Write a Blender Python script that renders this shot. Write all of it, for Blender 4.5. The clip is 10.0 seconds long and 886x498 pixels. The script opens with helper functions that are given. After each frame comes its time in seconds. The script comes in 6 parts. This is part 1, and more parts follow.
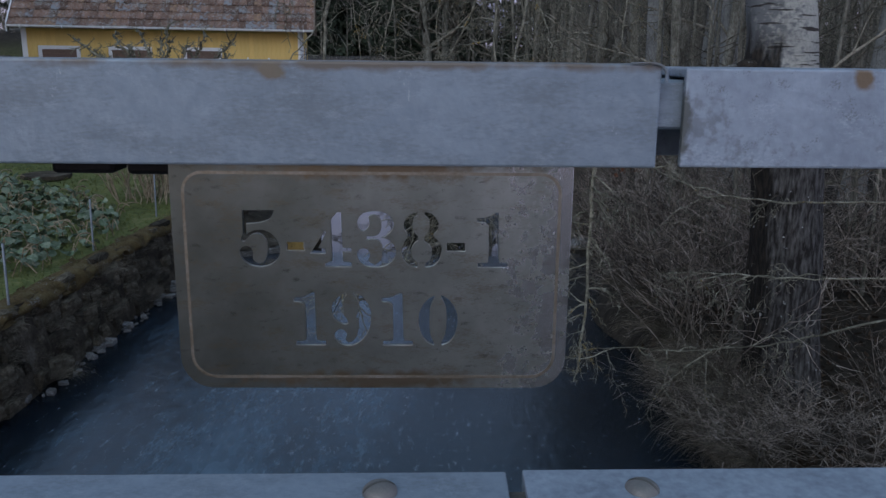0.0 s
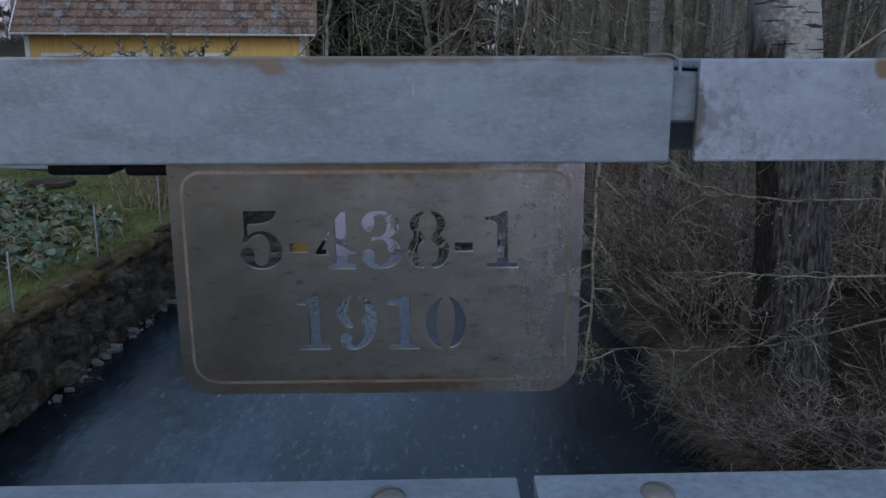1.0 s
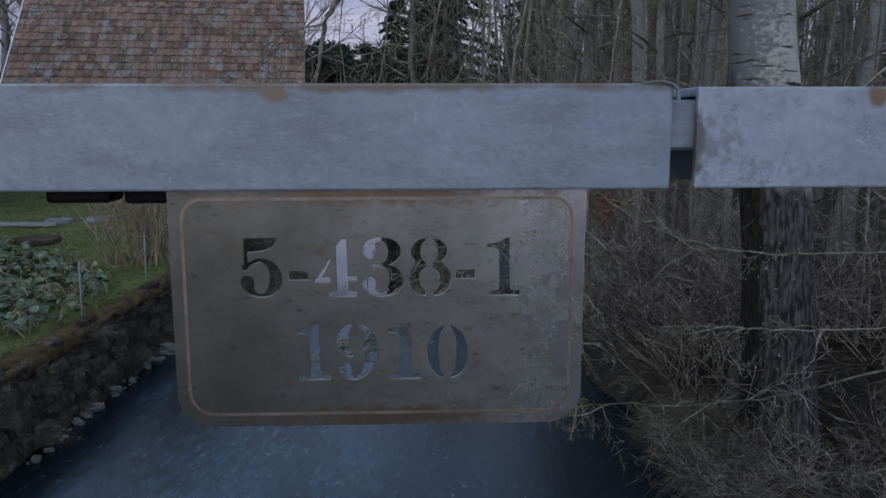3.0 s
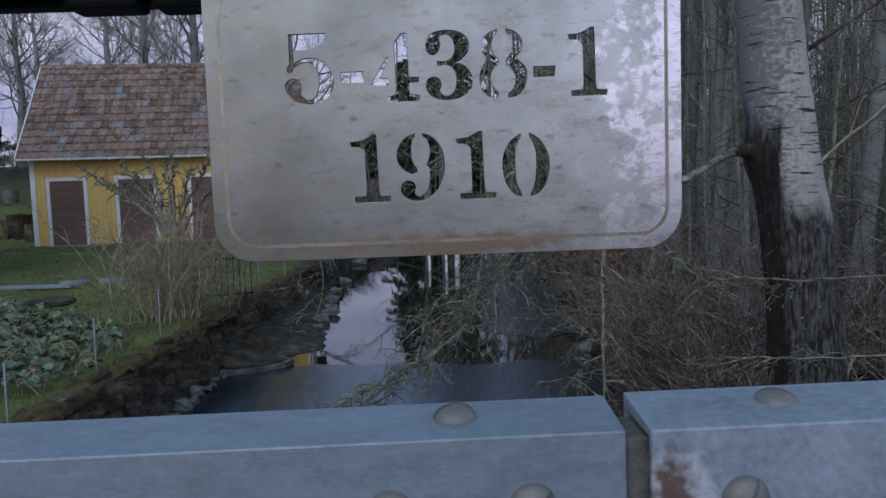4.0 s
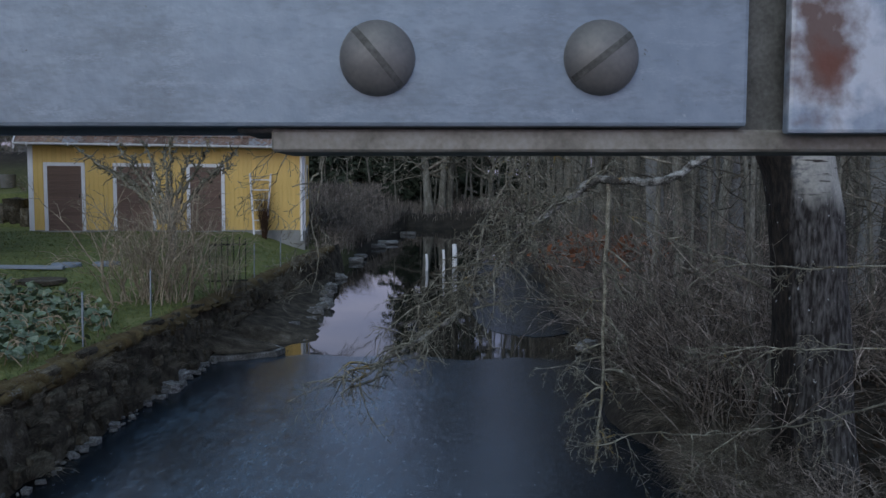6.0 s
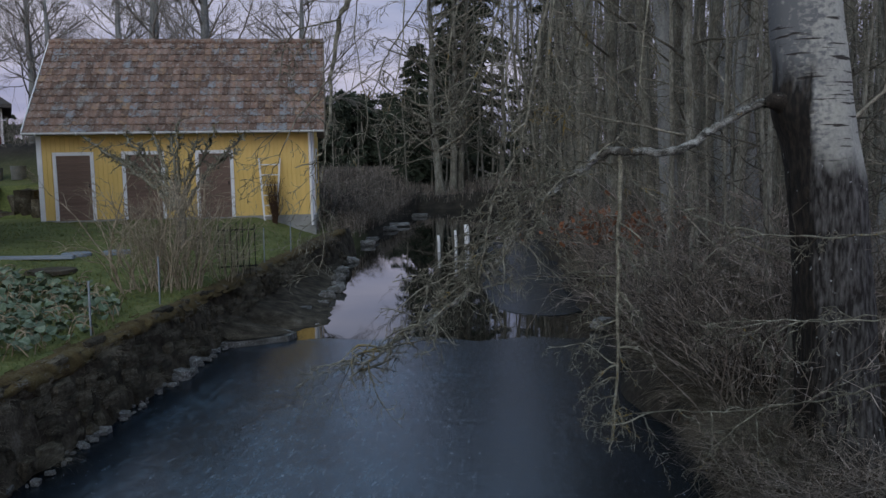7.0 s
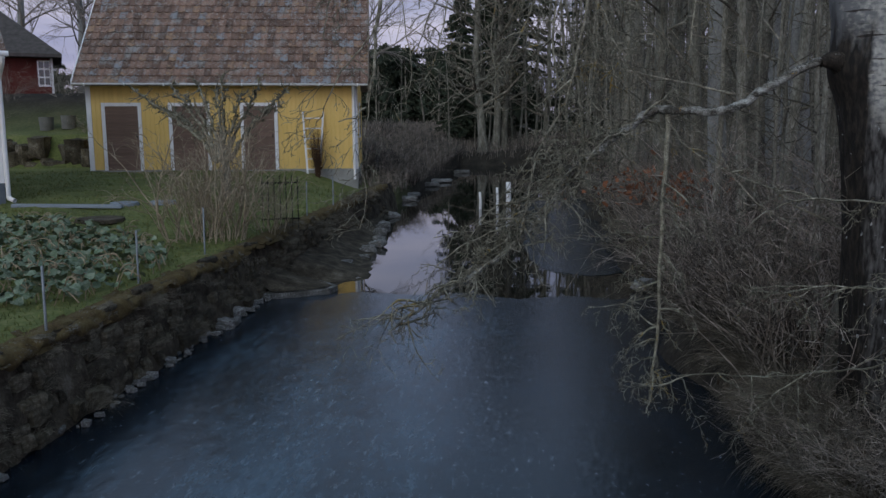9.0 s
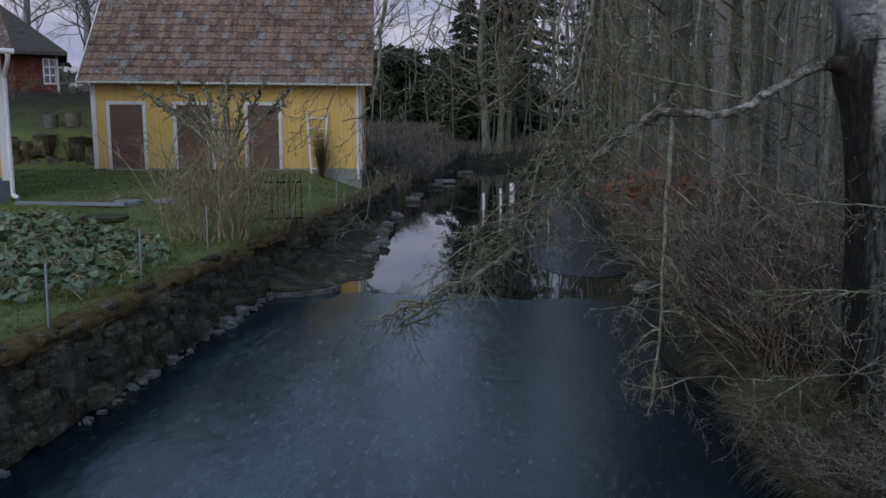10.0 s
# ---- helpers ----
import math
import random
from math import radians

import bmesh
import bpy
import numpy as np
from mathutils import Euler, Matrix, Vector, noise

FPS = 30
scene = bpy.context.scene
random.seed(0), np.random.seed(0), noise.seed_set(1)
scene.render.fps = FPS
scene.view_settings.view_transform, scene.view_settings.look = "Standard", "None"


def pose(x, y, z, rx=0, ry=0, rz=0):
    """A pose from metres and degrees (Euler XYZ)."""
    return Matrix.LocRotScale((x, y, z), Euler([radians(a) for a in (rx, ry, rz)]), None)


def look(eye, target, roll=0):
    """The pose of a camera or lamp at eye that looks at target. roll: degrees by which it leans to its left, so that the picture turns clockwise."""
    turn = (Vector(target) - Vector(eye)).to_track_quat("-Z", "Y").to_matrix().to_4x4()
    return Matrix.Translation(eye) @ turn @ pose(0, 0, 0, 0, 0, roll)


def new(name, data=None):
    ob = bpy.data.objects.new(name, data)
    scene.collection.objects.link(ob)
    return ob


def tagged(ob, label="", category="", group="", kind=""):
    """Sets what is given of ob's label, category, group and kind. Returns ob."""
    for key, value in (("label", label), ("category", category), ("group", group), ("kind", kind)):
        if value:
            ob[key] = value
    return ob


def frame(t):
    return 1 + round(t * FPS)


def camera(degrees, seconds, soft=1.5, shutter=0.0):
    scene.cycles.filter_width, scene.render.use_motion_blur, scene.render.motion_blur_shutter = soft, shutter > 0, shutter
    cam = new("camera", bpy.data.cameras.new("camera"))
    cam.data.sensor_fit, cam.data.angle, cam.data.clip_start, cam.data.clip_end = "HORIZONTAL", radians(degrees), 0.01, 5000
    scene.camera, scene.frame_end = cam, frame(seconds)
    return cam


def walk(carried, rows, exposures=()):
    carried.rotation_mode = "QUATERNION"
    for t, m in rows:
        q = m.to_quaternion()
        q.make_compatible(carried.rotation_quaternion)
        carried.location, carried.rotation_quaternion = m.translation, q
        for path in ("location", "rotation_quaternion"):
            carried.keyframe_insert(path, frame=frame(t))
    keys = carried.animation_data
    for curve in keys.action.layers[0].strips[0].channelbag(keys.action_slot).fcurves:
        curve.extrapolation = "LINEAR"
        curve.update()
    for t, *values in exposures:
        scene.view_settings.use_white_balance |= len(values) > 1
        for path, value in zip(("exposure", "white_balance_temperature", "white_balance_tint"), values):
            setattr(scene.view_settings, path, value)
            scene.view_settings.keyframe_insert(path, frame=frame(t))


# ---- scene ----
cam = camera(57.1, 10.0)
PATH = [
    (0, (-0.0351, -0.5512, 3.0589), (-0.1075, 1.3925, 2.5931), 0.77),
    (0.5, (-0.0376, -0.5472, 3.0509), (-0.1169, 1.4007, 2.6043), 0.38),
    (1, (-0.0376, -0.5356, 3.0535), (-0.1208, 1.409, 2.5934), 0.03),
    (1.5, (-0.0493, -0.5355, 3.0555), (-0.1186, 1.41, 2.5971), -0.11),
    (2, (-0.0409, -0.5355, 3.0544), (-0.119, 1.418, 2.6328), -0.43),
    (2.2, (-0.0475, -0.5353, 3.0563), (-0.1082, 1.4188, 2.635), -0.39),
    (3.3, (-0.0472, -0.5371, 2.9977), (-0.099, 1.4427, 2.7188), 0.09),
    (3.5, (-0.0592, -0.5211, 2.9579), (-0.1182, 1.4615, 2.702), -1.09),
    (3.7, (-0.074, -0.502, 2.919), (-0.133, 1.4852, 2.701), -1.7),
    (4, (-0.0876, -0.4841, 2.877), (-0.1665, 1.5061, 2.6964), -1.81),
    (4.2, (-0.099, -0.478, 2.852), (-0.195, 1.5081, 2.637), -2.5),
    (4.5, (-0.1012, -0.4657, 2.8309), (-0.2085, 1.5113, 2.5485), -2.21),
    (4.8, (-0.0901, -0.4478, 2.8051), (-0.2023, 1.5364, 2.5814), -2.32),
    (5, (-0.084, -0.4414, 2.7842), (-0.2004, 1.545, 2.5824), -1.21),
    (5.3, (-0.089, -0.4182, 2.7512), (-0.2087, 1.5683, 2.5527), -0.34),
    (5.5, (-0.1041, -0.4053, 2.7217), (-0.2247, 1.5826, 2.5385), 0.47),
    (5.7, (-0.1141, -0.3885, 2.6782), (-0.1935, 1.6036, 2.519), 1.19),
    (6.8, (-0.069, -0.154, 2.585), (-0.1672, 1.8346, 2.3956), -1.47),
    (7, (-0.069, -0.152, 2.585), (-0.1751, 1.8347, 2.3802), -1.07),
    (7.5, (-0.07, -0.149, 2.586), (-0.2031, 1.8319, 2.3447), -0.47),
    (8, (-0.07, -0.149, 2.585), (-0.2329, 1.8248, 2.3067), -0.07),
    (8.5, (-0.071, -0.148, 2.585), (-0.2603, 1.8193, 2.2783), -0.06),
    (9, (-0.072, -0.149, 2.585), (-0.2778, 1.8162, 2.2757), -0.16),
    (9.5, (-0.072, -0.148, 2.586), (-0.2773, 1.818, 2.2813), -0.06),
    (10, (-0.07, -0.151, 2.585), (-0.2832, 1.8137, 2.2775), 0.28),
]
walk(cam, [(t, look(eye, target, roll)) for t, eye, target, roll in PATH], [(0, -0.1, 6200, 8), (2.2, -0.12, 6250, 8), (3.4, -0.1, 6250, 8), (4.0, 0.06, 6100, 7), (5.5, 0.0, 6050, 7), (7.0, -0.03, 6600, 6), (10.0, -0.04, 6550, 6)])

# ---- light ----
SKY_STRENGTH = 0.15
world = bpy.data.worlds.new("dusk")
world.use_nodes = True
scene.world = world
wn, wl = world.node_tree.nodes, world.node_tree.links
wn.clear()


def wnode(kind, **kw):
    n = wn.new(kind)
    for k, v in kw.items():
        n.inputs[k].default_value = v
    return n


sky = wn.new("ShaderNodeTexSky")
sky.sky_type, sky.sun_disc, sky.sun_elevation, sky.sun_rotation = "NISHITA", False, radians(6), radians(205)
sky.air_density, sky.dust_density, sky.ozone_density = 1.0, 2.0, 2.0
w_co = wn.new("ShaderNodeTexCoord")
w_map = wn.new("ShaderNodeMapping")
w_map.inputs["Scale"].default_value = (1.0, 1.0, 5.5)
w_cloud = wnode("ShaderNodeTexNoise", Scale=2.6, Detail=6.0, Roughness=0.55)
w_ramp = wn.new("ShaderNodeValToRGB")
w_ramp.color_ramp.elements[0].position, w_ramp.color_ramp.elements[0].color = 0.38, (0, 0, 0, 1)
w_ramp.color_ramp.elements[1].position, w_ramp.color_ramp.elements[1].color = 0.66, (1, 1, 1, 1)
w_tone = wn.new("ShaderNodeMix")
w_tone.data_type = "RGBA"
w_tone.inputs["A"].default_value, w_tone.inputs["B"].default_value = (4.1, 4.1, 6.6, 1), (8.2, 7.4, 9.3, 1)
w_xyz, w_high, w_up = wn.new("ShaderNodeSeparateXYZ"), wn.new("ShaderNodeMapRange"), wn.new("ShaderNodeMix")
w_up.data_type = "RGBA"
w_high.inputs["From Min"].default_value, w_high.inputs["From Max"].default_value = 0.1, 0.6
w_up.inputs["B"].default_value = (1.9, 2.7, 3.9, 1)
w_side, w_dim, w_dot = wn.new("ShaderNodeMapRange"), wn.new("ShaderNodeMix"), wn.new("ShaderNodeVectorMath")
w_dot.operation, w_dot.inputs[1].default_value = "DOT_PRODUCT", (-0.62, 0.78, 0)
w_side.inputs["From Min"].default_value, w_side.inputs["From Max"].default_value = -0.95, 0.55
w_side.inputs["To Min"].default_value, w_side.inputs["To Max"].default_value = 1.3, 0.62
w_dim.data_type, w_dim.blend_type = "RGBA", "MULTIPLY"
w_dim.inputs["Factor"].default_value = 1.0
w_mix = wn.new("ShaderNodeMix")
w_mix.data_type = "RGBA"
w_mix.inputs["Factor"].default_value = 0.85
w_bg = wnode("ShaderNodeBackground", Strength=SKY_STRENGTH)
w_out = wn.new("ShaderNodeOutputWorld")
wl.new(w_co.outputs["Generated"], w_map.inputs["Vector"])
wl.new(w_map.outputs["Vector"], w_cloud.inputs["Vector"])
wl.new(w_cloud.outputs["Fac"], w_ramp.inputs["Fac"])
wl.new(w_ramp.outputs["Color"], w_tone.inputs["Factor"])
wl.new(sky.outputs["Color"], w_mix.inputs["A"])
wl.new(w_co.outputs["Generated"], w_xyz.inputs["Vector"])
wl.new(w_xyz.outputs["Z"], w_high.inputs["Value"])
wl.new(w_high.outputs["Result"], w_up.inputs["Factor"])
wl.new(w_co.outputs["Generated"], w_dot.inputs[0])
wl.new(w_dot.outputs["Value"], w_side.inputs["Value"])
wl.new(w_tone.outputs["Result"], w_dim.inputs["A"])
wl.new(w_side.outputs["Result"], w_dim.inputs["B"])
wl.new(w_dim.outputs["Result"], w_up.inputs["A"])
wl.new(w_up.outputs["Result"], w_mix.inputs["B"])
wl.new(w_mix.outputs["Result"], w_bg.inputs["Color"])
wl.new(w_bg.outputs["Background"], w_out.inputs["Surface"])

sun = new("sun", bpy.data.lights.new("sun", "SUN"))
sun.data.energy, sun.data.angle, sun.data.color = 0.85, radians(40), (0.92, 0.97, 1.0)
sun.matrix_world = look((0, 0, 60), (7, 22, 44))


# ---- materials ----
def mat(name, stops, scale=8.0, rough=0.8, metal=0.0, bump=0.0, bump_scale=40.0, fine=0.35, vary=0.0, stretch=(1, 1, 1), spec=0.3, island=0.0):
    """A surface whose colour runs through stops, by noise at two scales, with fine relief."""
    m = bpy.data.materials.new(name)
    m.use_nodes = True
    n, l = m.node_tree.nodes, m.node_tree.links
    b = n["Principled BSDF"]
    co, mp = n.new("ShaderNodeTexCoord"), n.new("ShaderNodeMapping")
    mp.inputs["Scale"].default_value = stretch
    l.new(co.outputs["Object"], mp.inputs["Vector"])
    big, small = n.new("ShaderNodeTexNoise"), n.new("ShaderNodeTexNoise")
    big.inputs["Scale"].default_value, big.inputs["Detail"].default_value = scale, 5.0
    small.inputs["Scale"].default_value, small.inputs["Detail"].default_value = scale * 9, 3.0
    mix = n.new("ShaderNodeMix")
    mix.inputs["Factor"].default_value = fine
    ramp = n.new("ShaderNodeValToRGB")
    el = ramp.color_ramp.elements
    while len(el) < len(stops):
        el.new(0.5)
    for i, c in enumerate(stops):
        el[i].position = 0.32 + 0.36 * i / max(1, len(stops) - 1)
        el[i].color = (*c, 1)
    for t in (big, small):
        l.new(mp.outputs["Vector"], t.inputs["Vector"])
    l.new(big.outputs["Fac"], mix.inputs["A"])
    l.new(small.outputs["Fac"], mix.inputs["B"])
    l.new(mix.outputs["Result"], ramp.inputs["Fac"])
    colour = ramp.outputs["Color"]
    if vary or island:
        hsv = n.new("ShaderNodeHueSaturation")
        rnd = n.new("ShaderNodeMapRange")
        rnd.inputs["To Min"].default_value, rnd.inputs["To Max"].default_value = 1 - (vary or island), 1 + (vary or island)
        l.new(n.new("ShaderNodeObjectInfo").outputs["Random"] if vary else n.new("ShaderNodeNewGeometry").outputs["Random Per Island"], rnd.inputs["Value"])
        l.new(rnd.outputs["Result"], hsv.inputs["Value"])
        l.new(colour, hsv.inputs["Color"])
        colour = hsv.outputs["Color"]
    l.new(colour, b.inputs["Base Color"])
    b.inputs["Roughness"].default_value, b.inputs["Metallic"].default_value = rough, metal
    b.inputs["Specular IOR Level"].default_value = spec
    if bump:
        bn, bt = n.new("ShaderNodeBump"), n.new("ShaderNodeTexNoise")
        bt.inputs["Scale"].default_value, bt.inputs["Detail"].default_value = bump_scale, 6.0
        bn.inputs["Strength"].default_value, bn.inputs["Distance"].default_value = min(1.0, bump), 0.3 / bump_scale
        l.new(mp.outputs["Vector"], bt.inputs["Vector"])
        l.new(bt.outputs["Fac"], bn.inputs["Height"])
        l.new(bn.outputs["Normal"], b.inputs["Normal"])
    return m


def spots(m, where, reach, colour, rough=0.9, scale=40.0, level=0.5, soft=0.12, squash=(1, 1, 1)):
    """Lay a stain of its own ragged shape over a material, round a place in the object's own space."""
    n, l = m.node_tree.nodes, m.node_tree.links
    b = n["Principled BSDF"]
    co = n.new("ShaderNodeTexCoord")
    sub, mul, ln = n.new("ShaderNodeVectorMath"), n.new("ShaderNodeVectorMath"), n.new("ShaderNodeVectorMath")
    sub.operation, mul.operation, ln.operation = "SUBTRACT", "MULTIPLY", "LENGTH"
    sub.inputs[1].default_value, mul.inputs[1].default_value = where, squash
    tex = n.new("ShaderNodeTexNoise")
    tex.inputs["Scale"].default_value, tex.inputs["Detail"].default_value = scale, 6.0
    near = n.new("ShaderNodeMapRange")
    near.inputs["From Min"].default_value, near.inputs["From Max"].default_value = 0.0, reach
    near.inputs["To Min"].default_value, near.inputs["To Max"].default_value = 0.45, -0.45
    add, cut, mix = n.new("ShaderNodeMath"), n.new("ShaderNodeMapRange"), n.new("ShaderNodeMix")
    mix.data_type = "RGBA"
    cut.inputs["From Min"].default_value, cut.inputs["From Max"].default_value = level - soft, level + soft
    l.new(co.outputs["Object"], sub.inputs[0])
    l.new(co.outputs["Object"], tex.inputs["Vector"])
    l.new(sub.outputs["Vector"], mul.inputs[0])
    l.new(mul.outputs["Vector"], ln.inputs[0])
    l.new(ln.outputs["Value"], near.inputs["Value"])
    l.new(tex.outputs["Fac"], add.inputs[0])
    l.new(near.outputs["Result"], add.inputs[1])
    l.new(add.outputs["Value"], cut.inputs["Value"])
    l.new(cut.outputs["Result"], mix.inputs["Factor"])
    old = b.inputs["Base Color"].links[0].from_socket
    l.new(old, mix.inputs["A"])
    mix.inputs["B"].default_value = (*colour, 1)
    l.new(mix.outputs["Result"], b.inputs["Base Color"])
    return m


STEEL = mat("galvanised_steel", [(0.212, 0.26, 0.312), (0.248, 0.3, 0.355), (0.28, 0.335, 0.392)], 12, 0.5, 0.4, 0.25, 260, 0.55)
STEEL_WORN = mat("worn_galvanised_steel", [(0.24, 0.28, 0.335), (0.31, 0.36, 0.425), (0.38, 0.44, 0.51)], 14, 0.5, 0.35, 0.35, 160, 0.4)
STEEL_DARK = mat("dirty_steel", [(0.05, 0.05, 0.045), (0.12, 0.12, 0.11), (0.2, 0.2, 0.19)], 60, 0.75, 0.2, 0.4, 300)
BLACK_IRON = mat("black_iron", [(0.008, 0.008, 0.009), (0.02, 0.02, 0.02)], 40, 0.6, 0.3, 0.2, 200)
BOLT = mat("zinc_bolt", [(0.16, 0.16, 0.155), (0.24, 0.235, 0.22)], 60, 0.55, 0.4, 0.2, 300)
PLATE = mat("stainless_plate", [(0.6, 0.605, 0.61), (0.67, 0.675, 0.68), (0.73, 0.73, 0.735)], 7, 0.24, 0.95, 0.04, 420, 0.3, stretch=(0.5, 1, 1.4))
LIP = mat("tan_plate_edge", [(0.16, 0.15, 0.125), (0.26, 0.245, 0.21), (0.35, 0.34, 0.31)], 50, 0.7, 0.2, 0.3, 200)
RUST_LINE = mat("rust_line", [(0.2, 0.165, 0.12), (0.29, 0.255, 0.2), (0.38, 0.36, 0.32)], 40, 0.4, 0.8, 0.2, 300)


def film(m, colour, scale, low, high, squash=(1, 1, 1), rough=0.75, amount=1.0, metal=0.1, placed=False, mirror_fade=None):
    """A thin matt film of dirt that breaks up in ragged patches; on the ice, frost with a painted reflection."""
    n, l = m.node_tree.nodes, m.node_tree.links
    b = n["Principled BSDF"]
    co, mp, t, u = n.new("ShaderNodeTexCoord"), n.new("ShaderNodeMapping"), n.new("ShaderNodeTexNoise"), n.new("ShaderNodeTexNoise")
    mp.inputs["Scale"].default_value = squash
    t.inputs["Scale"].default_value, t.inputs["Detail"].default_value = scale, 8.0
    u.inputs["Scale"].default_value, u.inputs["Detail"].default_value = scale * 11, 4.0
    both, cut, mix = n.new("ShaderNodeMix"), n.new("ShaderNodeMapRange"), n.new("ShaderNodeMix")
    both.inputs["Factor"].default_value = 0.4
    mix.data_type = "RGBA"
    cut.inputs["From Min"].default_value, cut.inputs["From Max"].default_value, cut.inputs["To Max"].default_value = low, high, amount
    l.new(n.new("ShaderNodeNewGeometry").outputs["Position"] if placed else co.outputs["Object"], mp.inputs["Vector"])
    for q in (t, u):
        l.new(mp.outputs["Vector"], q.inputs["Vector"])
    l.new(t.outputs["Fac"], both.inputs["A"])
    l.new(u.outputs["Fac"], both.inputs["B"])
    # less film away from a middle x, to paint a reflection's dark edges
    if mirror_fade:
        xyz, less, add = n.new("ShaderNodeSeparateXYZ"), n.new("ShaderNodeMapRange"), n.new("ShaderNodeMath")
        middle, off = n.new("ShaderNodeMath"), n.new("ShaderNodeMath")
        middle.operation, middle.inputs[1].default_value, off.operation = "SUBTRACT", mirror_fade[0], "ABSOLUTE"
        less.inputs["From Min"].default_value, less.inputs["From Max"].default_value, less.inputs["To Max"].default_value = mirror_fade[1:]
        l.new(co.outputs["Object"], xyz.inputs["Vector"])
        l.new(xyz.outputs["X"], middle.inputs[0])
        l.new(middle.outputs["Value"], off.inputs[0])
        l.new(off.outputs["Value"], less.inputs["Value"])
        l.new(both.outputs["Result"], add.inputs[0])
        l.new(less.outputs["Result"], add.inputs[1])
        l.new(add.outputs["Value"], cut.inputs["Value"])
    else:
        l.new(both.outputs["Result"], cut.inputs["Value"])
    l.new(cut.outputs["Result"], mix.inputs["Factor"])
    l.new(b.inputs["Base Color"].links[0].from_socket, mix.inputs["A"])
    mix.inputs["B"].default_value = (*colour, 1)
    l.new(mix.outputs["Result"], b.inputs["Base Color"])
    was = b.inputs["Metallic"].default_value if not b.inputs["Metallic"].links else 0.8
    for name, clean, dirty in (("Metallic", was, metal), ("Roughness", b.inputs["Roughness"].default_value, rough)):
        if b.inputs[name].links:
            continue
        r = n.new("ShaderNodeMapRange")
        r.inputs["To Min"].default_value, r.inputs["To Max"].default_value = clean, dirty
        l.new(cut.outputs["Result"], r.inputs["Value"])
        l.new(r.outputs["Result"], b.inputs[name])
    return m




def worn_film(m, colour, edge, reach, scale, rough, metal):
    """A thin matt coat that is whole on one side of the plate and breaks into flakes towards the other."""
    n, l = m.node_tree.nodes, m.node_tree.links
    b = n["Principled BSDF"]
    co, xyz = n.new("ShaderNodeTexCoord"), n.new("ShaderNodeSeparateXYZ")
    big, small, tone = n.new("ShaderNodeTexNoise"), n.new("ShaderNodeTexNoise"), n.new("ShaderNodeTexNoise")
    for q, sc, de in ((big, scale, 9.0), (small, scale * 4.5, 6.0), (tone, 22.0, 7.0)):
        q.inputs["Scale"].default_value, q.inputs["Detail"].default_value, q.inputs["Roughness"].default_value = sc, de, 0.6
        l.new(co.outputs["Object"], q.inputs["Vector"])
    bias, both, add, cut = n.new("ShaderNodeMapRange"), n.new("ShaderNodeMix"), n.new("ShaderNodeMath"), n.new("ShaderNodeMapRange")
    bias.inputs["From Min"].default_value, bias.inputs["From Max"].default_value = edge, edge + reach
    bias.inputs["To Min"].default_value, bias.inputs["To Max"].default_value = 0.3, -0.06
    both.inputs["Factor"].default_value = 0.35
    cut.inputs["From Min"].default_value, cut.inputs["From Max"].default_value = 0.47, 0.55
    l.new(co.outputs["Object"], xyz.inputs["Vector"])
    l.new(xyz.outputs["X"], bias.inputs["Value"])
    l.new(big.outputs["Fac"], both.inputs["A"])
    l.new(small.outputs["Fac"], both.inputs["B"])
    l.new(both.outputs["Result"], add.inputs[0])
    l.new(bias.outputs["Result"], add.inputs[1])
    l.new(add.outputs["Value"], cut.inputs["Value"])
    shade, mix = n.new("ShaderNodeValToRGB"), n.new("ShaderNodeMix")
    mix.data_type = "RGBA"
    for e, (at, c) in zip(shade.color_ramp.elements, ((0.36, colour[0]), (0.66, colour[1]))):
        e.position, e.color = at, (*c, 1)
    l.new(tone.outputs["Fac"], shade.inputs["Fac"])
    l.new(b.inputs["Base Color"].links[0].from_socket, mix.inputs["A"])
    # the coat's colour runs from darker at left to lighter at right
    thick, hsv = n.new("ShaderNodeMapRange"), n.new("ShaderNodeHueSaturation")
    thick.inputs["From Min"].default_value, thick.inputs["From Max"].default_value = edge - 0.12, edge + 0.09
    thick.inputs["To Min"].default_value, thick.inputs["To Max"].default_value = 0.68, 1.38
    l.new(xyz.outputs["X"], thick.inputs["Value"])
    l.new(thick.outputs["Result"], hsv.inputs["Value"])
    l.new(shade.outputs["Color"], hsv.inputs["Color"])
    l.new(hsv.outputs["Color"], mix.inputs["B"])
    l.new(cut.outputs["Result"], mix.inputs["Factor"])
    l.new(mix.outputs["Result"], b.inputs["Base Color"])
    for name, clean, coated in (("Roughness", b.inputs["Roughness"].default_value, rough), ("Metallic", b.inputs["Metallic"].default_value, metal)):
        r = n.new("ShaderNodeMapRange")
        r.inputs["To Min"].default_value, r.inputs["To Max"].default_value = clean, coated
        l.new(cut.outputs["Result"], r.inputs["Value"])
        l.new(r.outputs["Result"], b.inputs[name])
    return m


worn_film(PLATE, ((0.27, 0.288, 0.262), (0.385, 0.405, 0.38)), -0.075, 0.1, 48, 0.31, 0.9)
spots(PLATE, (-0.1, 0, 2.985), 0.16, (0.24, 0.19, 0.13), scale=90, level=0.66, soft=0.14, squash=(0.8, 0.2, 9))
spots(PLATE, (-0.1, 0, 2.838), 0.16, (0.26, 0.21, 0.15), scale=90, level=0.66, soft=0.12, squash=(0.8, 0.2, 9))
film(PLATE, (0.05, 0.046, 0.038), 190, 0.58, 0.66, (0.6, 1, 1.3), 0.5, 0.6, 0.4)
film(PLATE, (0.24, 0.2, 0.13), 75, 0.52, 0.64, (0.5, 1, 1.6), 0.42, 0.5, 0.7)
film(STEEL, (0.18, 0.2, 0.225), 9, 0.5, 0.72, (0.5, 1, 1.4), 0.65, 0.35)
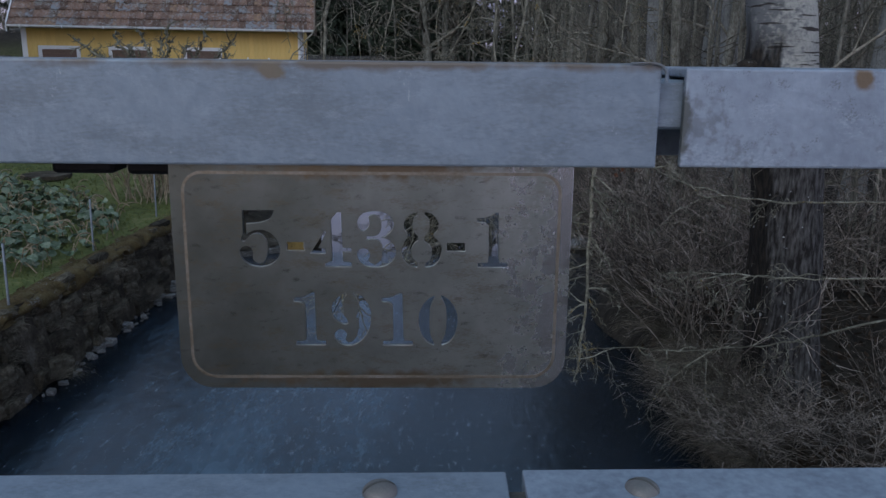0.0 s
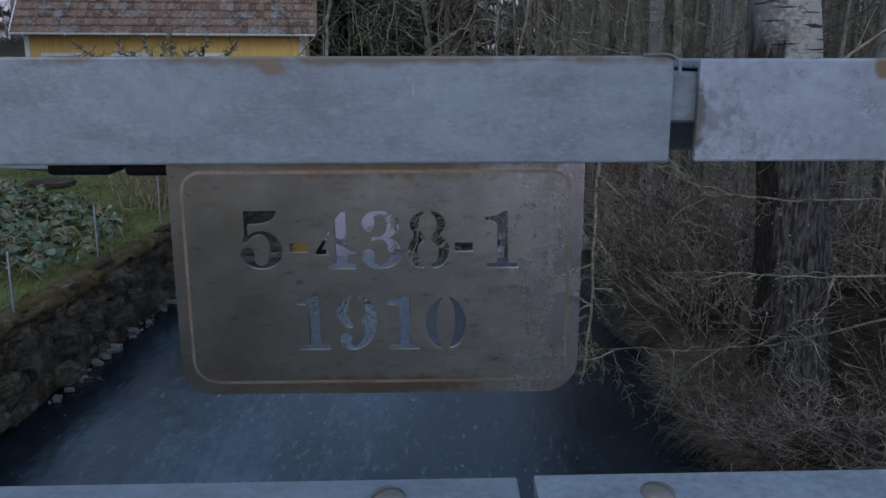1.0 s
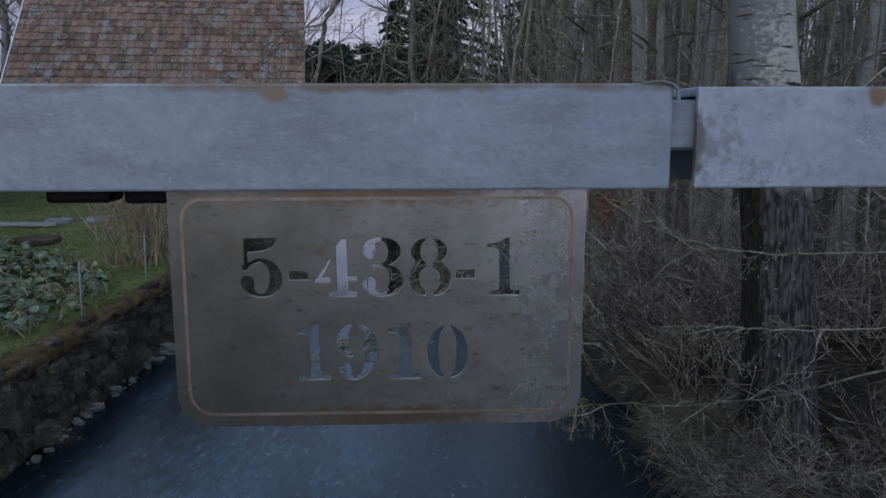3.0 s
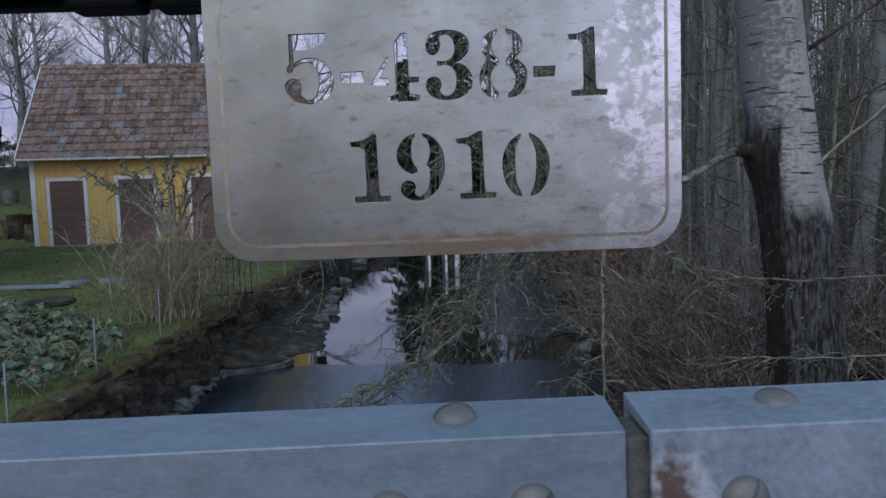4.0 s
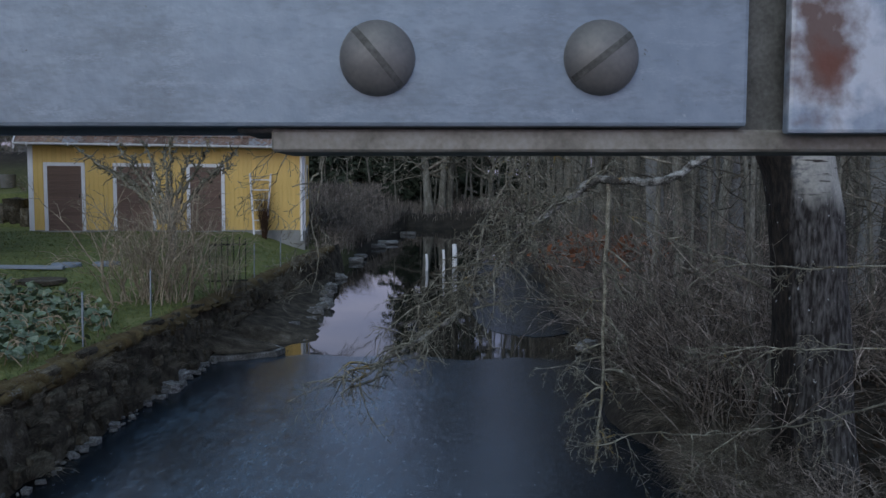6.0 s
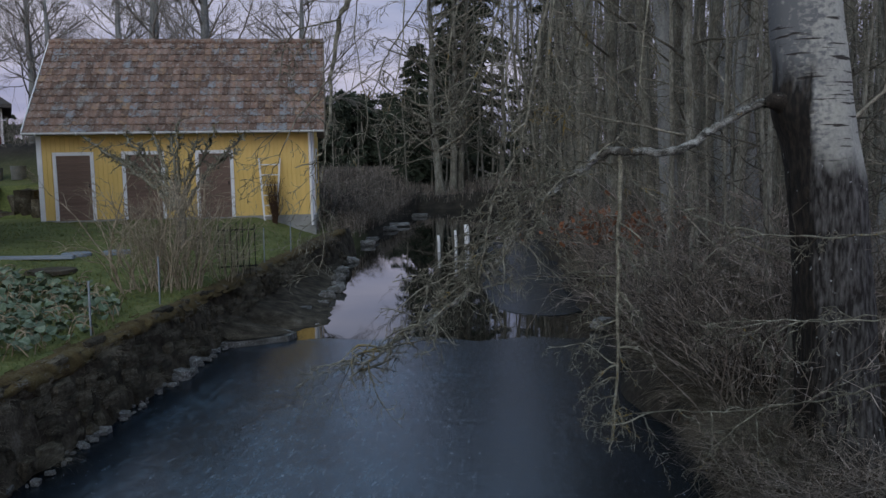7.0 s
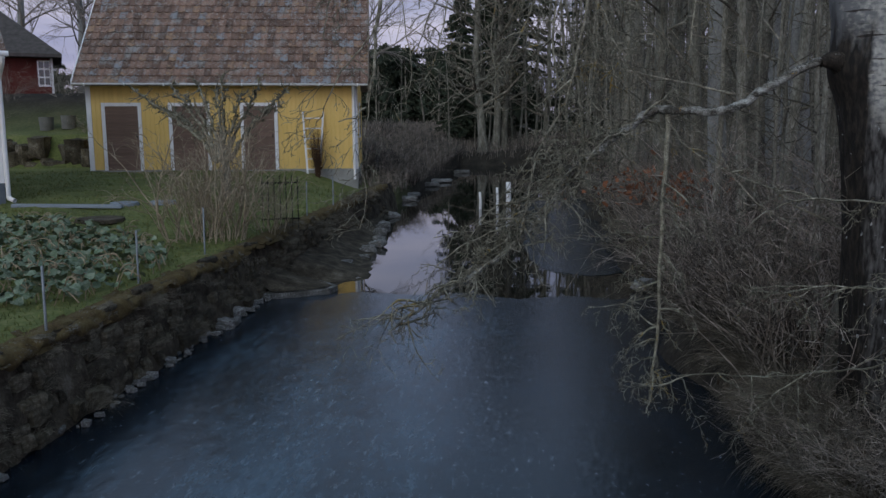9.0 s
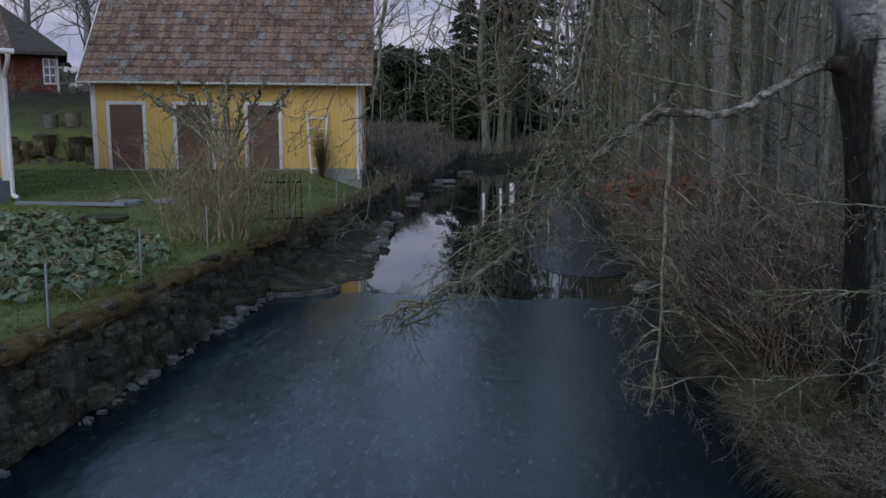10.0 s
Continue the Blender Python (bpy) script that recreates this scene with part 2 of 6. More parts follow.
film(STEEL, (0.15, 0.17, 0.185), 34, 0.47, 0.62, (0.55, 1, 1.5), 0.6, 0.45, 0.3)
film(STEEL, (0.33, 0.385, 0.45), 85, 0.55, 0.64, (0.6, 1, 2.2), 0.6, 0.45, 0.3)
film(STEEL, (0.46, 0.5, 0.55), 55, 0.655, 0.69, (1, 1, 0.6), 0.8, 0.5)
film(STEEL, (0.1, 0.095, 0.085), 120, 0.67, 0.7, (1, 1, 1), 0.8, 0.7)
film(STEEL_WORN, (0.44, 0.5, 0.57), 40, 0.54, 0.62, (0.8, 1, 1.3), 0.55, 0.5, 0.3)
film(STEEL_WORN, (0.13, 0.14, 0.13), 75, 0.59, 0.65, (1, 1, 1), 0.8, 0.5)
film(STEEL_WORN, (0.17, 0.185, 0.2), 18, 0.55, 0.63, (1, 1, 1), 0.8, 0.6)
spots(STEEL_WORN, (0.1, -0.018, 3.02), 0.022, (0.13, 0.14, 0.14), scale=140, level=0.55, soft=0.12, squash=(2.2, 0.2, 0.5))
RUSTY = mat("rust_ended_steel", [(0.21, 0.25, 0.3), (0.29, 0.345, 0.41), (0.37, 0.43, 0.5)], 18, 0.5, 0.35, 0.35, 160, 0.5)
spots(RUSTY, (0.03, -0.008, 2.678), 0.05, (0.52, 0.56, 0.6), scale=90, level=0.5)
spots(RUSTY, (0.026, -0.008, 2.682), 0.036, (0.16, 0.115, 0.1), scale=130, level=0.52, soft=0.2, squash=(1.5, 0.2, 0.7))
spots(RUSTY, (0.029, -0.008, 2.672), 0.017, (0.16, 0.075, 0.055), scale=110, level=0.55, soft=0.22, squash=(1.1, 0.2, 0.9))
spots(RUSTY, (0.065, -0.008, 2.66), 0.022, (0.2, 0.16, 0.14), scale=110, level=0.62, soft=0.2, squash=(1, 0.2, 1))
spots(STEEL_WORN, (0.215, -0.018, 3.046), 0.014, (0.2, 0.15, 0.1), scale=60, level=0.5, squash=(1, 0.3, 1))
spots(STEEL, (-0.08, -0.022, 3.053), 0.2, (0.17, 0.15, 0.13), scale=48, level=0.68, soft=0.14, squash=(0.35, 0.3, 17))
spots(STEEL, (-0.165, -0.022, 3.047), 0.012, (0.2, 0.17, 0.13), scale=60, level=0.5, soft=0.1, squash=(0.7, 0.3, 1.0))
GROUND = mat("soil", [(0.01, 0.008, 0.006), (0.026, 0.021, 0.015), (0.062, 0.051, 0.036)], 1.4, 0.95, 0, 0.6, 14, 0.5)
YELLOW = mat("yellow_paint", [(0.64, 0.43, 0.13), (0.72, 0.5, 0.165), (0.76, 0.55, 0.21)], 2.2, 0.7, 0, 0.2, 60, 0.4, vary=0.05, stretch=(4, 4, 0.6))
WHITE = mat("white_paint", [(0.68, 0.69, 0.72), (0.8, 0.8, 0.82)], 5, 0.6, 0, 0.15, 60)
BROWN = mat("brown_paint", [(0.13, 0.085, 0.066), (0.2, 0.136, 0.108)], 5, 0.7, 0, 0.25, 40, 0.5, vary=0.12, stretch=(0.5, 1, 5))
TILE = mat("roof_tile", [(0.075, 0.048, 0.038), (0.145, 0.09, 0.068), (0.205, 0.132, 0.1), (0.27, 0.195, 0.155)], 5, 0.9, 0, 0.5, 60, 0.5, vary=0.4)
CONCRETE = mat("concrete", [(0.22, 0.22, 0.21), (0.34, 0.34, 0.33)], 4, 0.9, 0, 0.4, 40)
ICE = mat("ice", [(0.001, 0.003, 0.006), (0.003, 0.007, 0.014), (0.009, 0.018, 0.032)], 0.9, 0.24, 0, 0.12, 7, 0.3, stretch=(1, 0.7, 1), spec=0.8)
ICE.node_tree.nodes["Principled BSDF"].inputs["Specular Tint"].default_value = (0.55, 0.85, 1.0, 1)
# frost patches; their fade to both banks paints mirrored sky between dark reflections
film(ICE, (0.075, 0.125, 0.178), 0.8, 0.38, 0.64, (1.6, 0.5, 1), 0.3, 0.8, mirror_fade=(-1.9, 0.2, 3.0, -0.3))
film(ICE, (0.115, 0.18, 0.235), 3.2, 0.51, 0.68, (1.5, 0.5, 1), 0.45, 0.5, mirror_fade=(-1.9, 0.2, 3.2, -0.2))
film(ICE, (0.24, 0.3, 0.36), 9, 0.57, 0.66, (2.0, 0.6, 1), 0.6, 0.55, mirror_fade=(-1.5, 0.5, 3.0, -0.06))
film(ICE, (0.004, 0.005, 0.006), 16, 0.62, 0.67, (1, 0.7, 1), 0.5, 0.7)
film(ICE, (0.5, 0.56, 0.62), 19, 0.645, 0.68, (1, 0.8, 1), 0.8, 0.65)
WATER = mat("dark_water", [(0.006, 0.007, 0.006), (0.012, 0.012, 0.01)], 1, 0.02, 0, 0.006, 2, spec=0.6)


# ---- building helpers ----
def mesh_of(name, verts, faces, material, smooth=False):
    me = bpy.data.meshes.new(name)
    me.from_pydata(verts, [], faces)
    me.materials.append(material)
    if smooth:
        me.polygons.foreach_set("use_smooth", [True] * len(me.polygons))
    me.update()
    return me


def thing(name, at, label, category, group="", kind="", turn=0.0):
    ob = new(name)
    ob.empty_display_size = 0.1
    ob.matrix_world = pose(*at, 0, 0, turn)
    return tagged(ob, label, category, group, kind)


def hang(ob, parent, m=None):
    ob.parent = parent
    ob.matrix_basis = m if m is not None else Matrix()
    return ob


def part(name, bm, material, parent, label="", m=None, smooth=False):
    me = bpy.data.meshes.new(name)
    bm.to_mesh(me)
    bm.free()
    me.materials.append(material)
    if smooth:
        me.polygons.foreach_set("use_smooth", [True] * len(me.polygons))
    ob = hang(new(name, me), parent, m)
    return tagged(ob, label) if label else ob


def lone(name, bm, material, label, category, group="", kind="", m=None, smooth=False):
    me = bpy.data.meshes.new(name)
    bm.to_mesh(me)
    bm.free()
    me.materials.append(material)
    if smooth:
        me.polygons.foreach_set("use_smooth", [True] * len(me.polygons))
    ob = new(name, me)
    if m is not None:
        ob.matrix_world = m
    return tagged(ob, label, category, group, kind)


def box(x0, y0, z0, x1, y1, z1, bevel=0.0, bm=None, segments=1):
    bm = bm or bmesh.new()
    made = bmesh.ops.create_cube(bm, size=1.0, matrix=Matrix.LocRotScale(((x0 + x1) / 2, (y0 + y1) / 2, (z0 + z1) / 2), None, (x1 - x0, y1 - y0, z1 - z0)))
    if bevel:
        edges = list({e for v in made["verts"] for e in v.link_edges})
        bmesh.ops.bevel(bm, geom=edges, offset=bevel, segments=segments, affect="EDGES", profile=0.5)
    return bm


def prism(outline, y0, y1, axis="x"):
    """A solid with a polygon for its section, drawn out along an axis."""
    bm = bmesh.new()
    put = {"x": lambda a, b, t: (t, a, b), "y": lambda a, b, t: (a, t, b), "z": lambda a, b, t: (a, b, t)}[axis]
    rings = [[bm.verts.new(put(a, b, t)) for a, b in outline] for t in (y0, y1)]
    n = len(outline)
    for i in range(n):
        bm.faces.new((rings[0][i], rings[0][(i + 1) % n], rings[1][(i + 1) % n], rings[1][i]))
    bm.faces.new(rings[0][::-1])
    bm.faces.new(rings[1])
    bmesh.ops.recalc_face_normals(bm, faces=bm.faces)
    return bm


def soften(bm, offset, segments=2, sharp=30):
    edges = [e for e in bm.edges if len(e.link_faces) == 2 and e.calc_face_angle(0) > radians(sharp)]
    bmesh.ops.bevel(bm, geom=edges, offset=offset, segments=segments, affect="EDGES", profile=0.6)
    return bm


class Tubes:
    """Gathers many tapering tubes into one mesh."""

    def __init__(self):
        self.v, self.f, self.n = [], [], 0

    def add(self, pts, radii, sides=4):
        pts = np.asarray(pts, float)
        k = len(pts)
        radii = np.broadcast_to(np.asarray(radii, float), (k,))
        d = np.gradient(pts, axis=0)
        d /= np.linalg.norm(d, axis=1)[:, None] + 1e-9
        ref = np.where(np.abs(d[:, 2:3]) > 0.9, (1.0, 0, 0), (0, 0, 1.0))
        a = np.cross(d, ref)
        a /= np.linalg.norm(a, axis=1)[:, None] + 1e-9
        b = np.cross(d, a)
        ang = np.arange(sides) * 2 * np.pi / sides
        ring = pts[:, None] + radii[:, None, None] * (np.cos(ang)[None, :, None] * a[:, None] + np.sin(ang)[None, :, None] * b[:, None])
        i = np.arange(k - 1)[:, None] * sides
        j = np.arange(sides)[None]
        jn = (j + 1) % sides
        self.v.append(ring.reshape(-1, 3))
        self.f.append(np.stack([i + j, i + jn, i + sides + jn, i + sides + j], -1).reshape(-1, 4) + self.n)
        self.n += k * sides

    def leaf(self, quad):
        self.v.append(np.asarray(quad, float))
        self.f.append(np.arange(4)[None] + self.n)
        self.n += 4

    def mesh(self, name, material, smooth=True):
        me = bpy.data.meshes.new(name)
        v, f = np.concatenate(self.v), np.concatenate(self.f)
        me.vertices.add(len(v))
        me.vertices.foreach_set("co", v.ravel())
        me.loops.add(f.size)
        me.loops.foreach_set("vertex_index", f.ravel().astype(np.int32))
        me.polygons.add(len(f))
        me.polygons.foreach_set("loop_start", np.arange(0, f.size, 4, dtype=np.int32))
        me.polygons.foreach_set("use_smooth", np.full(len(f), smooth))
        me.materials.append(material)
        me.update(calc_edges=True)
        return me


def spline(points, steps=6):
    """A smooth line through a few points."""
    p = np.asarray(points, float)
    p = np.vstack([2 * p[0] - p[1], p, 2 * p[-1] - p[-2]])
    out = []
    for i in range(1, len(p) - 2):
        for t in np.linspace(0, 1, steps, endpoint=False):
            a, b, c, d = p[i - 1 : i + 3]
            out.append(0.5 * (2 * b + (c - a) * t + (2 * a - 5 * b + 4 * c - d) * t * t + (3 * b - a - 3 * c + d) * t**3))
    return np.array(out + [p[-2]])


# ---- the bridge and its railing ----
def channel(y0, y1, z0, z1, x0, x1, wall=0.006, lip=0.0, rake=0.0):
    """A steel channel open below: front flange, web on top, back flange."""
    o = [(y0, z0), (y0, z1), (y1, z1 + rake), (y1, z0 - lip), (y1 - wall, z0 - lip), (y1 - wall, z1 - wall), (y0 + wall, z1 - wall), (y0 + wall, z0)]
    return soften(prism(o, x0, x1), 0.0016, 2, 40)


def dome(radius, height, slot_turn, slotted=True):
    """A round bolt head with a sawn slot, rising along z."""
    bm = bmesh.new()
    rings, n = 7, 28
    prev = None
    c, s = math.cos(slot_turn), math.sin(slot_turn)
    for i in range(rings):
        a = i / (rings - 1) * math.pi / 2
        r, z = radius * math.cos(a), height * math.sin(a)
        if i == rings - 1:
            r = radius * 0.04
        ring = [bm.verts.new((r * math.cos(k * 2 * math.pi / n), r * math.sin(k * 2 * math.pi / n), z)) for k in range(n)]
        if prev:
            for k in range(n):
                bm.faces.new((prev[k], prev[(k + 1) % n], ring[(k + 1) % n], ring[k]))
        else:
            base = [bm.verts.new((v.co.x, v.co.y, -0.004)) for v in ring]
            for k in range(n):
                bm.faces.new((base[k], base[(k + 1) % n], ring[(k + 1) % n], ring[k]))
        prev = ring
    bm.faces.new(prev)
    return bm


def slot_cut(radius, height, turn):
    """The dark slot across a bolt head: a narrow arched strip."""
    bm = bmesh.new()
    n, rows = 14, []
    for i in range(n + 1):
        x = radius * 0.97 * (2 * i / n - 1)
        z = height * math.sqrt(max(0.0, 1 - (x / radius) ** 2))
        rows.append([bm.verts.new((x, y * radius * 0.09, z + dz)) for y, dz in ((-1, -0.002), (-1, 0.00025), (1, 0.00025), (1, -0.002))])
    for p, q in zip(rows, rows[1:]):
        for k in range(3):
            bm.faces.new((p[k], q[k], q[k + 1], p[k + 1]))
    bm.transform(Matrix.Rotation(turn, 4, "Z"))
    return bm


railing = thing("bridge_railing", (0, 0, 1.95), "weathered galvanised steel bridge railing above the frozen canal", "railing")
RZ = 1.95
ALONG = pose(0, 0, 2.72, 0, -0.15, 3.6)
railing.matrix_world = ALONG @ pose(0, 0, RZ - 2.72)
UP = pose(0, 0, -RZ)
LOW = pose(0, 0, 2.72 - RZ, 0, -0.35, 0) @ pose(0, 0, -2.72)
part("upper_rail", channel(-0.022, 0.05, 2.988, 3.054, -8.4, 0.0825), STEEL, railing, "grey galvanised rail with a dented end", UP)
part("upper_rail", channel(-0.018, 0.054, 2.988, 3.052, 0.0995, 6.4), STEEL_WORN, railing, "lighter rail section with flaking zinc", UP)
lip = Tubes()
lip.add(spline([(0.062, -0.023, 3.0545), (0.078, -0.0235, 3.0545), (0.0845, -0.0235, 3.05), (0.0855, -0.023, 3.043)], 5), np.linspace(0.0007, 0.0014, 16), 6)
hang(new("bent_lip", lip.mesh("bent_lip", STEEL)), railing, UP)
part("splice", box(-0.06, -0.01, 3.012, 0.26, 0.043, 3.044, 0.002), STEEL, railing, "inner sleeve joining the upper rails", UP)
part("strap", box(-2.3, 0.026, 2.985, -0.243, 0.042, 3.04, 0.001), BLACK_IRON, railing, "dark flat bar under the rail", UP)
part("lower_rail", channel(-0.002, 0.06, 2.65, 2.7205, -8.4, 0.0, rake=0.005), STEEL, railing, "grey galvanised lower rail", LOW)
part("lower_rail", channel(-0.008, 0.06, 2.647, 2.722, 0.0135, 6.4, rake=0.005), RUSTY, railing, "lower rail section with a rusty end", LOW)
part("splice", box(-0.2, 0.0055, 2.648, 0.22, 0.05, 2.713, 0.001), STEEL_DARK, railing, "dirty inner sleeve in the joint", LOW)
for x, z, turn in ((-0.144, 2.676, -50), (-0.0577, 2.6764, 38), (0.0700, 2.677, 62)):
    y = -0.0018 if x < 0 else -0.0078
    m = LOW @ pose(x, y, z, 90, 0, 0)
    head = part("bolt", dome(0.0146, 0.0095, 0), BOLT, railing, "grey dome-headed slotted bolt", m, True)
    part("slot", slot_cut(0.0146, 0.0095, radians(turn)), STEEL_DARK, head, "dark slot")
for x, turn in ((-0.103, 20), (0.105, -35)):
    head = part("bolt", dome(0.0142, 0.0095, 0), BOLT, railing, "grey dome-headed slotted bolt", LOW @ pose(x + 0.001, 0.033, 2.7225), True)
    part("slot", slot_cut(0.0142, 0.0095, radians(turn)), STEEL_DARK, head, "dark slot")
for x0, x1, zb in ((-0.318, -0.276, 2.9785), (-0.268, -0.238, 2.978)):
    part("nut", box(x0, 0.0, zb, x1, 0.028, 2.99, 0.003, segments=2), BLACK_IRON, railing, "black nut block under the rail", UP)
part("bottom_plate", box(-0.186, 0.003, 2.6405, 1.3, 0.054, 2.6492, 0.001), LIP, railing, "tan flat plate under the joint", LOW)
for x in (-7.7, -5.7, -3.7, -1.7, 1.7, 3.7, 5.7):
    part("post", box(x - 0.035, 0.005, RZ, x + 0.035, 0.055, 2.985, 0.003), STEEL, railing, "", UP)

bridge = thing("bridge_deck", (0.14, -2.2, 1.6), "plain concrete bridge deck over the canal", "bridge", kind="structure", turn=3.6)
part("slab", box(-9, -2.3, 0, 7, 2.35, 0.32, 0.02), CONCRETE, bridge)
part("carriageway", box(-9, -2.2, 0.32, 7, 2.2, 0.35), mat("asphalt", [(0.03, 0.029, 0.028), (0.05, 0.049, 0.047), (0.07, 0.068, 0.065)], 3, 0.95, 0, 0.6, 60, 0.5), bridge, "dark worn asphalt")
part("abutment", box(-7, -2.2, -2.2, -4.2, 2.2, 0.0), CONCRETE, bridge)
part("abutment", box(2.4, -2.2, -2.2, 5.2, 2.2, 0.0), CONCRETE, bridge)

# ---- the number plate of the bridge ----
GLYPHS = {
    "5": "10,122c 77,123c 68,104 45,95 18,93c 18,72c 35,80 58,79 78,64 87,38 80,17 63,4 42,0 20,5 5,18 0,33 6,43 16,46 26,42 30,30 29,18 38,9 50,11 58,25 60,45 55,62 44,71 30,70 19,62 13,55 6,56 5,64 10,70c",
    "-": "0,35c 40,35c 40,55c 0,55c",
    "4": "0,29c 32,79c 36,75c 19,42c 34,42c 34,29c / 45,103c 58,119c 68,119c 70,43c 88,43c 88,32c 70,32c 70,14c 88,11c 88,0c 31,0c 31,9c 46,14c",
    "3": "2,103 13,117 38,122 63,117 77,102 76,83 63,69 54,65c 70,59 82,40 80,20 63,5 38,0 13,5 0,20 1,35 11,42 23,39 28,28 25,15 36,8 48,15 53,30 52,47 45,58 33,61 20,59c 20,69c 33,68 45,73 51,87 48,105 38,113 26,109 28,97 24,85 15,78 5,82 1,92",
    "8": "34,120c 19,115 6,100 5,84 13,70 4,52 0,35 4,17 16,4 34,0c 35,11c 25,22 21,37 26,50 36,58c 36,69c 28,77 24,92 28,107 34,112c / 48,121c 65,116 78,100 77,82 68,70 82,55 86,37 80,15 66,3 50,0c 50,9c 60,18 64,33 60,47 48,57c 48,69c 56,78 59,92 56,106 48,112c",
    "1": "0,108c 2,98c 18,97 26,90c 27,20 23,12c 5,11c 5,0c 70,0c 70,11c 52,12c 50,20c 48,120c 41,120c 22,110",
    "9": "34,120c 16,112 2,92 1,72 10,57 26,48 37,50c 36,59c 29,70 27,90 30,107 35,114c / 47,120c 66,112 81,92 86,67 82,37 66,12 44,0 22,2 7,14 6,27 16,37 29,34 34,24 31,14 39,8 52,18 58,40 57,58 52,62c 58,78 59,92 55,107 47,113c",
    "0": "36,114c 17,102 3,77 1,52 6,27 20,7 36,0c 35,7c 27,27 25,57 27,87 36,107c / 49,115c 67,104 82,80 86,54 81,27 68,7 50,0c 50,7c 58,27 61,57 59,87 49,108c",
}
UNIT = 1 / 3144


def glyph(text, x, z):
    """The stencil openings of one figure as closed outlines, at a place on the plate."""
    out = []
    for piece in text.split("/"):
        marks = piece.split()
        p = [np.array([float(v) for v in q.rstrip("c").split(",")]) for q in marks]
        sharp = [q.endswith("c") for q in marks]
        n, line = len(p), []
        for i in range(n):
            a, b, c, d = p[i - 1], p[i], p[(i + 1) % n], p[(i + 2) % n]
            if sharp[i]:
                a = b
            if sharp[(i + 1) % n]:
                d = c
            for t in (0,) if sharp[i] and sharp[(i + 1) % n] else (0, 0.34, 0.67):
                q = 0.5 * (2 * b + (c - a) * t + (2 * a - 5 * b + 4 * c - d) * t * t + (3 * b - a - 3 * c + d) * t**3)
                line.append((x + q[0] * UNIT, z + q[1] * UNIT))
        out.append(line)
    return out


def rounded(x0, z0, x1, z1, r, top=0.0, n=8):
    """A rectangle with rounded corners; top gives the upper corners' radius."""
    line = []
    for cx, cz, rr, a0 in ((x1 - r, z0 + r, r, -90), (x1 - top, z1 - top, top, 0), (x0 + top, z1 - top, top, 90), (x0 + r, z0 + r, r, 180)):
        for i in range(n if rr else 1):
            a = radians(a0 + 90 * i / max(1, n - 1))
            line.append((cx + rr * math.cos(a), cz + rr * math.sin(a)))
    return line


def flat_plate(name, outlines, thick, bevel):
    """A sheet of metal with openings cut right through it; stands in the xz plane, facing -y."""
    cu = bpy.data.curves.new(name, "CURVE")
    cu.dimensions, cu.fill_mode, cu.extrude, cu.bevel_depth, cu.bevel_resolution = "2D", "BOTH", thick / 2, bevel, 1
    for line in outlines:
        s = cu.splines.new("POLY")
        s.points.add(len(line) - 1)
        for q, (a, b) in zip(s.points, line):
            q.co = (a, b, 0, 1)
        s.use_cyclic_u = True
    ob = bpy.data.objects.new(name, cu)
    scene.collection.objects.link(ob)
    me = bpy.data.meshes.new_from_object(ob.evaluated_get(bpy.context.evaluated_depsgraph_get()))
    bpy.data.objects.remove(ob)
    bpy.data.curves.remove(cu)
    bm = bmesh.new()
    bm.from_mesh(me)
    bmesh.ops.remove_doubles(bm, verts=bm.verts, dist=1e-6)
    bm.to_mesh(me)
    bm.free()
    me.transform(Matrix.Rotation(radians(90), 4, "X"))
    me.name = name
    return me


PX0, PX1, PZ0, PZ1 = -0.2348, 0.03, 2.8322, 3.006
plate = thing("bridge_number_plate", (-0.103, -0.009, PZ0), "stencil-cut stainless steel bridge plate hanging under the rail, stained brown", "sign")
plate.matrix_world = ALONG @ pose(-0.103, -0.0155, PZ0 - 2.72)
outlines = [rounded(PX0, PZ0, PX1, PZ1, 0.022)]
for ch, px in zip("5-438-1", (503, 602, 652, 752, 846, 942, 1004)):
    outlines += glyph(GLYPHS[ch], -0.2368 + (px - 360) * UNIT * 0.992, 2.9188)
for ch, px in zip("1910", (623, 706, 813, 895)):
    outlines += glyph(GLYPHS[ch], -0.235 + (px - 375) * UNIT * 0.985, 2.8632)
sheet = flat_plate("sheet", outlines, 0.0026, 0.0002)
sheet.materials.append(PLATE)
ON_PLATE = pose(0.103, 0, -PZ0)
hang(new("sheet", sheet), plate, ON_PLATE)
inset = 0.0072
line_mesh = flat_plate("border_line", [rounded(PX0 + inset, PZ0 + inset, PX1 - inset, 2.9835, 0.017, 0.014), rounded(PX0 + inset + 0.002, PZ0 + inset + 0.002, PX1 - inset - 0.002, 2.9815, 0.015, 0.012)], 0.0008, 0)
line_mesh.materials.append(RUST_LINE)
tagged(hang(new("border_line", line_mesh), plate, ON_PLATE @ pose(0, -0.0013, 0)), "brown engraved border line")


# ---- ground, water and ice ----
def rise(a, b, x):
    t = np.clip((x - a) / (b - a), 0, 1)
    return t * t * (3 - 2 * t)


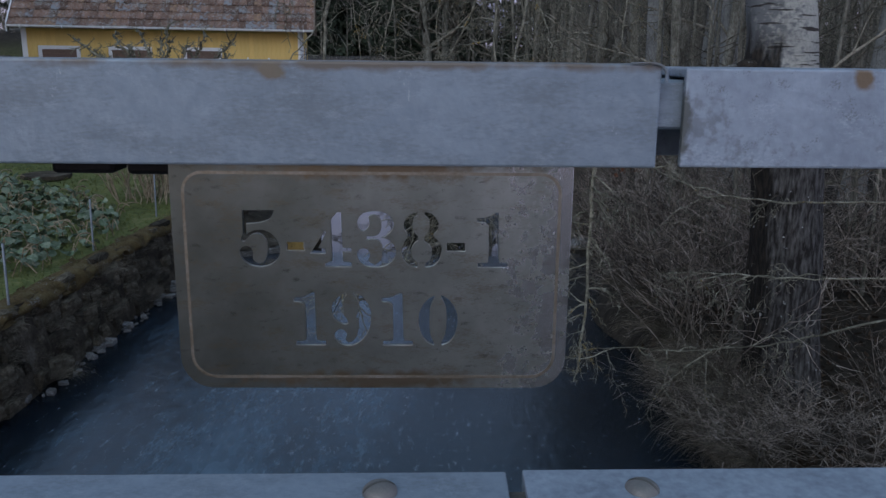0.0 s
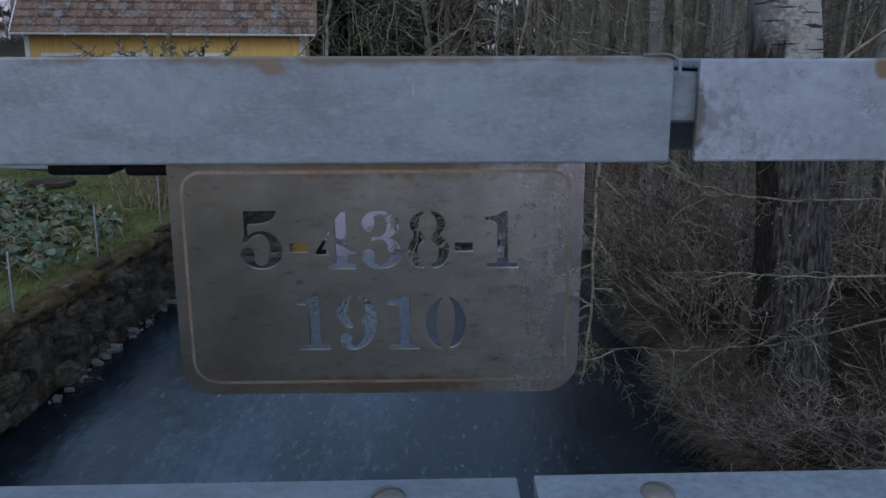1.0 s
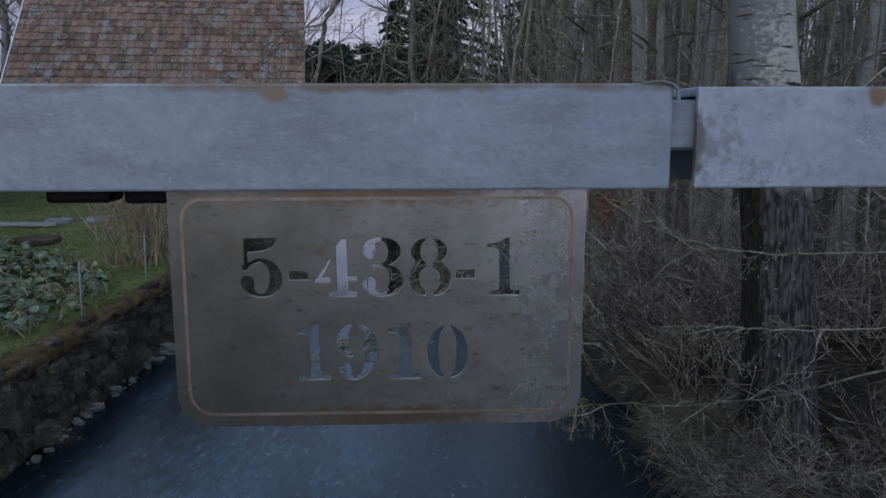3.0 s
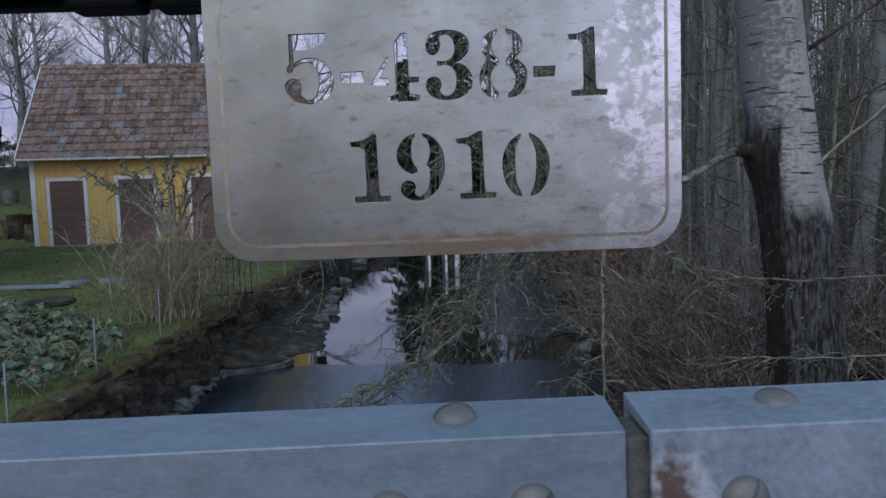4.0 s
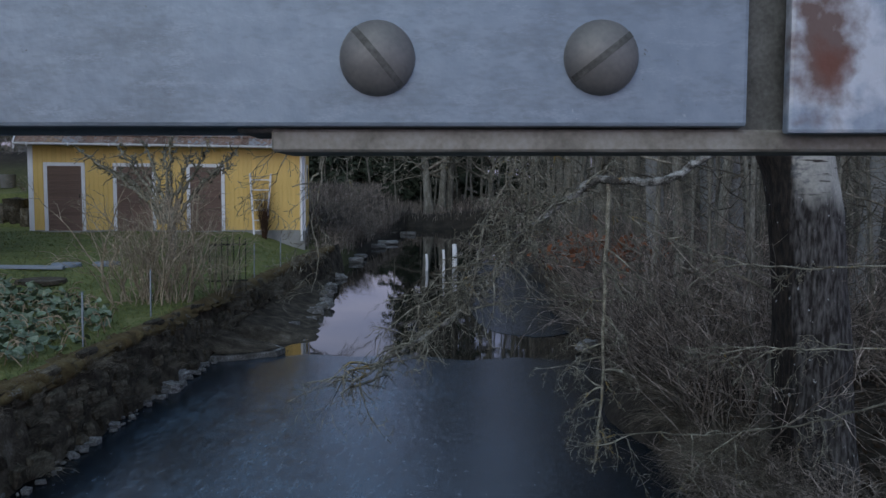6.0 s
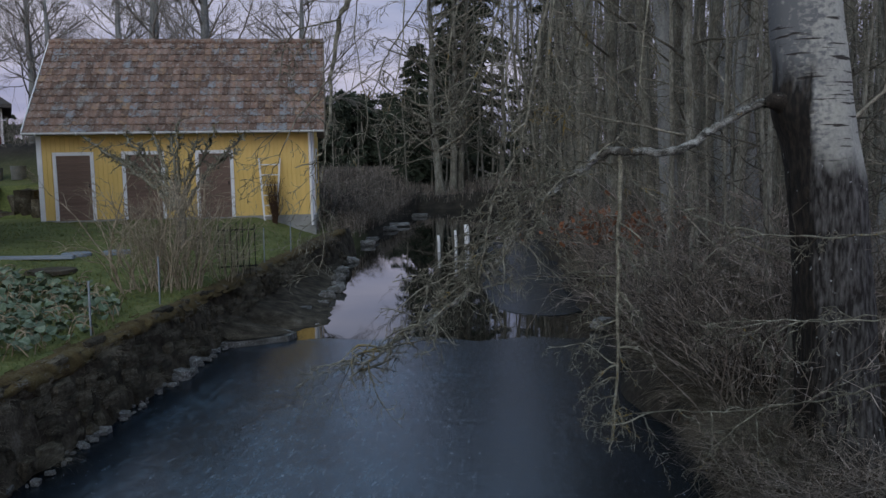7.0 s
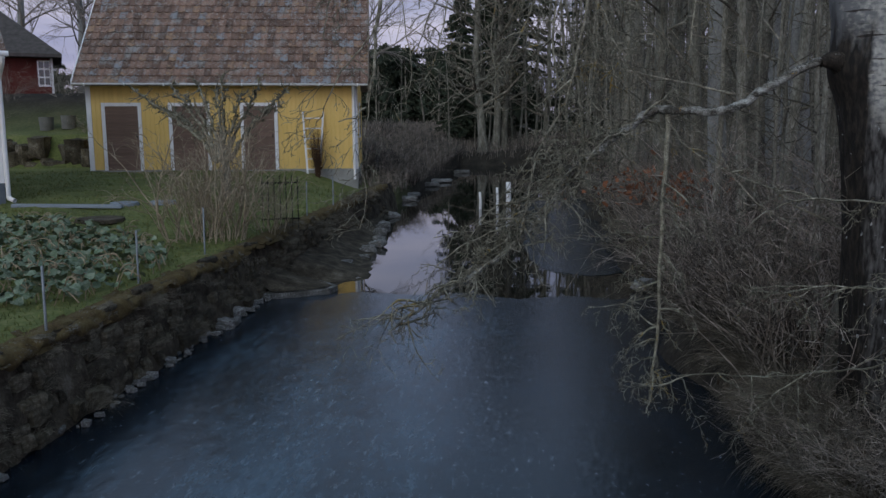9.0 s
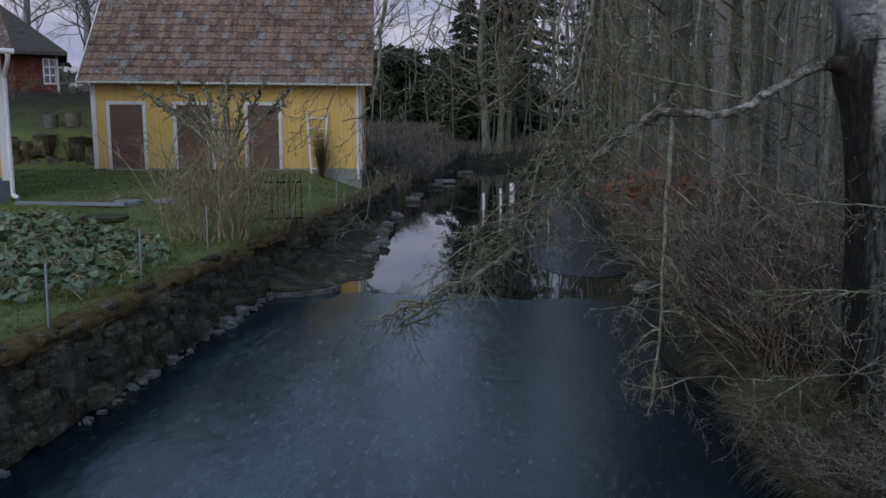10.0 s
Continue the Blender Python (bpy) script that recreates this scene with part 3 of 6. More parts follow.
def ground_height(x, y):
    """The lie of the land: lawn, canal bed and wooded bank."""
    left = 0.8 + 0.36 * rise(9, 21, y) * rise(-4.4, -7, x) - 0.3 * rise(-7.5, -4.6, x) * rise(18, 23, y) + 0.5 * rise(28, 60, y) + 0.02 * np.sin(1.7 * x + 0.8 * y)
    right = 0.25 + 0.5 * rise(1.9, 4.5, x) + 0.8 * rise(5, 22, x) + 0.08 * np.sin(1.3 * x + 2.1 * np.sin(0.6 * y)) + 0.06 * np.sin(2.3 * y + x)
    bed = -0.7
    h = np.where(x < -1, bed + (left - bed) * (1 - rise(-4.25, -4.05, x)), bed + (right - bed) * rise(1.25, 1.93, x + 0.18 * np.sin(0.9 * y) + 0.1 * np.sin(2.3 * y)))
    far = rise(45.5, 50, y + 0.35 * (x + 2))
    h = h * (1 - far) + (1.0 + 0.3 * np.sin(0.5 * x) + 0.7 * rise(54, 130, y)) * far
    slope = rise(24, 30, y) * rise(-4.2, -6.5, x)
    terrace = (0.95 * rise(24.6, 25.3, y) + 1.1 * rise(26.0, 30.5, y)) * rise(-13.3, -14.2, x) * (1 - far)
    return h + 0.5 * slope + terrace


gx = np.unique(np.concatenate([np.linspace(-4.5, 3.5, 90), np.linspace(-16, -4.5, 60), np.linspace(3.5, 14, 50), np.linspace(-60, -16, 24), np.linspace(14, 60, 24), np.array([-1500, -700, -300, -150, -90, 90, 150, 300, 700, 1500])]))
gy = np.unique(np.concatenate([np.linspace(2, 20, 100), np.linspace(20, 60, 100), np.linspace(60, 120, 20), np.linspace(-8, 2, 14), np.array([-1500, -600, -200, -60, -20, 160, 250, 500, 900, 1500])]))
X, Y = np.meshgrid(gx, gy)
Z = ground_height(X, Y)
rough_bits = np.random.default_rng(5).normal(0, 0.012, Z.shape) * (np.abs(X) < 20) * (np.abs(Y - 30) < 34)
verts = np.stack([X, Y, Z + rough_bits], -1).reshape(-1, 3)
nx, ny = len(gx), len(gy)
faces = [(j * nx + i, j * nx + i + 1, (j + 1) * nx + i + 1, (j + 1) * nx + i) for j in range(ny - 1) for i in range(nx - 1)]
ground = tagged(new("ground", mesh_of("ground", verts.tolist(), faces, GROUND, True)), "damp soil, leaf litter and winter lawn beside the canal", "ground", kind="structure")

tagged(new("water", mesh_of("water", [(-4.6, -8, 0), (4.0, -8, 0), (4.0, 58, 0), (-4.6, 58, 0)], [(0, 1, 2, 3)], WATER)), "still dark canal water mirroring sky and trees", "water", kind="structure")


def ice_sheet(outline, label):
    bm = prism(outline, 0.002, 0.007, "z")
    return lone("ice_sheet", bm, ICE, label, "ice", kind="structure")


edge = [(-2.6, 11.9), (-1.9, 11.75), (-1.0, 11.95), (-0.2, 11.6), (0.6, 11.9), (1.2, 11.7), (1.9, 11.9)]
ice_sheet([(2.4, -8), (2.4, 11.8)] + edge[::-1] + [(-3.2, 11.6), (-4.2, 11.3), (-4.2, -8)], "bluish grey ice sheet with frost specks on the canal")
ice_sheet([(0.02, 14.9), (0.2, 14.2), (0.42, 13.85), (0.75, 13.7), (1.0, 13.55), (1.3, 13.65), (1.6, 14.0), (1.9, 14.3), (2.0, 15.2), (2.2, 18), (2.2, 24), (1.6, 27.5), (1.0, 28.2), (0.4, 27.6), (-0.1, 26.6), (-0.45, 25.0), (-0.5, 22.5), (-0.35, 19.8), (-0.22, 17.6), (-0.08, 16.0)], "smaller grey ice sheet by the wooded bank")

# ---- the yellow outbuilding ----
HOUSE_TURN, HL, HD, HB, HW = 10.0, 7.77, 4.6, 1.185, 3.64
def odd_pieces(m, colour, share, by_object=True, pick=7.31):
    """Turn a share of the pieces, picked at random, towards another colour with ragged edges."""
    n, l = m.node_tree.nodes, m.node_tree.links
    b = n["Principled BSDF"]
    rnd = n.new("ShaderNodeObjectInfo").outputs["Random"] if by_object else n.new("ShaderNodeNewGeometry").outputs["Random Per Island"]
    co, tex = n.new("ShaderNodeTexCoord"), n.new("ShaderNodeTexNoise")
    tex.inputs["Scale"].default_value, tex.inputs["Detail"].default_value = 9.0, 5.0
    l.new(co.outputs["Object"], tex.inputs["Vector"])
    frac, add, cut, mix = n.new("ShaderNodeMath"), n.new("ShaderNodeMath"), n.new("ShaderNodeMapRange"), n.new("ShaderNodeMix")
    mul = n.new("ShaderNodeMath")
    mul.operation, mul.inputs[1].default_value = "MULTIPLY", pick
    frac.operation = "FRACT"
    add.operation = "ADD"
    cut.inputs["From Min"].default_value, cut.inputs["From Max"].default_value = 1.5 - share - 0.06, 1.5 - share + 0.06
    mix.data_type = "RGBA"
    l.new(rnd, mul.inputs[0])
    l.new(mul.outputs["Value"], frac.inputs[0])
    l.new(frac.outputs["Value"], add.inputs[0])
    l.new(tex.outputs["Fac"], add.inputs[1])
    l.new(add.outputs["Value"], cut.inputs["Value"])
    l.new(cut.outputs["Result"], mix.inputs["Factor"])
    l.new(b.inputs["Base Color"].links[0].from_socket, mix.inputs["A"])
    mix.inputs["B"].default_value = (*colour, 1)
    l.new(mix.outputs["Result"], b.inputs["Base Color"])
    return m


TILE_FIELD = mat("roof_tile_field", [(0.075, 0.048, 0.038), (0.145, 0.09, 0.068), (0.205, 0.132, 0.1), (0.27, 0.195, 0.155)], 5, 0.9, 0, 0.5, 60, 0.5, island=0.4)
film(TILE, (0.29, 0.29, 0.28), 2.6, 0.545, 0.6, (1, 1, 1), 0.95, 0.75, 0.0, True)
film(TILE_FIELD, (0.29, 0.29, 0.28), 2.6, 0.545, 0.6, (1, 1, 1), 0.95, 0.75, 0.0, True)
film(TILE, (0.42, 0.43, 0.42), 11, 0.575, 0.62, (1, 1, 1), 0.95, 0.7, 0.0, True)
film(TILE, (0.5, 0.51, 0.5), 27, 0.6, 0.64, (1, 1, 1), 0.95, 0.8, 0.0, True)
film(TILE, (0.03, 0.024, 0.02), 19, 0.6, 0.65, (1, 1, 1), 0.95, 0.6, 0.0, True)
film(TILE_FIELD, (0.42, 0.43, 0.42), 11, 0.575, 0.62, (1, 1, 1), 0.95, 0.7, 0.0, True)
film(TILE_FIELD, (0.5, 0.51, 0.5), 27, 0.6, 0.64, (1, 1, 1), 0.95, 0.8, 0.0, True)
film(TILE_FIELD, (0.03, 0.024, 0.02), 19, 0.6, 0.65, (1, 1, 1), 0.95, 0.6, 0.0, True)
for tiles, single in ((TILE, True), (TILE_FIELD, False)):
    odd_pieces(tiles, (0.24, 0.25, 0.265), 0.05, single)
    odd_pieces(tiles, (0.3, 0.2, 0.13), 0.03, single, 13.7)
RED = mat("red_paint", [(0.085, 0.018, 0.015), (0.12, 0.026, 0.02)], 3, 0.8, 0, 0.2, 50, vary=0.06, stretch=(4, 4, 0.6))
GUTTER = mat("dull_gutter", [(0.42, 0.42, 0.41), (0.58, 0.58, 0.57)], 8, 0.6, 0.1, 0.15, 60)
GLASS = mat("window_glass", [(0.02, 0.022, 0.025), (0.03, 0.032, 0.036)], 2, 0.06, 0, spec=0.6)
STONE = mat("wall_stone", [(0.016, 0.013, 0.009), (0.05, 0.041, 0.027), (0.11, 0.094, 0.066), (0.25, 0.236, 0.2)], 3, 0.95, 0, 0.8, 18, 0.5, vary=0.5)
FROST_STONE = mat("frosted_stone", [(0.05, 0.047, 0.042), (0.15, 0.147, 0.14), (0.42, 0.43, 0.44)], 5, 0.9, 0, 0.6, 30, 0.5, vary=0.3)
MOSS = mat("moss", [(0.028, 0.02, 0.01), (0.075, 0.05, 0.02), (0.1, 0.075, 0.03), (0.13, 0.11, 0.065)], 5, 1.0, 0, 0.9, 50, 0.5)
film(MOSS, (0.2, 0.2, 0.19), 5, 0.57, 0.64, (1, 0.6, 1.6), 0.9, 0.7)
CORE = mat("wall_earth", [(0.014, 0.011, 0.008), (0.036, 0.029, 0.02), (0.075, 0.062, 0.045), (0.14, 0.125, 0.1)], 5, 1.0, 0, 0.7, 30)
OLD_WOOD = mat("grey_wood", [(0.12, 0.1, 0.08), (0.22, 0.19, 0.16)], 6, 0.85, 0, 0.3, 60, stretch=(1, 1, 6))

house = thing("yellow_outbuilding", (-12.82, 22.6, HB), "yellow boarded outbuilding with brown doors and an old tiled roof", "house", turn=HOUSE_TURN)
HT = HW - HB
DOORS = ((0.41, 1.54), (2.31, 3.50), (4.37, 5.46))
DOOR_TOP = 1.965


def boards(parent, x0, x1, z0, z1, material, y=0.0, pitch=0.128, m=None, openings=()):
    """Upright boards side by side with narrow joints, left out where an opening is."""
    cache = {}
    n = max(1, round((x1 - x0) / pitch))
    w = (x1 - x0) / n
    for i in range(n):
        a = x0 + i * w
        base = z0
        for o0, o1, top in openings:
            if a + w / 2 > o0 and a + w / 2 < o1:
                base = top
        key = round(base, 3)
        if key not in cache:
            bm = box(0.0018, -0.02, base, w - 0.0018, 0.0, z1, 0.003)
            me = bpy.data.meshes.new("board")
            bm.to_mesh(me)
            bm.free()
            me.materials.append(material)
            cache[key] = me
        local = pose(a, y, 0)
        hang(new("board", cache[key]), parent, m @ local if m is not None else local)


front = part("front_wall", box(0, 0.0, 0.02, HL, 0.12, HT, bm=None), YELLOW, house)
boards(front, 0.0, HL, 0.02, HT, YELLOW, 0.0, openings=[(a, b, DOOR_TOP) for a, b in DOORS])
gable_outline = [(0.0, 0.0), (HD, 0.0), (HD, HT), (HD / 2, HT + 2.64), (0.0, HT)]
side = part("gable_wall", prism(gable_outline, HL - 0.1, HL + 0.0, "x"), YELLOW, house)
GABLE = pose(HL + 0.002, 0, 0, 0, 0, 90)
boards(side, 0.02, HD, 0.02, HT, YELLOW, 0.0, m=GABLE)
part("gable_wall", prism(gable_outline, 0.0, 0.1, "x"), YELLOW, house)
part("back_wall", box(0, HD - 0.1, 0, HL, HD, HT), YELLOW, house)
part("plinth", box(-0.02, -0.03, -0.75, HL + 0.02, HD, 0.02, 0.01), CONCRETE, house, "grey rendered concrete plinth")
for x in (-0.012, HL - 0.128):
    part("corner_board", box(x, -0.034, 0.0, x + 0.14, -0.018, HT, 0.003), WHITE, house, "white painted corner board")
part("corner_board", box(HL + 0.02, -0.03, 0.0, HL + 0.036, 0.11, HT, 0.003), WHITE, house, "white painted corner board")
for a, b in DOORS:
    door = part("door", box(a + 0.1, -0.012, 0.0, b - 0.1, -0.004, DOOR_TOP - 0.1), BROWN, house, "closed brown plank door in a white frame")
    n = 17
    h = (DOOR_TOP - 0.1) / n
    bm = box(a + 0.1, -0.034, 0.003, b - 0.1, -0.012, h - 0.003, 0.004)
    plank = bpy.data.meshes.new("plank")
    bm.to_mesh(plank)
    bm.free()
    plank.materials.append(BROWN)
    for i in range(n):
        hang(new("plank", plank), door, pose(0, 0, i * h))
    for x0, x1, z0, z1 in ((a, a + 0.1, 0, DOOR_TOP), (b - 0.1, b, 0, DOOR_TOP), (a + 0.1, b - 0.1, DOOR_TOP - 0.1, DOOR_TOP)):
        part("trim", box(x0, -0.046, z0, x1, -0.0205, z1, 0.004), WHITE, door, "white painted trim")
    part("latch", box(b - 0.17, -0.05, 0.95, b - 0.14, -0.034, 1.05, 0.004), BLACK_IRON, door, "small black latch")
win = part("window", box(HL + 0.021, 1.5, 0.9, HL + 0.05, 2.5, 2.0, 0.004), WHITE, house, "small white-framed window")
part("pane", box(HL + 0.05, 1.6, 1.0, HL + 0.056, 2.4, 1.9), GLASS, win, "dark pane")

EAVE_Y, EAVE_Z, RIDGE_Y, RIDGE_Z, RX0, RX1 = -0.42, 2.5, 2.3, 5.4, -0.22, HL + 0.36
roof = part("roof", prism([(EAVE_Y, EAVE_Z - 0.07), (RIDGE_Y, RIDGE_Z - 0.07), (HD - EAVE_Y, EAVE_Z - 0.07), (HD - EAVE_Y, EAVE_Z), (RIDGE_Y, RIDGE_Z), (EAVE_Y, EAVE_Z)], RX0, RX1, "x"), OLD_WOOD, house, "steep roof of lichen-covered red clay tiles")
for x, c in ((RX0 - 0.03, WHITE), (RX1, OLD_WOOD)):
    verge = [(EAVE_Y - 0.03, EAVE_Z - 0.17), (RIDGE_Y, RIDGE_Z - 0.17), (RIDGE_Y, RIDGE_Z + 0.07), (EAVE_Y - 0.03, EAVE_Z + 0.07)]
    part("bargeboard", prism(verge, x, x + 0.03, "x"), c, house, "white bargeboard" if x < 0 else "grey weathered bargeboard")
gut = Tubes()
gut.add([(RX0, EAVE_Y - 0.05, EAVE_Z - 0.02), (RX1, EAVE_Y - 0.05, EAVE_Z - 0.04)], 0.036, 10)
gutter = hang(new("gutter", gut.mesh("gutter", GUTTER)), house)
bracket_bm = box(-0.012, -0.045, -0.05, 0.012, 0.06, 0.042, 0.004)
bracket = bpy.data.meshes.new("bracket")
bracket_bm.to_mesh(bracket)
bracket_bm.free()
bracket.materials.append(WHITE)
for i in range(8):
    hang(new("bracket", bracket), gutter, pose(RX0 + 0.35 + 1.1 * i, EAVE_Y - 0.05, EAVE_Z - 0.03))
pipe = Tubes()
pipe.add(spline([(HL - 0.07, EAVE_Y - 0.05, EAVE_Z - 0.06), (HL - 0.07, -0.3, EAVE_Z - 0.2), (HL - 0.07, -0.09, EAVE_Z - 0.45), (HL - 0.07, -0.09, 1.0), (HL - 0.07, -0.09, -0.3)]), 0.04, 8)
tagged(hang(new("downpipe", pipe.mesh("downpipe", WHITE)), house), "white downpipe at the corner")

SLOPE = math.atan2(RIDGE_Z - EAVE_Z, RIDGE_Y - EAVE_Y)
ROWS, COLS = 13, 39
tl = math.hypot(RIDGE_Z - EAVE_Z, RIDGE_Y - EAVE_Y) / ROWS
tw = (RX1 - RX0) / COLS


def tile_verts(rng):
    """One clay pantile: a wavy sheet with a thick lower edge."""
    prof = [(0.0, 0.018), (0.2, 0.006), (0.45, 0.0), (0.7, 0.012), (0.86, 0.036), (1.02, 0.024)]
    lift = 0.034 + rng.uniform(-0.004, 0.006)
    skew = rng.uniform(-0.006, 0.006)
    lo = [(a * tw * 0.99, skew * a, z + lift) for a, z in prof]
    hi = [(a * tw * 0.99, tl + 0.05, z + 0.004) for a, z in prof]
    under = [(x, y, z - 0.016) for x, y, z in lo]
    v = lo + hi + under
    k = len(prof)
    f = [(i, i + 1, k + i + 1, k + i) for i in range(k - 1)] + [(2 * k + i, 2 * k + i + 1, i + 1, i) for i in range(k - 1)]
    return v, f


trng = random.Random(11)
tile_meshes = [mesh_of("tile", *tile_verts(trng), TILE) for _ in range(5)]
field_v, field_f = [], []
SLOPE_AT = pose(0, EAVE_Y, EAVE_Z) @ Matrix.Rotation(SLOPE, 4, "X")
for r in range(ROWS):
    for c in range(COLS):
        local = SLOPE_AT @ pose(RX0 + c * tw, r * tl - 0.04, 0.003 * trng.random(), trng.uniform(-0.8, 0.8), 0, trng.uniform(-1, 1))
        if r < 7:
            hang(new("tile", trng.choice(tile_meshes)), roof, local)
        else:
            v, f = tile_verts(trng)
            base = len(field_v)
            field_v += [tuple(local @ Vector(p)) for p in v]
            field_f += [tuple(base + i for i in q) for q in f]
tagged(hang(new("tile_field", mesh_of("tile_field", field_v, field_f, TILE_FIELD)), roof), "upper courses of clay tiles", kind="stuff")
cap_n = 24
cw = (RX1 - RX0) / cap_n
cap = Tubes()
cap.add([(0, 0, 0), (cw * 1.06, 0, 0.014)], (0.1, 0.11), 10)
cap_mesh = cap.mesh("ridge_tile", TILE)
for i in range(cap_n):
    hang(new("ridge_tile", cap_mesh), roof, pose(RX0 + i * cw, RIDGE_Y, RIDGE_Z - 0.01))

# ---- the retaining wall ----
def lump(rng, sx, sy, sz, material, name="stone", cuts=2):
    """A rough stone: a box cut finer, pulled towards a ball and roughened."""
    bm = bmesh.new()
    bmesh.ops.create_cube(bm, size=1.0)
    bmesh.ops.subdivide_edges(bm, edges=bm.edges, cuts=cuts, use_grid_fill=True)
    off = Vector((rng.uniform(-50, 50), rng.uniform(-50, 50), rng.uniform(-50, 50)))
    for v in bm.verts:
        p = v.co * 2
        ball = p.normalized()
        q = p.lerp(ball * 1.15, 0.36)
        q *= 1 + 0.22 * noise.noise(q * 1.3 + off)
        v.co = Vector((q.x * sx / 2, q.y * sy / 2, q.z * sz / 2))
    me = bpy.data.meshes.new(name)
    bm.to_mesh(me)
    bm.free()
    me.materials.append(material)
    return me


rw = random.Random(3)
WALL_BASE_X, WALL_TOP_X = -3.92, -4.14
retaining = thing("retaining_wall", (-4.1, 0, 0), "old dry-stone retaining wall, dark and mossy, along the canal", "wall", kind="structure")


def wall_face(y0, y1, z0, z1):
    """The lumpy, earth-filled face of the old wall."""
    ny_, nz_ = int((y1 - y0) / 0.05), 20
    v, f = [], []
    for j in range(nz_ + 1):
        z = z0 + (z1 - z0) * j / nz_
        for i in range(ny_ + 1):
            y = y0 + (y1 - y0) * i / ny_
            x = WALL_BASE_X + (WALL_TOP_X - WALL_BASE_X) * max(0.0, z) / 0.78
            x += 0.05 * noise.noise(Vector((y * 2.1, z * 2.5, 3.0))) + 0.035 * noise.noise(Vector((y * 6.5, z * 8, 9.0))) + 0.015 * noise.noise(Vector((y * 17, z * 19, 1.0)))
            v.append((x + 4.1 - 0.015, y, z))
    for j in range(nz_):
        for i in range(ny_):
            a = j * (ny_ + 1) + i
            f.append((a, a + 1, a + ny_ + 2, a + ny_ + 1))
    return mesh_of("face", v, f, CORE, True)


core = part("core", prism([(-4.6, -0.6), (WALL_BASE_X - 0.16, -0.6), (WALL_BASE_X - 0.18, 0.1), (WALL_TOP_X - 0.13, 0.74), (-4.6, 0.74)], -2.4, 24.0, "y"), CORE, retaining, "dark earth filling", pose(4.1, 0, 0))
tagged(hang(new("face", wall_face(-2.4, 24.0, -0.3, 0.8)), retaining), "earth and moss packed between the stones")
stone_meshes = [lump(rw, 1, 0.8, 1, STONE) for _ in range(10)]
z = 0.0
while z < 0.72:
    hh = rw.uniform(0.09, 0.19)
    y = 2.5
    while y < 22:
        ww = rw.choice((0.1, 0.14, 0.2, 0.28, 0.36)) * rw.uniform(0.85, 1.15) * (1.0 if y < 12 else 1.8)
        x = WALL_BASE_X + (WALL_TOP_X - WALL_BASE_X) * (z + hh / 2) / 0.78
        if rw.random() < 0.64:
            m = pose(4.1 + x - 0.032 + rw.uniform(-0.03, 0.025), y + ww / 2, z + hh / 2 + rw.uniform(-0.05, 0.05), rw.uniform(-14, 14), rw.uniform(-6, 6), 90 + rw.uniform(-8, 8))
            hang(new("stone", rw.choice(stone_meshes)), retaining, m @ Matrix.Diagonal((ww * rw.uniform(0.8, 1.05), rw.uniform(0.1, 0.16), hh * rw.uniform(0.75, 1.2), 1)))
        y += ww
    z += hh


def moss_lip(y0, y1):
    """A soft mossy edge that hangs over the top of the wall."""
    prof = ((-4.36, 0.795), (-4.29, 0.815), (-4.23, 0.822), (-4.17, 0.815), (-4.12, 0.79), (-4.085, 0.74), (-4.075, 0.69), (-4.09, 0.64), (-4.14, 0.6))
    n_, k_ = int((y1 - y0) / 0.028), len(prof)
    v, f = [], []
    for i in range(n_ + 1):
        y = y0 + (y1 - y0) * i / n_
        hang_ = 0.7 + 0.9 * noise.noise(Vector((y * 0.9, 0, 7))) + 0.6 * noise.noise(Vector((y * 5, 0, 2)))
        for j, (x, z) in enumerate(prof):
            zz = 0.8 + (z - 0.8) * (max(0.15, hang_) if z < 0.8 else 1.0)
            b = 0.03 * noise.noise(Vector((x * 9, y * 5, zz * 9))) + 0.03 * noise.noise(Vector((x * 25, y * 15, zz * 25)))
            v.append((x + 4.1 + b + 0.03 * noise.noise(Vector((y * 1.3, 4, 0))), y, zz + b * 0.8))
    for i in range(n_):
        for j in range(k_ - 1):
            a = i * k_ + j
            f.append((a, a + 1, a + k_ + 1, a + k_))
    return mesh_of("moss_edge", v, f, MOSS, True)


tagged(hang(new("moss_edge", moss_lip(-2.4, 23.0)), retaining), "rusty brown moss hanging over the wall's top")
frost_meshes = [lump(rw, 1, 1, 1, FROST_STONE, "foot_stone") for _ in range(8)]
foot = []
for y0, y1, n_ in ((4.5, 5.3, 6), (6.0, 6.9, 9), (7.0, 8.7, 26), (8.7, 9.4, 7), (9.4, 10.1, 11), (10.1, 11.3, 22), (12.8, 16, 22), (16, 23, 24)):
    foot += [(rw.uniform(y0, y1), 1.0 if y1 < 12 else 1.35) for _ in range(n_)]
for y, grown in foot:
    s = rw.choice((0.04, 0.055, 0.07, 0.1, 0.16)) * rw.uniform(0.75, 1.25) * grown * (0.72 if y < 9 else 1.0)
    ob = new("foot_stone", rw.choice(frost_meshes))
    in_bay = 0.75 * float(np.interp(y, (12.6, 13.4, 14.6, 16.5, 20), (0, 0.4, 0.95, 0.85, 0.2)))
    ob.matrix_world = pose(WALL_BASE_X + 0.04 + in_bay + rw.uniform(-0.09, 0.07), y, 0.02 + s * rw.uniform(0.0, 0.3), rw.uniform(-15, 15), rw.uniform(-15, 15), rw.uniform(0, 360)) @ Matrix.Diagonal((s * rw.uniform(0.6, 1.0), s * rw.uniform(0.9, 1.5), s * rw.uniform(0.45, 0.75), 1))
    tagged(ob, "pale frosted stone lying at the foot of the wall", "stone", "stones at the wall foot")
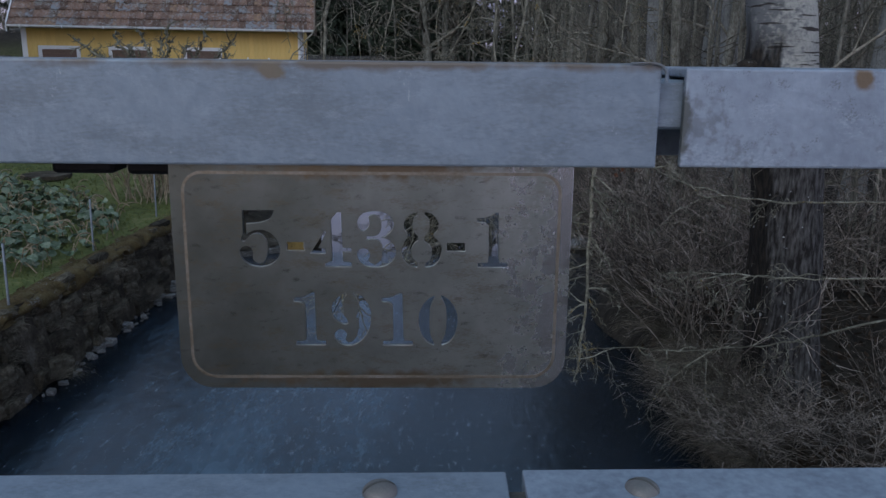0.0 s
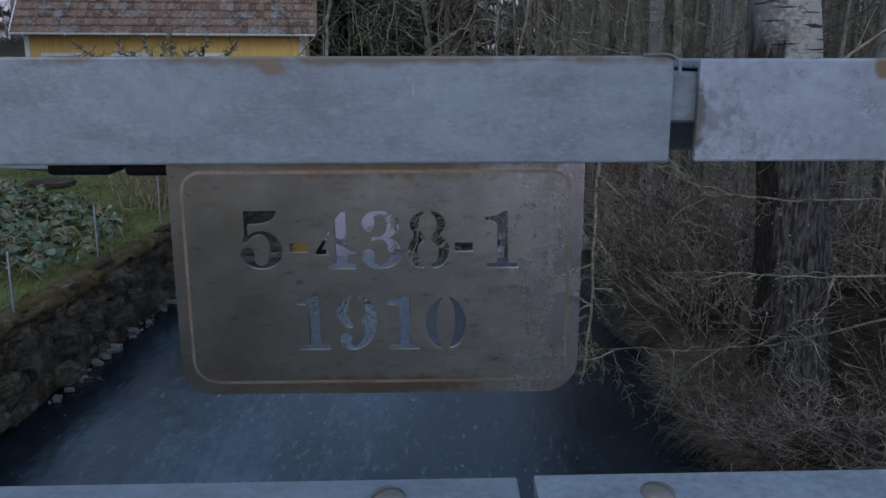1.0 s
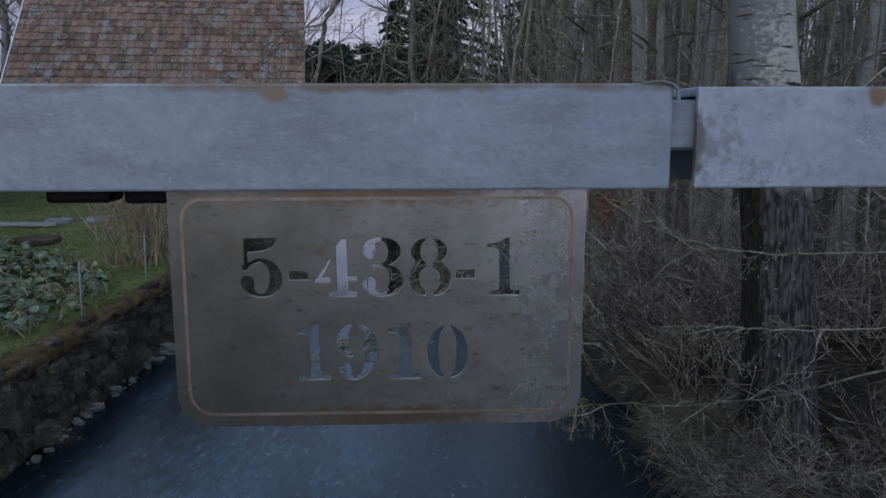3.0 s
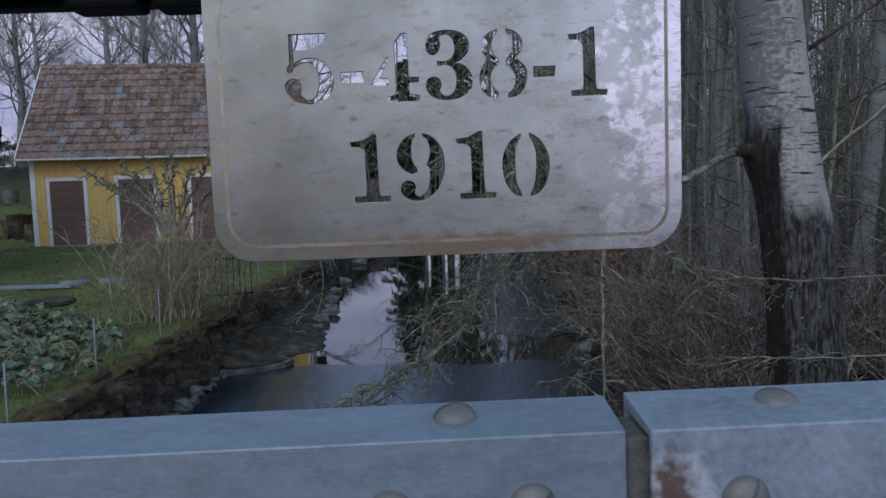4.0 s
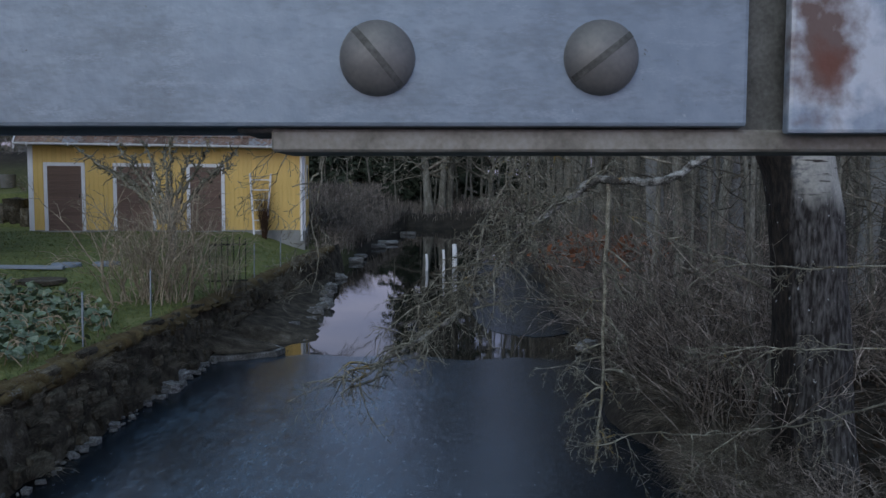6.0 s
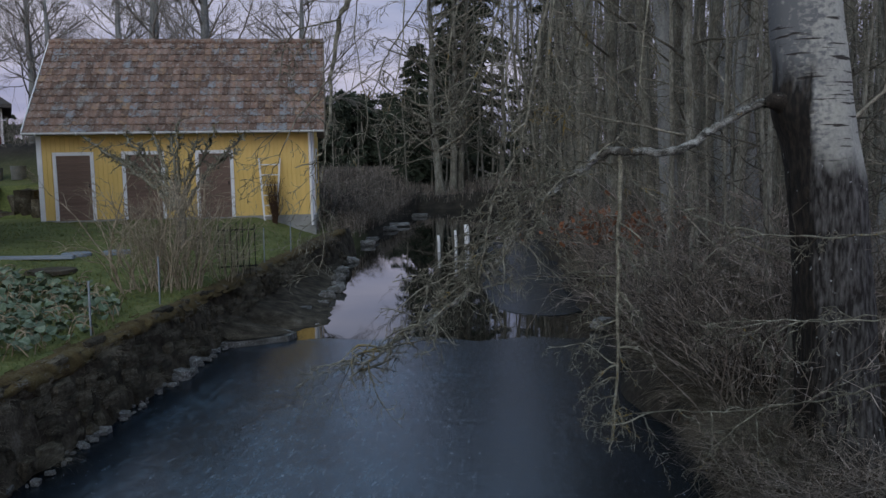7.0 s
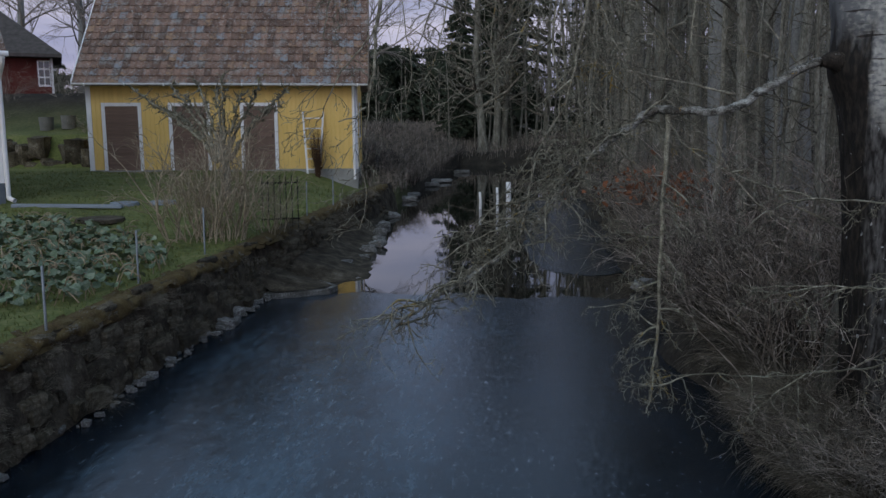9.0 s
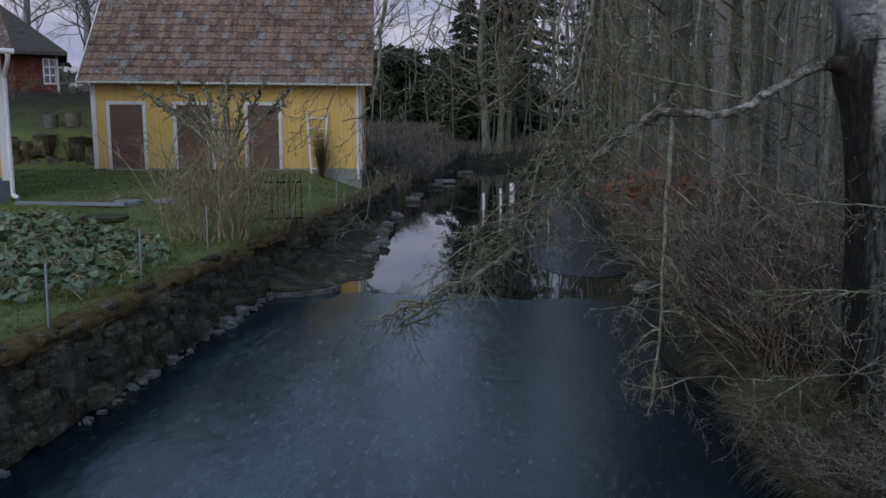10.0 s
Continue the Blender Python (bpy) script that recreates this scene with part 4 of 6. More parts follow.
for x, y, s, t in ((-3.2, 15.6, 0.28, 20), (-3.45, 18.2, 0.3, 40), (-4.1, 26.4, 0.75, 10), (-4.3, 27.7, 1.0, 5), (-4.05, 32.4, 0.9, 15), (-3.85, 34.6, 1.0, 10), (-3.4, 41, 0.8, 0), (1.72, 12.5, 0.42, 60), (2.1, 20, 0.4, 10)):
    ob = new("bank_stone", rw.choice(frost_meshes))
    ob.matrix_world = pose(x, y, 0.08, 0, 0, t) @ Matrix.Diagonal((s, s * 0.5, 0.17, 1))
    tagged(ob, "flat pale stone at the water's edge", "stone", "stones at the water's edge")
ledge = [(-4.15, 11.2), (-3.75, 11.28), (-3.45, 11.42), (-3.05, 11.72), (-2.98, 11.98), (-3.4, 12.4), (-4.15, 12.9)]
lone("stone_ledge", prism(ledge, -0.3, 0.085, "z"), FROST_STONE, "flat pale stone ledge at the wall's corner", "ledge", kind="structure")
mud = bmesh.new()
mud_rng = np.random.default_rng(41)
mud_rows = []
for k in range(13):
    y = 11.33 + 1.5 * k / 12
    edge_x = float(np.interp(y, (11.28, 11.42, 11.72, 11.98, 12.4, 12.9), (-3.75, -3.45, -3.05, -2.98, -3.4, -4.1))) - 0.07
    mud_rows.append([mud.verts.new((-4.16 + (edge_x + 4.16) * u, y, 0.088 + 0.3 * (1 - u) ** 2.2 + abs(mud_rng.normal(0, 0.016)))) for u in np.linspace(0, 1, 9)])
for a, b in zip(mud_rows, mud_rows[1:]):
    for i in range(8):
        mud.faces.new((a[i], a[i + 1], b[i + 1], b[i]))
bay, bay_rows = bmesh.new(), []
for k in range(46):
    y = 12.3 + 11.7 * k / 45
    bay_lift = min(1.0, k / 3)
    # near the ledge it overruns the shoreline, in place of a dark water reflection
    out = float(np.interp(y, (12.3, 13.2, 14.6, 16.5, 18.5, 20.5, 24), (-2.62, -2.6, -2.9, -3.2, -3.5, -3.8, -4.0))) + 0.05 * math.sin(5 * y) + 0.04 * math.sin(11 * y)
    bay_rows.append([bay.verts.new((-4.2 + (out + 4.2) * u, y, -0.07 + bay_lift * (0.36 * (1 - u) ** 1.3 + 0.07 * (u < 0.96)) + 0.02 * mud_rng.normal())) for u in (0, 0.2, 0.4, 0.6, 0.8, 0.93, 1.0)])
for a, b in zip(bay_rows, bay_rows[1:]):
    for i in range(6):
        bay.faces.new((a[i], a[i + 1], b[i + 1], b[i]))
lone("bank_foot", bay, CORE, "dark mossy earth at the foot of the bank, widened to stand in for a dark reflection", "bank", kind="structure", smooth=True)
lone("mud_bank", mud, CORE, "brown mud and moss lying on the stone ledge", "mud", kind="structure", smooth=True)

# ---- plants: materials ----
BARK = mat("grey_bark", [(0.05, 0.046, 0.036), (0.16, 0.153, 0.124), (0.33, 0.325, 0.275)], 7, 0.95, 0, 0.7, 40, 0.5, vary=0.3, stretch=(1, 1, 0.35))
TWIG = mat("grey_brown_twigs", [(0.05, 0.045, 0.034), (0.16, 0.146, 0.113), (0.35, 0.325, 0.265)], 5, 0.9, 0, island=0.55)
FAR_TWIG = mat("distant_stems", [(0.07, 0.065, 0.05), (0.16, 0.15, 0.119), (0.27, 0.257, 0.21)], 0.6, 0.95, 0, island=0.5)
PALE_TWIG = mat("pale_twigs", [(0.16, 0.14, 0.125), (0.25, 0.225, 0.2), (0.33, 0.305, 0.28)], 3, 0.9, 0)
LICHEN_TWIG = mat("lichen_twigs", [(0.032, 0.028, 0.021), (0.112, 0.104, 0.079), (0.24, 0.232, 0.18), (0.41, 0.405, 0.33)], 16, 0.95, 0, 0.4, 80, 0.5, island=0.4)
film(LICHEN_TWIG, (0.26, 0.18, 0.045), 3.5, 0.59, 0.64, (1, 1, 1), 0.95, 0.85)
LIMB = mat("lichen_limb", [(0.02, 0.018, 0.014), (0.12, 0.115, 0.1), (0.29, 0.295, 0.275), (0.52, 0.54, 0.52)], 15, 0.95, 0, 1.0, 50, 0.4, stretch=(0.6, 1, 1))
film(LIMB, (0.022, 0.019, 0.015), 17, 0.5, 0.56, (0.7, 1, 1), 0.95, 0.85, 0.0)
film(LIMB, (0.24, 0.15, 0.03), 6, 0.6, 0.64, (1, 1, 1), 0.95, 0.8)
BROWN_TWIG = mat("red_brown_twigs", [(0.055, 0.045, 0.037), (0.18, 0.152, 0.128), (0.44, 0.39, 0.34)], 3, 0.95, 0, island=0.75)
STRAW = mat("dry_stems", [(0.22, 0.17, 0.11), (0.34, 0.27, 0.18), (0.44, 0.36, 0.25)], 4, 0.9, 0, vary=0.15)
DRY_GRASS = mat("dry_grass", [(0.05, 0.043, 0.032), (0.14, 0.123, 0.096), (0.29, 0.262, 0.21)], 6, 0.95, 0, island=0.55)
GRASS = mat("winter_grass", [(0.065, 0.082, 0.024), (0.12, 0.135, 0.042), (0.2, 0.18, 0.075)], 3, 0.9, 0, island=0.35)
NEEDLES = mat("spruce_needles", [(0.018, 0.026, 0.016), (0.034, 0.046, 0.028), (0.055, 0.066, 0.042)], 4, 0.85, 0)
LEAF = mat("frosted_leaf", [(0.045, 0.07, 0.032), (0.09, 0.13, 0.075), (0.17, 0.21, 0.15), (0.3, 0.29, 0.19)], 8, 0.75, 0, 0.2, 60, 0.4, vary=0.35)
LEAF_FIELD = mat("frosted_leaf_field", [(0.045, 0.07, 0.032), (0.09, 0.13, 0.075), (0.17, 0.21, 0.15), (0.3, 0.29, 0.19)], 8, 0.75, 0, 0.2, 60, 0.4, island=0.35)
COPPER_LEAF = mat("copper_leaf", [(0.16, 0.06, 0.03), (0.26, 0.11, 0.055)], 6, 0.85, 0, island=0.3)
LITTER = mat("leaf_litter", [(0.02, 0.014, 0.009), (0.045, 0.032, 0.022), (0.1, 0.076, 0.054)], 6, 0.95, 0, island=0.4)


def birch_bark():
    """Pale papery bark with dark cross dashes above, grey and deeply furrowed towards the root."""
    m = mat("birch_bark", [(0.24, 0.24, 0.225), (0.34, 0.34, 0.31), (0.42, 0.415, 0.37)], 5, 0.8, 0, 0.0, 30, 0.5)
    n, l = m.node_tree.nodes, m.node_tree.links
    b = n["Principled BSDF"]
    co = n.new("ShaderNodeTexCoord")

    def noise_at(scale, stretch, detail=5.0):
        mp, t = n.new("ShaderNodeMapping"), n.new("ShaderNodeTexNoise")
        mp.inputs["Scale"].default_value = stretch
        t.inputs["Scale"].default_value, t.inputs["Detail"].default_value = scale, detail
        l.new(co.outputs["Object"], mp.inputs["Vector"])
        l.new(mp.outputs["Vector"], t.inputs["Vector"])
        return t.outputs["Fac"]

    def band(value, lo, hi):
        r = n.new("ShaderNodeMapRange")
        r.inputs["From Min"].default_value, r.inputs["From Max"].default_value = lo, hi
        l.new(value, r.inputs["Value"])
        return r.outputs["Result"]

    def over(below, factor, colour=None, socket=None):
        x = n.new("ShaderNodeMix")
        x.data_type = "RGBA"
        l.new(below, x.inputs["A"])
        l.new(factor, x.inputs["Factor"])
        if socket is not None:
            l.new(socket, x.inputs["B"])
        else:
            x.inputs["B"].default_value = (*colour, 1)
        return x.outputs["Result"]

    def sums(a, b_, op="ADD"):
        x = n.new("ShaderNodeMath")
        x.operation = op
        for i, v in enumerate((a, b_)):
            if isinstance(v, (int, float)):
                x.inputs[i].default_value = v
            else:
                l.new(v, x.inputs[i])
        return x.outputs["Value"]

    xyz = n.new("ShaderNodeSeparateXYZ")
    l.new(co.outputs["Object"], xyz.inputs["Vector"])
    base = b.inputs["Base Color"].links[0].from_socket
    lichen = band(sums(noise_at(24, (1, 1, 1.4), 8.0), sums(sums(xyz.outputs["X"], 0.3), -0.9, "MULTIPLY")), 0.46, 0.66)
    col = over(base, lichen, (0.15, 0.155, 0.16))
    dash = band(noise_at(5, (0.7, 0.7, 9.0), 4.0), 0.6, 0.65)
    col = over(col, dash, (0.035, 0.03, 0.027))
    furrow = noise_at(20, (2.0, 2.0, 0.5), 8.0)
    ramp = n.new("ShaderNodeValToRGB")
    ramp.color_ramp.elements[0].position, ramp.color_ramp.elements[0].color = 0.4, (0.014, 0.012, 0.011, 1)
    ramp.color_ramp.elements[1].position, ramp.color_ramp.elements[1].color = 0.7, (0.115, 0.112, 0.107, 1)
    l.new(furrow, ramp.inputs["Fac"])
    low = band(sums(xyz.outputs["Z"], sums(noise_at(3.5, (1, 1, 0.6)), 0.7, "MULTIPLY")), 2.85, 2.6)
    col = over(col, low, socket=ramp.outputs["Color"])
    # distance from the trunk's axis towards the canal side
    off = sums(sums(sums(xyz.outputs["X"], sums(xyz.outputs["Z"], 0.105, "MULTIPLY")), -0.03), -0.916, "MULTIPLY")
    across = sums(off, sums(xyz.outputs["Y"], 0.4, "MULTIPLY"))
    tar = band(sums(sums(across, sums(noise_at(7, (1, 1, 0.3)), 0.3, "MULTIPLY")), sums(xyz.outputs["Z"], 0.07, "MULTIPLY")), 0.315, 0.36)
    tar = sums(tar, band(sums(xyz.outputs["Z"], sums(noise_at(8, (1.5, 1.5, 0.5)), 0.7, "MULTIPLY")), 3.5, 3.2), "MULTIPLY")
    pitch = n.new("ShaderNodeValToRGB")
    pitch.color_ramp.elements[0].position, pitch.color_ramp.elements[0].color = 0.42, (0.008, 0.007, 0.006, 1)
    pitch.color_ramp.elements[1].position, pitch.color_ramp.elements[1].color = 0.75, (0.045, 0.036, 0.027, 1)
    l.new(furrow, pitch.inputs["Fac"])
    col = over(col, tar, socket=pitch.outputs["Color"])
    fleck = sums(band(noise_at(22, (1, 1, 1), 3.0), 0.69, 0.73), low, "MULTIPLY")
    col = over(col, fleck, (0.34, 0.36, 0.36))
    l.new(col, b.inputs["Base Color"])
    bump = n.new("ShaderNodeBump")
    bump.inputs["Strength"].default_value, bump.inputs["Distance"].default_value = 0.9, 0.03
    l.new(sums(furrow, sums(low, 0.9, "MULTIPLY"), "MULTIPLY"), bump.inputs["Height"])
    l.new(bump.outputs["Normal"], b.inputs["Normal"])
    return m


BIRCH = birch_bark()
PALE_BARK = mat("pale_bark", [(0.13, 0.13, 0.125), (0.24, 0.245, 0.235), (0.33, 0.335, 0.315)], 4, 0.9, 0, 0.5, 40, 0.5, vary=0.2, stretch=(1, 1, 0.7))

# the lawn and the soil share one sheet of ground: turf left of the wall, litter in the wood
gn, gl = GROUND.node_tree.nodes, GROUND.node_tree.links
gb = gn["Principled BSDF"]
g_co, g_xyz, g_noise = gn.new("ShaderNodeTexCoord"), gn.new("ShaderNodeSeparateXYZ"), gn.new("ShaderNodeTexNoise")
g_noise.inputs["Scale"].default_value, g_noise.inputs["Detail"].default_value = 0.9, 6.0
g_fine = gn.new("ShaderNodeTexNoise")
g_fine.inputs["Scale"].default_value, g_fine.inputs["Detail"].default_value = 14.0, 5.0
g_left, g_near, g_and, g_ragged = gn.new("ShaderNodeMapRange"), gn.new("ShaderNodeMapRange"), gn.new("ShaderNodeMath"), gn.new("ShaderNodeMath")
g_left.inputs["From Min"].default_value, g_left.inputs["From Max"].default_value = -3.9, -4.4
g_near.inputs["From Min"].default_value, g_near.inputs["From Max"].default_value = 29.0, 25.0
g_and.operation, g_ragged.operation = "MULTIPLY", "MULTIPLY"
g_turf = gn.new("ShaderNodeValToRGB")
while len(g_turf.color_ramp.elements) < 3:
    g_turf.color_ramp.elements.new(0.5)
for e, (p, c) in zip(g_turf.color_ramp.elements, ((0.36, (0.06, 0.075, 0.022)), (0.52, (0.12, 0.14, 0.042)), (0.7, (0.2, 0.185, 0.08)))):
    e.position, e.color = p, (*c, 1)
g_sum = gn.new("ShaderNodeMix")
g_mix = gn.new("ShaderNodeMix")
g_mix.data_type = "RGBA"
gl.new(g_co.outputs["Object"], g_xyz.inputs["Vector"])
for t in (g_noise, g_fine):
    gl.new(g_co.outputs["Object"], t.inputs["Vector"])
gl.new(g_xyz.outputs["X"], g_left.inputs["Value"])
gl.new(g_xyz.outputs["Y"], g_near.inputs["Value"])
gl.new(g_left.outputs["Result"], g_and.inputs[0])
gl.new(g_near.outputs["Result"], g_and.inputs[1])
gl.new(g_noise.outputs["Fac"], g_sum.inputs["A"])
gl.new(g_fine.outputs["Fac"], g_sum.inputs["B"])
g_sum.inputs["Factor"].default_value = 0.55
gl.new(g_sum.outputs["Result"], g_turf.inputs["Fac"])
gl.new(gb.inputs["Base Color"].links[0].from_socket, g_mix.inputs["A"])
gl.new(g_turf.outputs["Color"], g_mix.inputs["B"])
gl.new(g_and.outputs["Value"], g_mix.inputs["Factor"])
gl.new(g_mix.outputs["Result"], gb.inputs["Base Color"])


# ---- plants: how they grow ----
def grow(acc, p, d, length, r, level, rng, plan, least=0.0038, knob=0.0):
    """One limb with its side shoots. plan holds, level by level: segments, sides, shoots, shoot length, spread, wander, lift."""
    seg, sides, shoots, ratio, spread, wander, lift = plan[level]
    pts, dirs = [np.array(p, float)], [np.array(d, float) / np.linalg.norm(d)]
    for _ in range(seg):
        v = dirs[-1] + rng.normal(0, wander, 3) + np.array((0, 0, lift))
        v /= np.linalg.norm(v)
        dirs.append(v)
        pts.append(pts[-1] + v * length / seg)
    radii = r * np.linspace(1, 0.3, seg + 1)
    if knob:
        radii = np.maximum(radii, least * 0.7) * (1 + knob * rng.uniform(-0.45, 1.0, seg + 1))
    acc.add(pts, radii, sides)
    if level + 1 >= len(plan):
        return
    for k in range(shoots):
        f = 0.15 + 0.85 * (k + rng.random()) / shoots
        i = min(seg - 1, int(f * seg))
        t = f * seg - i
        q = pts[i] * (1 - t) + pts[i + 1] * t
        side = np.cross(dirs[i + 1], rng.normal(0, 1, 3))
        side /= np.linalg.norm(side) + 1e-9
        v = dirs[i + 1] * math.cos(spread) + side * math.sin(spread)
        grow(acc, q, v, length * ratio * (1.15 - 0.6 * f) * rng.uniform(0.7, 1.3), max(least, radii[i] * 0.6), level + 1, rng, plan, least, knob)


def forest_tree(seed, height, radius, bark, bare=0.15, limbs=26, reach=1.5, thick=0.22, bend=0.02):
    """A slim leafless tree: trunk and crown."""
    rng = np.random.default_rng(seed)
    trunk, crown = Tubes(), Tubes()
    k = 12
    lean = rng.normal(0, 0.045, 2)
    sway = np.cumsum(rng.normal(0, bend, (k + 1, 2)), 0)
    h = np.linspace(-0.3, height, k + 1)
    pts = np.stack([lean[0] * h + sway[:, 0], lean[1] * h + sway[:, 1], h], -1)
    radii = radius * (1 - 0.85 * np.clip(h / height, 0, 1)) * (1 + 0.5 * np.exp(-np.clip(h, 0, None) * 5))
    trunk.add(pts, radii, 9)
    plan = [(5, 4, 5, 0.5, 0.8, 0.16, 0.08), (3, 3, 3, 0.55, 0.7, 0.2, 0.04), (2, 3, 0, 0, 0, 0.22, 0.0)]
    for j in range(limbs):
        f = bare + (1 - bare) * (j + rng.random()) / limbs
        i = min(k - 1, int(f * k))
        q = pts[i] + (pts[i + 1] - pts[i]) * (f * k - i)
        a = rng.uniform(0, 2 * math.pi)
        up = 0.1 + 0.9 * f
        grow(crown, q, (math.cos(a), math.sin(a), up), reach * rng.uniform(0.5, 1.2) * (1.2 - 0.6 * f), radii[i] * thick + 0.004, 0, rng, plan)
    return trunk.mesh("trunk", bark), crown.mesh("crown", TWIG)


def plant_tree(meshes, at, turn, size, label, group=""):
    t = thing("tree", at, label, "tree", group, turn=turn)
    t.scale = (size, size, size)
    hang(new("trunk", meshes[0]), t)
    hang(new("crown", meshes[1]), t)
    return t


def shrub(seed, stems, height, spread, material, name="shrub", twigs=6, droop=-0.06, r=0.006, second=0):
    rng = np.random.default_rng(seed)
    acc = Tubes()
    plan = [(5, 3, twigs, 0.4, 0.6, 0.12, droop), (3, 3, second, 0.5, 0.6, 0.2, -0.02)] + ([(2, 3, 0, 0, 0, 0.2, 0.0)] if second else [])
    for _ in range(stems):
        a, d = rng.uniform(0, 2 * math.pi), rng.random() ** 0.6 * spread * 0.45
        tilt = rng.uniform(0.05, 0.75) * min(1.0, spread)
        grow(acc, (d * math.cos(a), d * math.sin(a), -0.05), (tilt * math.cos(a), tilt * math.sin(a), 1), height * rng.uniform(0.5, 1.1), r * rng.uniform(0.6, 1.2), 0, rng, plan)
    return acc.mesh(name, material)


def tuft(seed, blades, length, material, name="grass_tuft", lean=(0, 0)):
    """A tussock of long drooping blades."""
    rng = np.random.default_rng(seed)
    acc = Tubes()
    for _ in range(blades):
        a, d = rng.uniform(0, 2 * math.pi), rng.random() * 0.12
        v = np.array((math.cos(a) * rng.uniform(0.1, 0.7) + lean[0], math.sin(a) * rng.uniform(0.1, 0.7) + lean[1], 1.0))
        v /= np.linalg.norm(v)
        p = np.array((d * math.cos(a), d * math.sin(a), -0.02))
        pts, n = [p], length * rng.uniform(0.5, 1.15) / 5
        for k in range(5):
            v = v + np.array((lean[0] * 0.1, lean[1] * 0.1, -0.24 - 0.07 * k)) + rng.normal(0, 0.06, 3)
            v /= np.linalg.norm(v)
            pts.append(pts[-1] + v * n)
        acc.add(pts, np.array((1, 1, 0.9, 0.7, 0.5, 0.2)) * rng.uniform(0.0012, 0.0026), 3)
    return acc.mesh(name, material)


def lay(name, me, at, label, category, turn=0.0, size=(1, 1, 1), group="", kind=""):
    ob = new(name, me)
    ob.matrix_world = pose(*at, 0, 0, turn) @ Matrix.Diagonal((*size, 1))
    return tagged(ob, label, category, group, kind)


def gh(x, y):
    return float(ground_height(np.array(float(x)), np.array(float(y))))


# ---- the big birch and its long branch over the ice ----
birch = thing("birch_tree", (2.57, 5.9, 0.2), "big old birch with black furrowed bark below and pale bark above", "tree")
acc = Tubes()
b_line = spline([(0.06, 0, -0.4), (0.0, 0, 0.09), (-0.08, 0, 1.08), (-0.14, 0, 1.92), (-0.23, 0, 2.53), (-0.31, 0, 3.05), (-0.36, 0.02, 3.6), (-0.5, 0.05, 6), (-0.6, 0.2, 11)], 26)
b_z = b_line[:, 2]
acc.add(b_line, np.interp(b_z, (-0.4, 0.1, 1.0, 2.5, 3.6, 6, 11), (0.4, 0.32, 0.272, 0.258, 0.242, 0.19, 0.06)), 72)
trunk_me = acc.mesh("trunk", BIRCH)
for v in trunk_me.vertices:
    away = Vector((v.co.x - 0.03 + 0.105 * v.co.z, v.co.y, 0)).normalized()
    deep = 1.0 if v.co.z < 2.2 else max(0.25, 1 - 2 * (v.co.z - 2.2))
    ripple = 0.02 * noise.noise(Vector((v.co.x * 6, v.co.y * 6, v.co.z * 1.2))) + deep * 0.016 * noise.noise(Vector((v.co.x * 26, v.co.y * 26, v.co.z * 5)))
    knot = 0.05 * math.exp(-((v.co.z - 2.72) / 0.16) ** 2) * max(0.0, -away.x)
    v.co += away * (ripple + knot)
hang(new("trunk", trunk_me), birch)
brng = np.random.default_rng(21)
limb = Tubes()
AT_B = np.array((-2.57, -5.9, -0.2))
main = spline(np.array([(2.25, 5.8, 3.0), (1.95, 5.8, 2.99), (1.67, 5.8, 2.88), (1.41, 5.85, 2.7), (1.18, 5.9, 2.65), (0.86, 6.0, 2.66), (0.63, 6.1, 2.51), (0.39, 6.1, 2.32), (0.22, 6.1, 2.15), (0.04, 6.1, 1.89), (-0.11, 6.1, 1.7), (-0.5, 6.0, 1.41), (-0.81, 5.95, 1.22), (-1.13, 5.9, 0.98)]) + AT_B, 5)
fine = spline(main + brng.normal(0, 0.007, main.shape), 4)
limb.add(fine + brng.normal(0, 0.002, fine.shape), np.interp(np.linspace(0, 1, len(fine)), (0, 0.05, 0.45, 0.7, 1), (0.05, 0.031, 0.03, 0.025, 0.009)) * (1 + np.clip(brng.normal(0, 0.09, len(fine)), -0.15, 0.3)), 10)
collar = Tubes()
collar.add(spline(np.array([(2.2, 5.9, 2.96), (2.06, 5.83, 2.98), (1.98, 5.81, 2.99), (1.91, 5.8, 2.98)]) + AT_B, 5), np.interp(np.linspace(0, 1, 16), (0, 0.35, 0.7, 1), (0.1, 0.085, 0.06, 0.032)) * (1 + brng.uniform(-0.12, 0.12, 16)), 12)
tagged(hang(new("knot", collar.mesh("knot", mat("black_knot", [(0.008, 0.007, 0.006), (0.022, 0.018, 0.014), (0.06, 0.05, 0.04)], 14, 0.95, 0, 1.0, 40, 0.5))), birch), "black swollen knot where the limb leaves the trunk")
tagged(hang(new("limb", limb.mesh("limb", LIMB)), birch), "long lichen-grey limb reaching over the ice")
twigs = Tubes()
hanging = [(9, 4, 6, 0.42, 0.85, 0.27, -0.16), (7, 3, 4, 0.42, 0.9, 0.33, -0.14), (4, 3, 0, 0, 0, 0.38, -0.1)]
for f in np.linspace(0.42, 0.99, 74):
    i = int(f * (len(main) - 1))
    a = brng.uniform(0, 2 * math.pi)
    grow(twigs, main[i], (0.8 * math.cos(a) - 0.3, 0.8 * math.sin(a), 0.25), brng.uniform(0.25, 0.95), 0.007, 0, brng, hanging, 0.0023, 0.8)
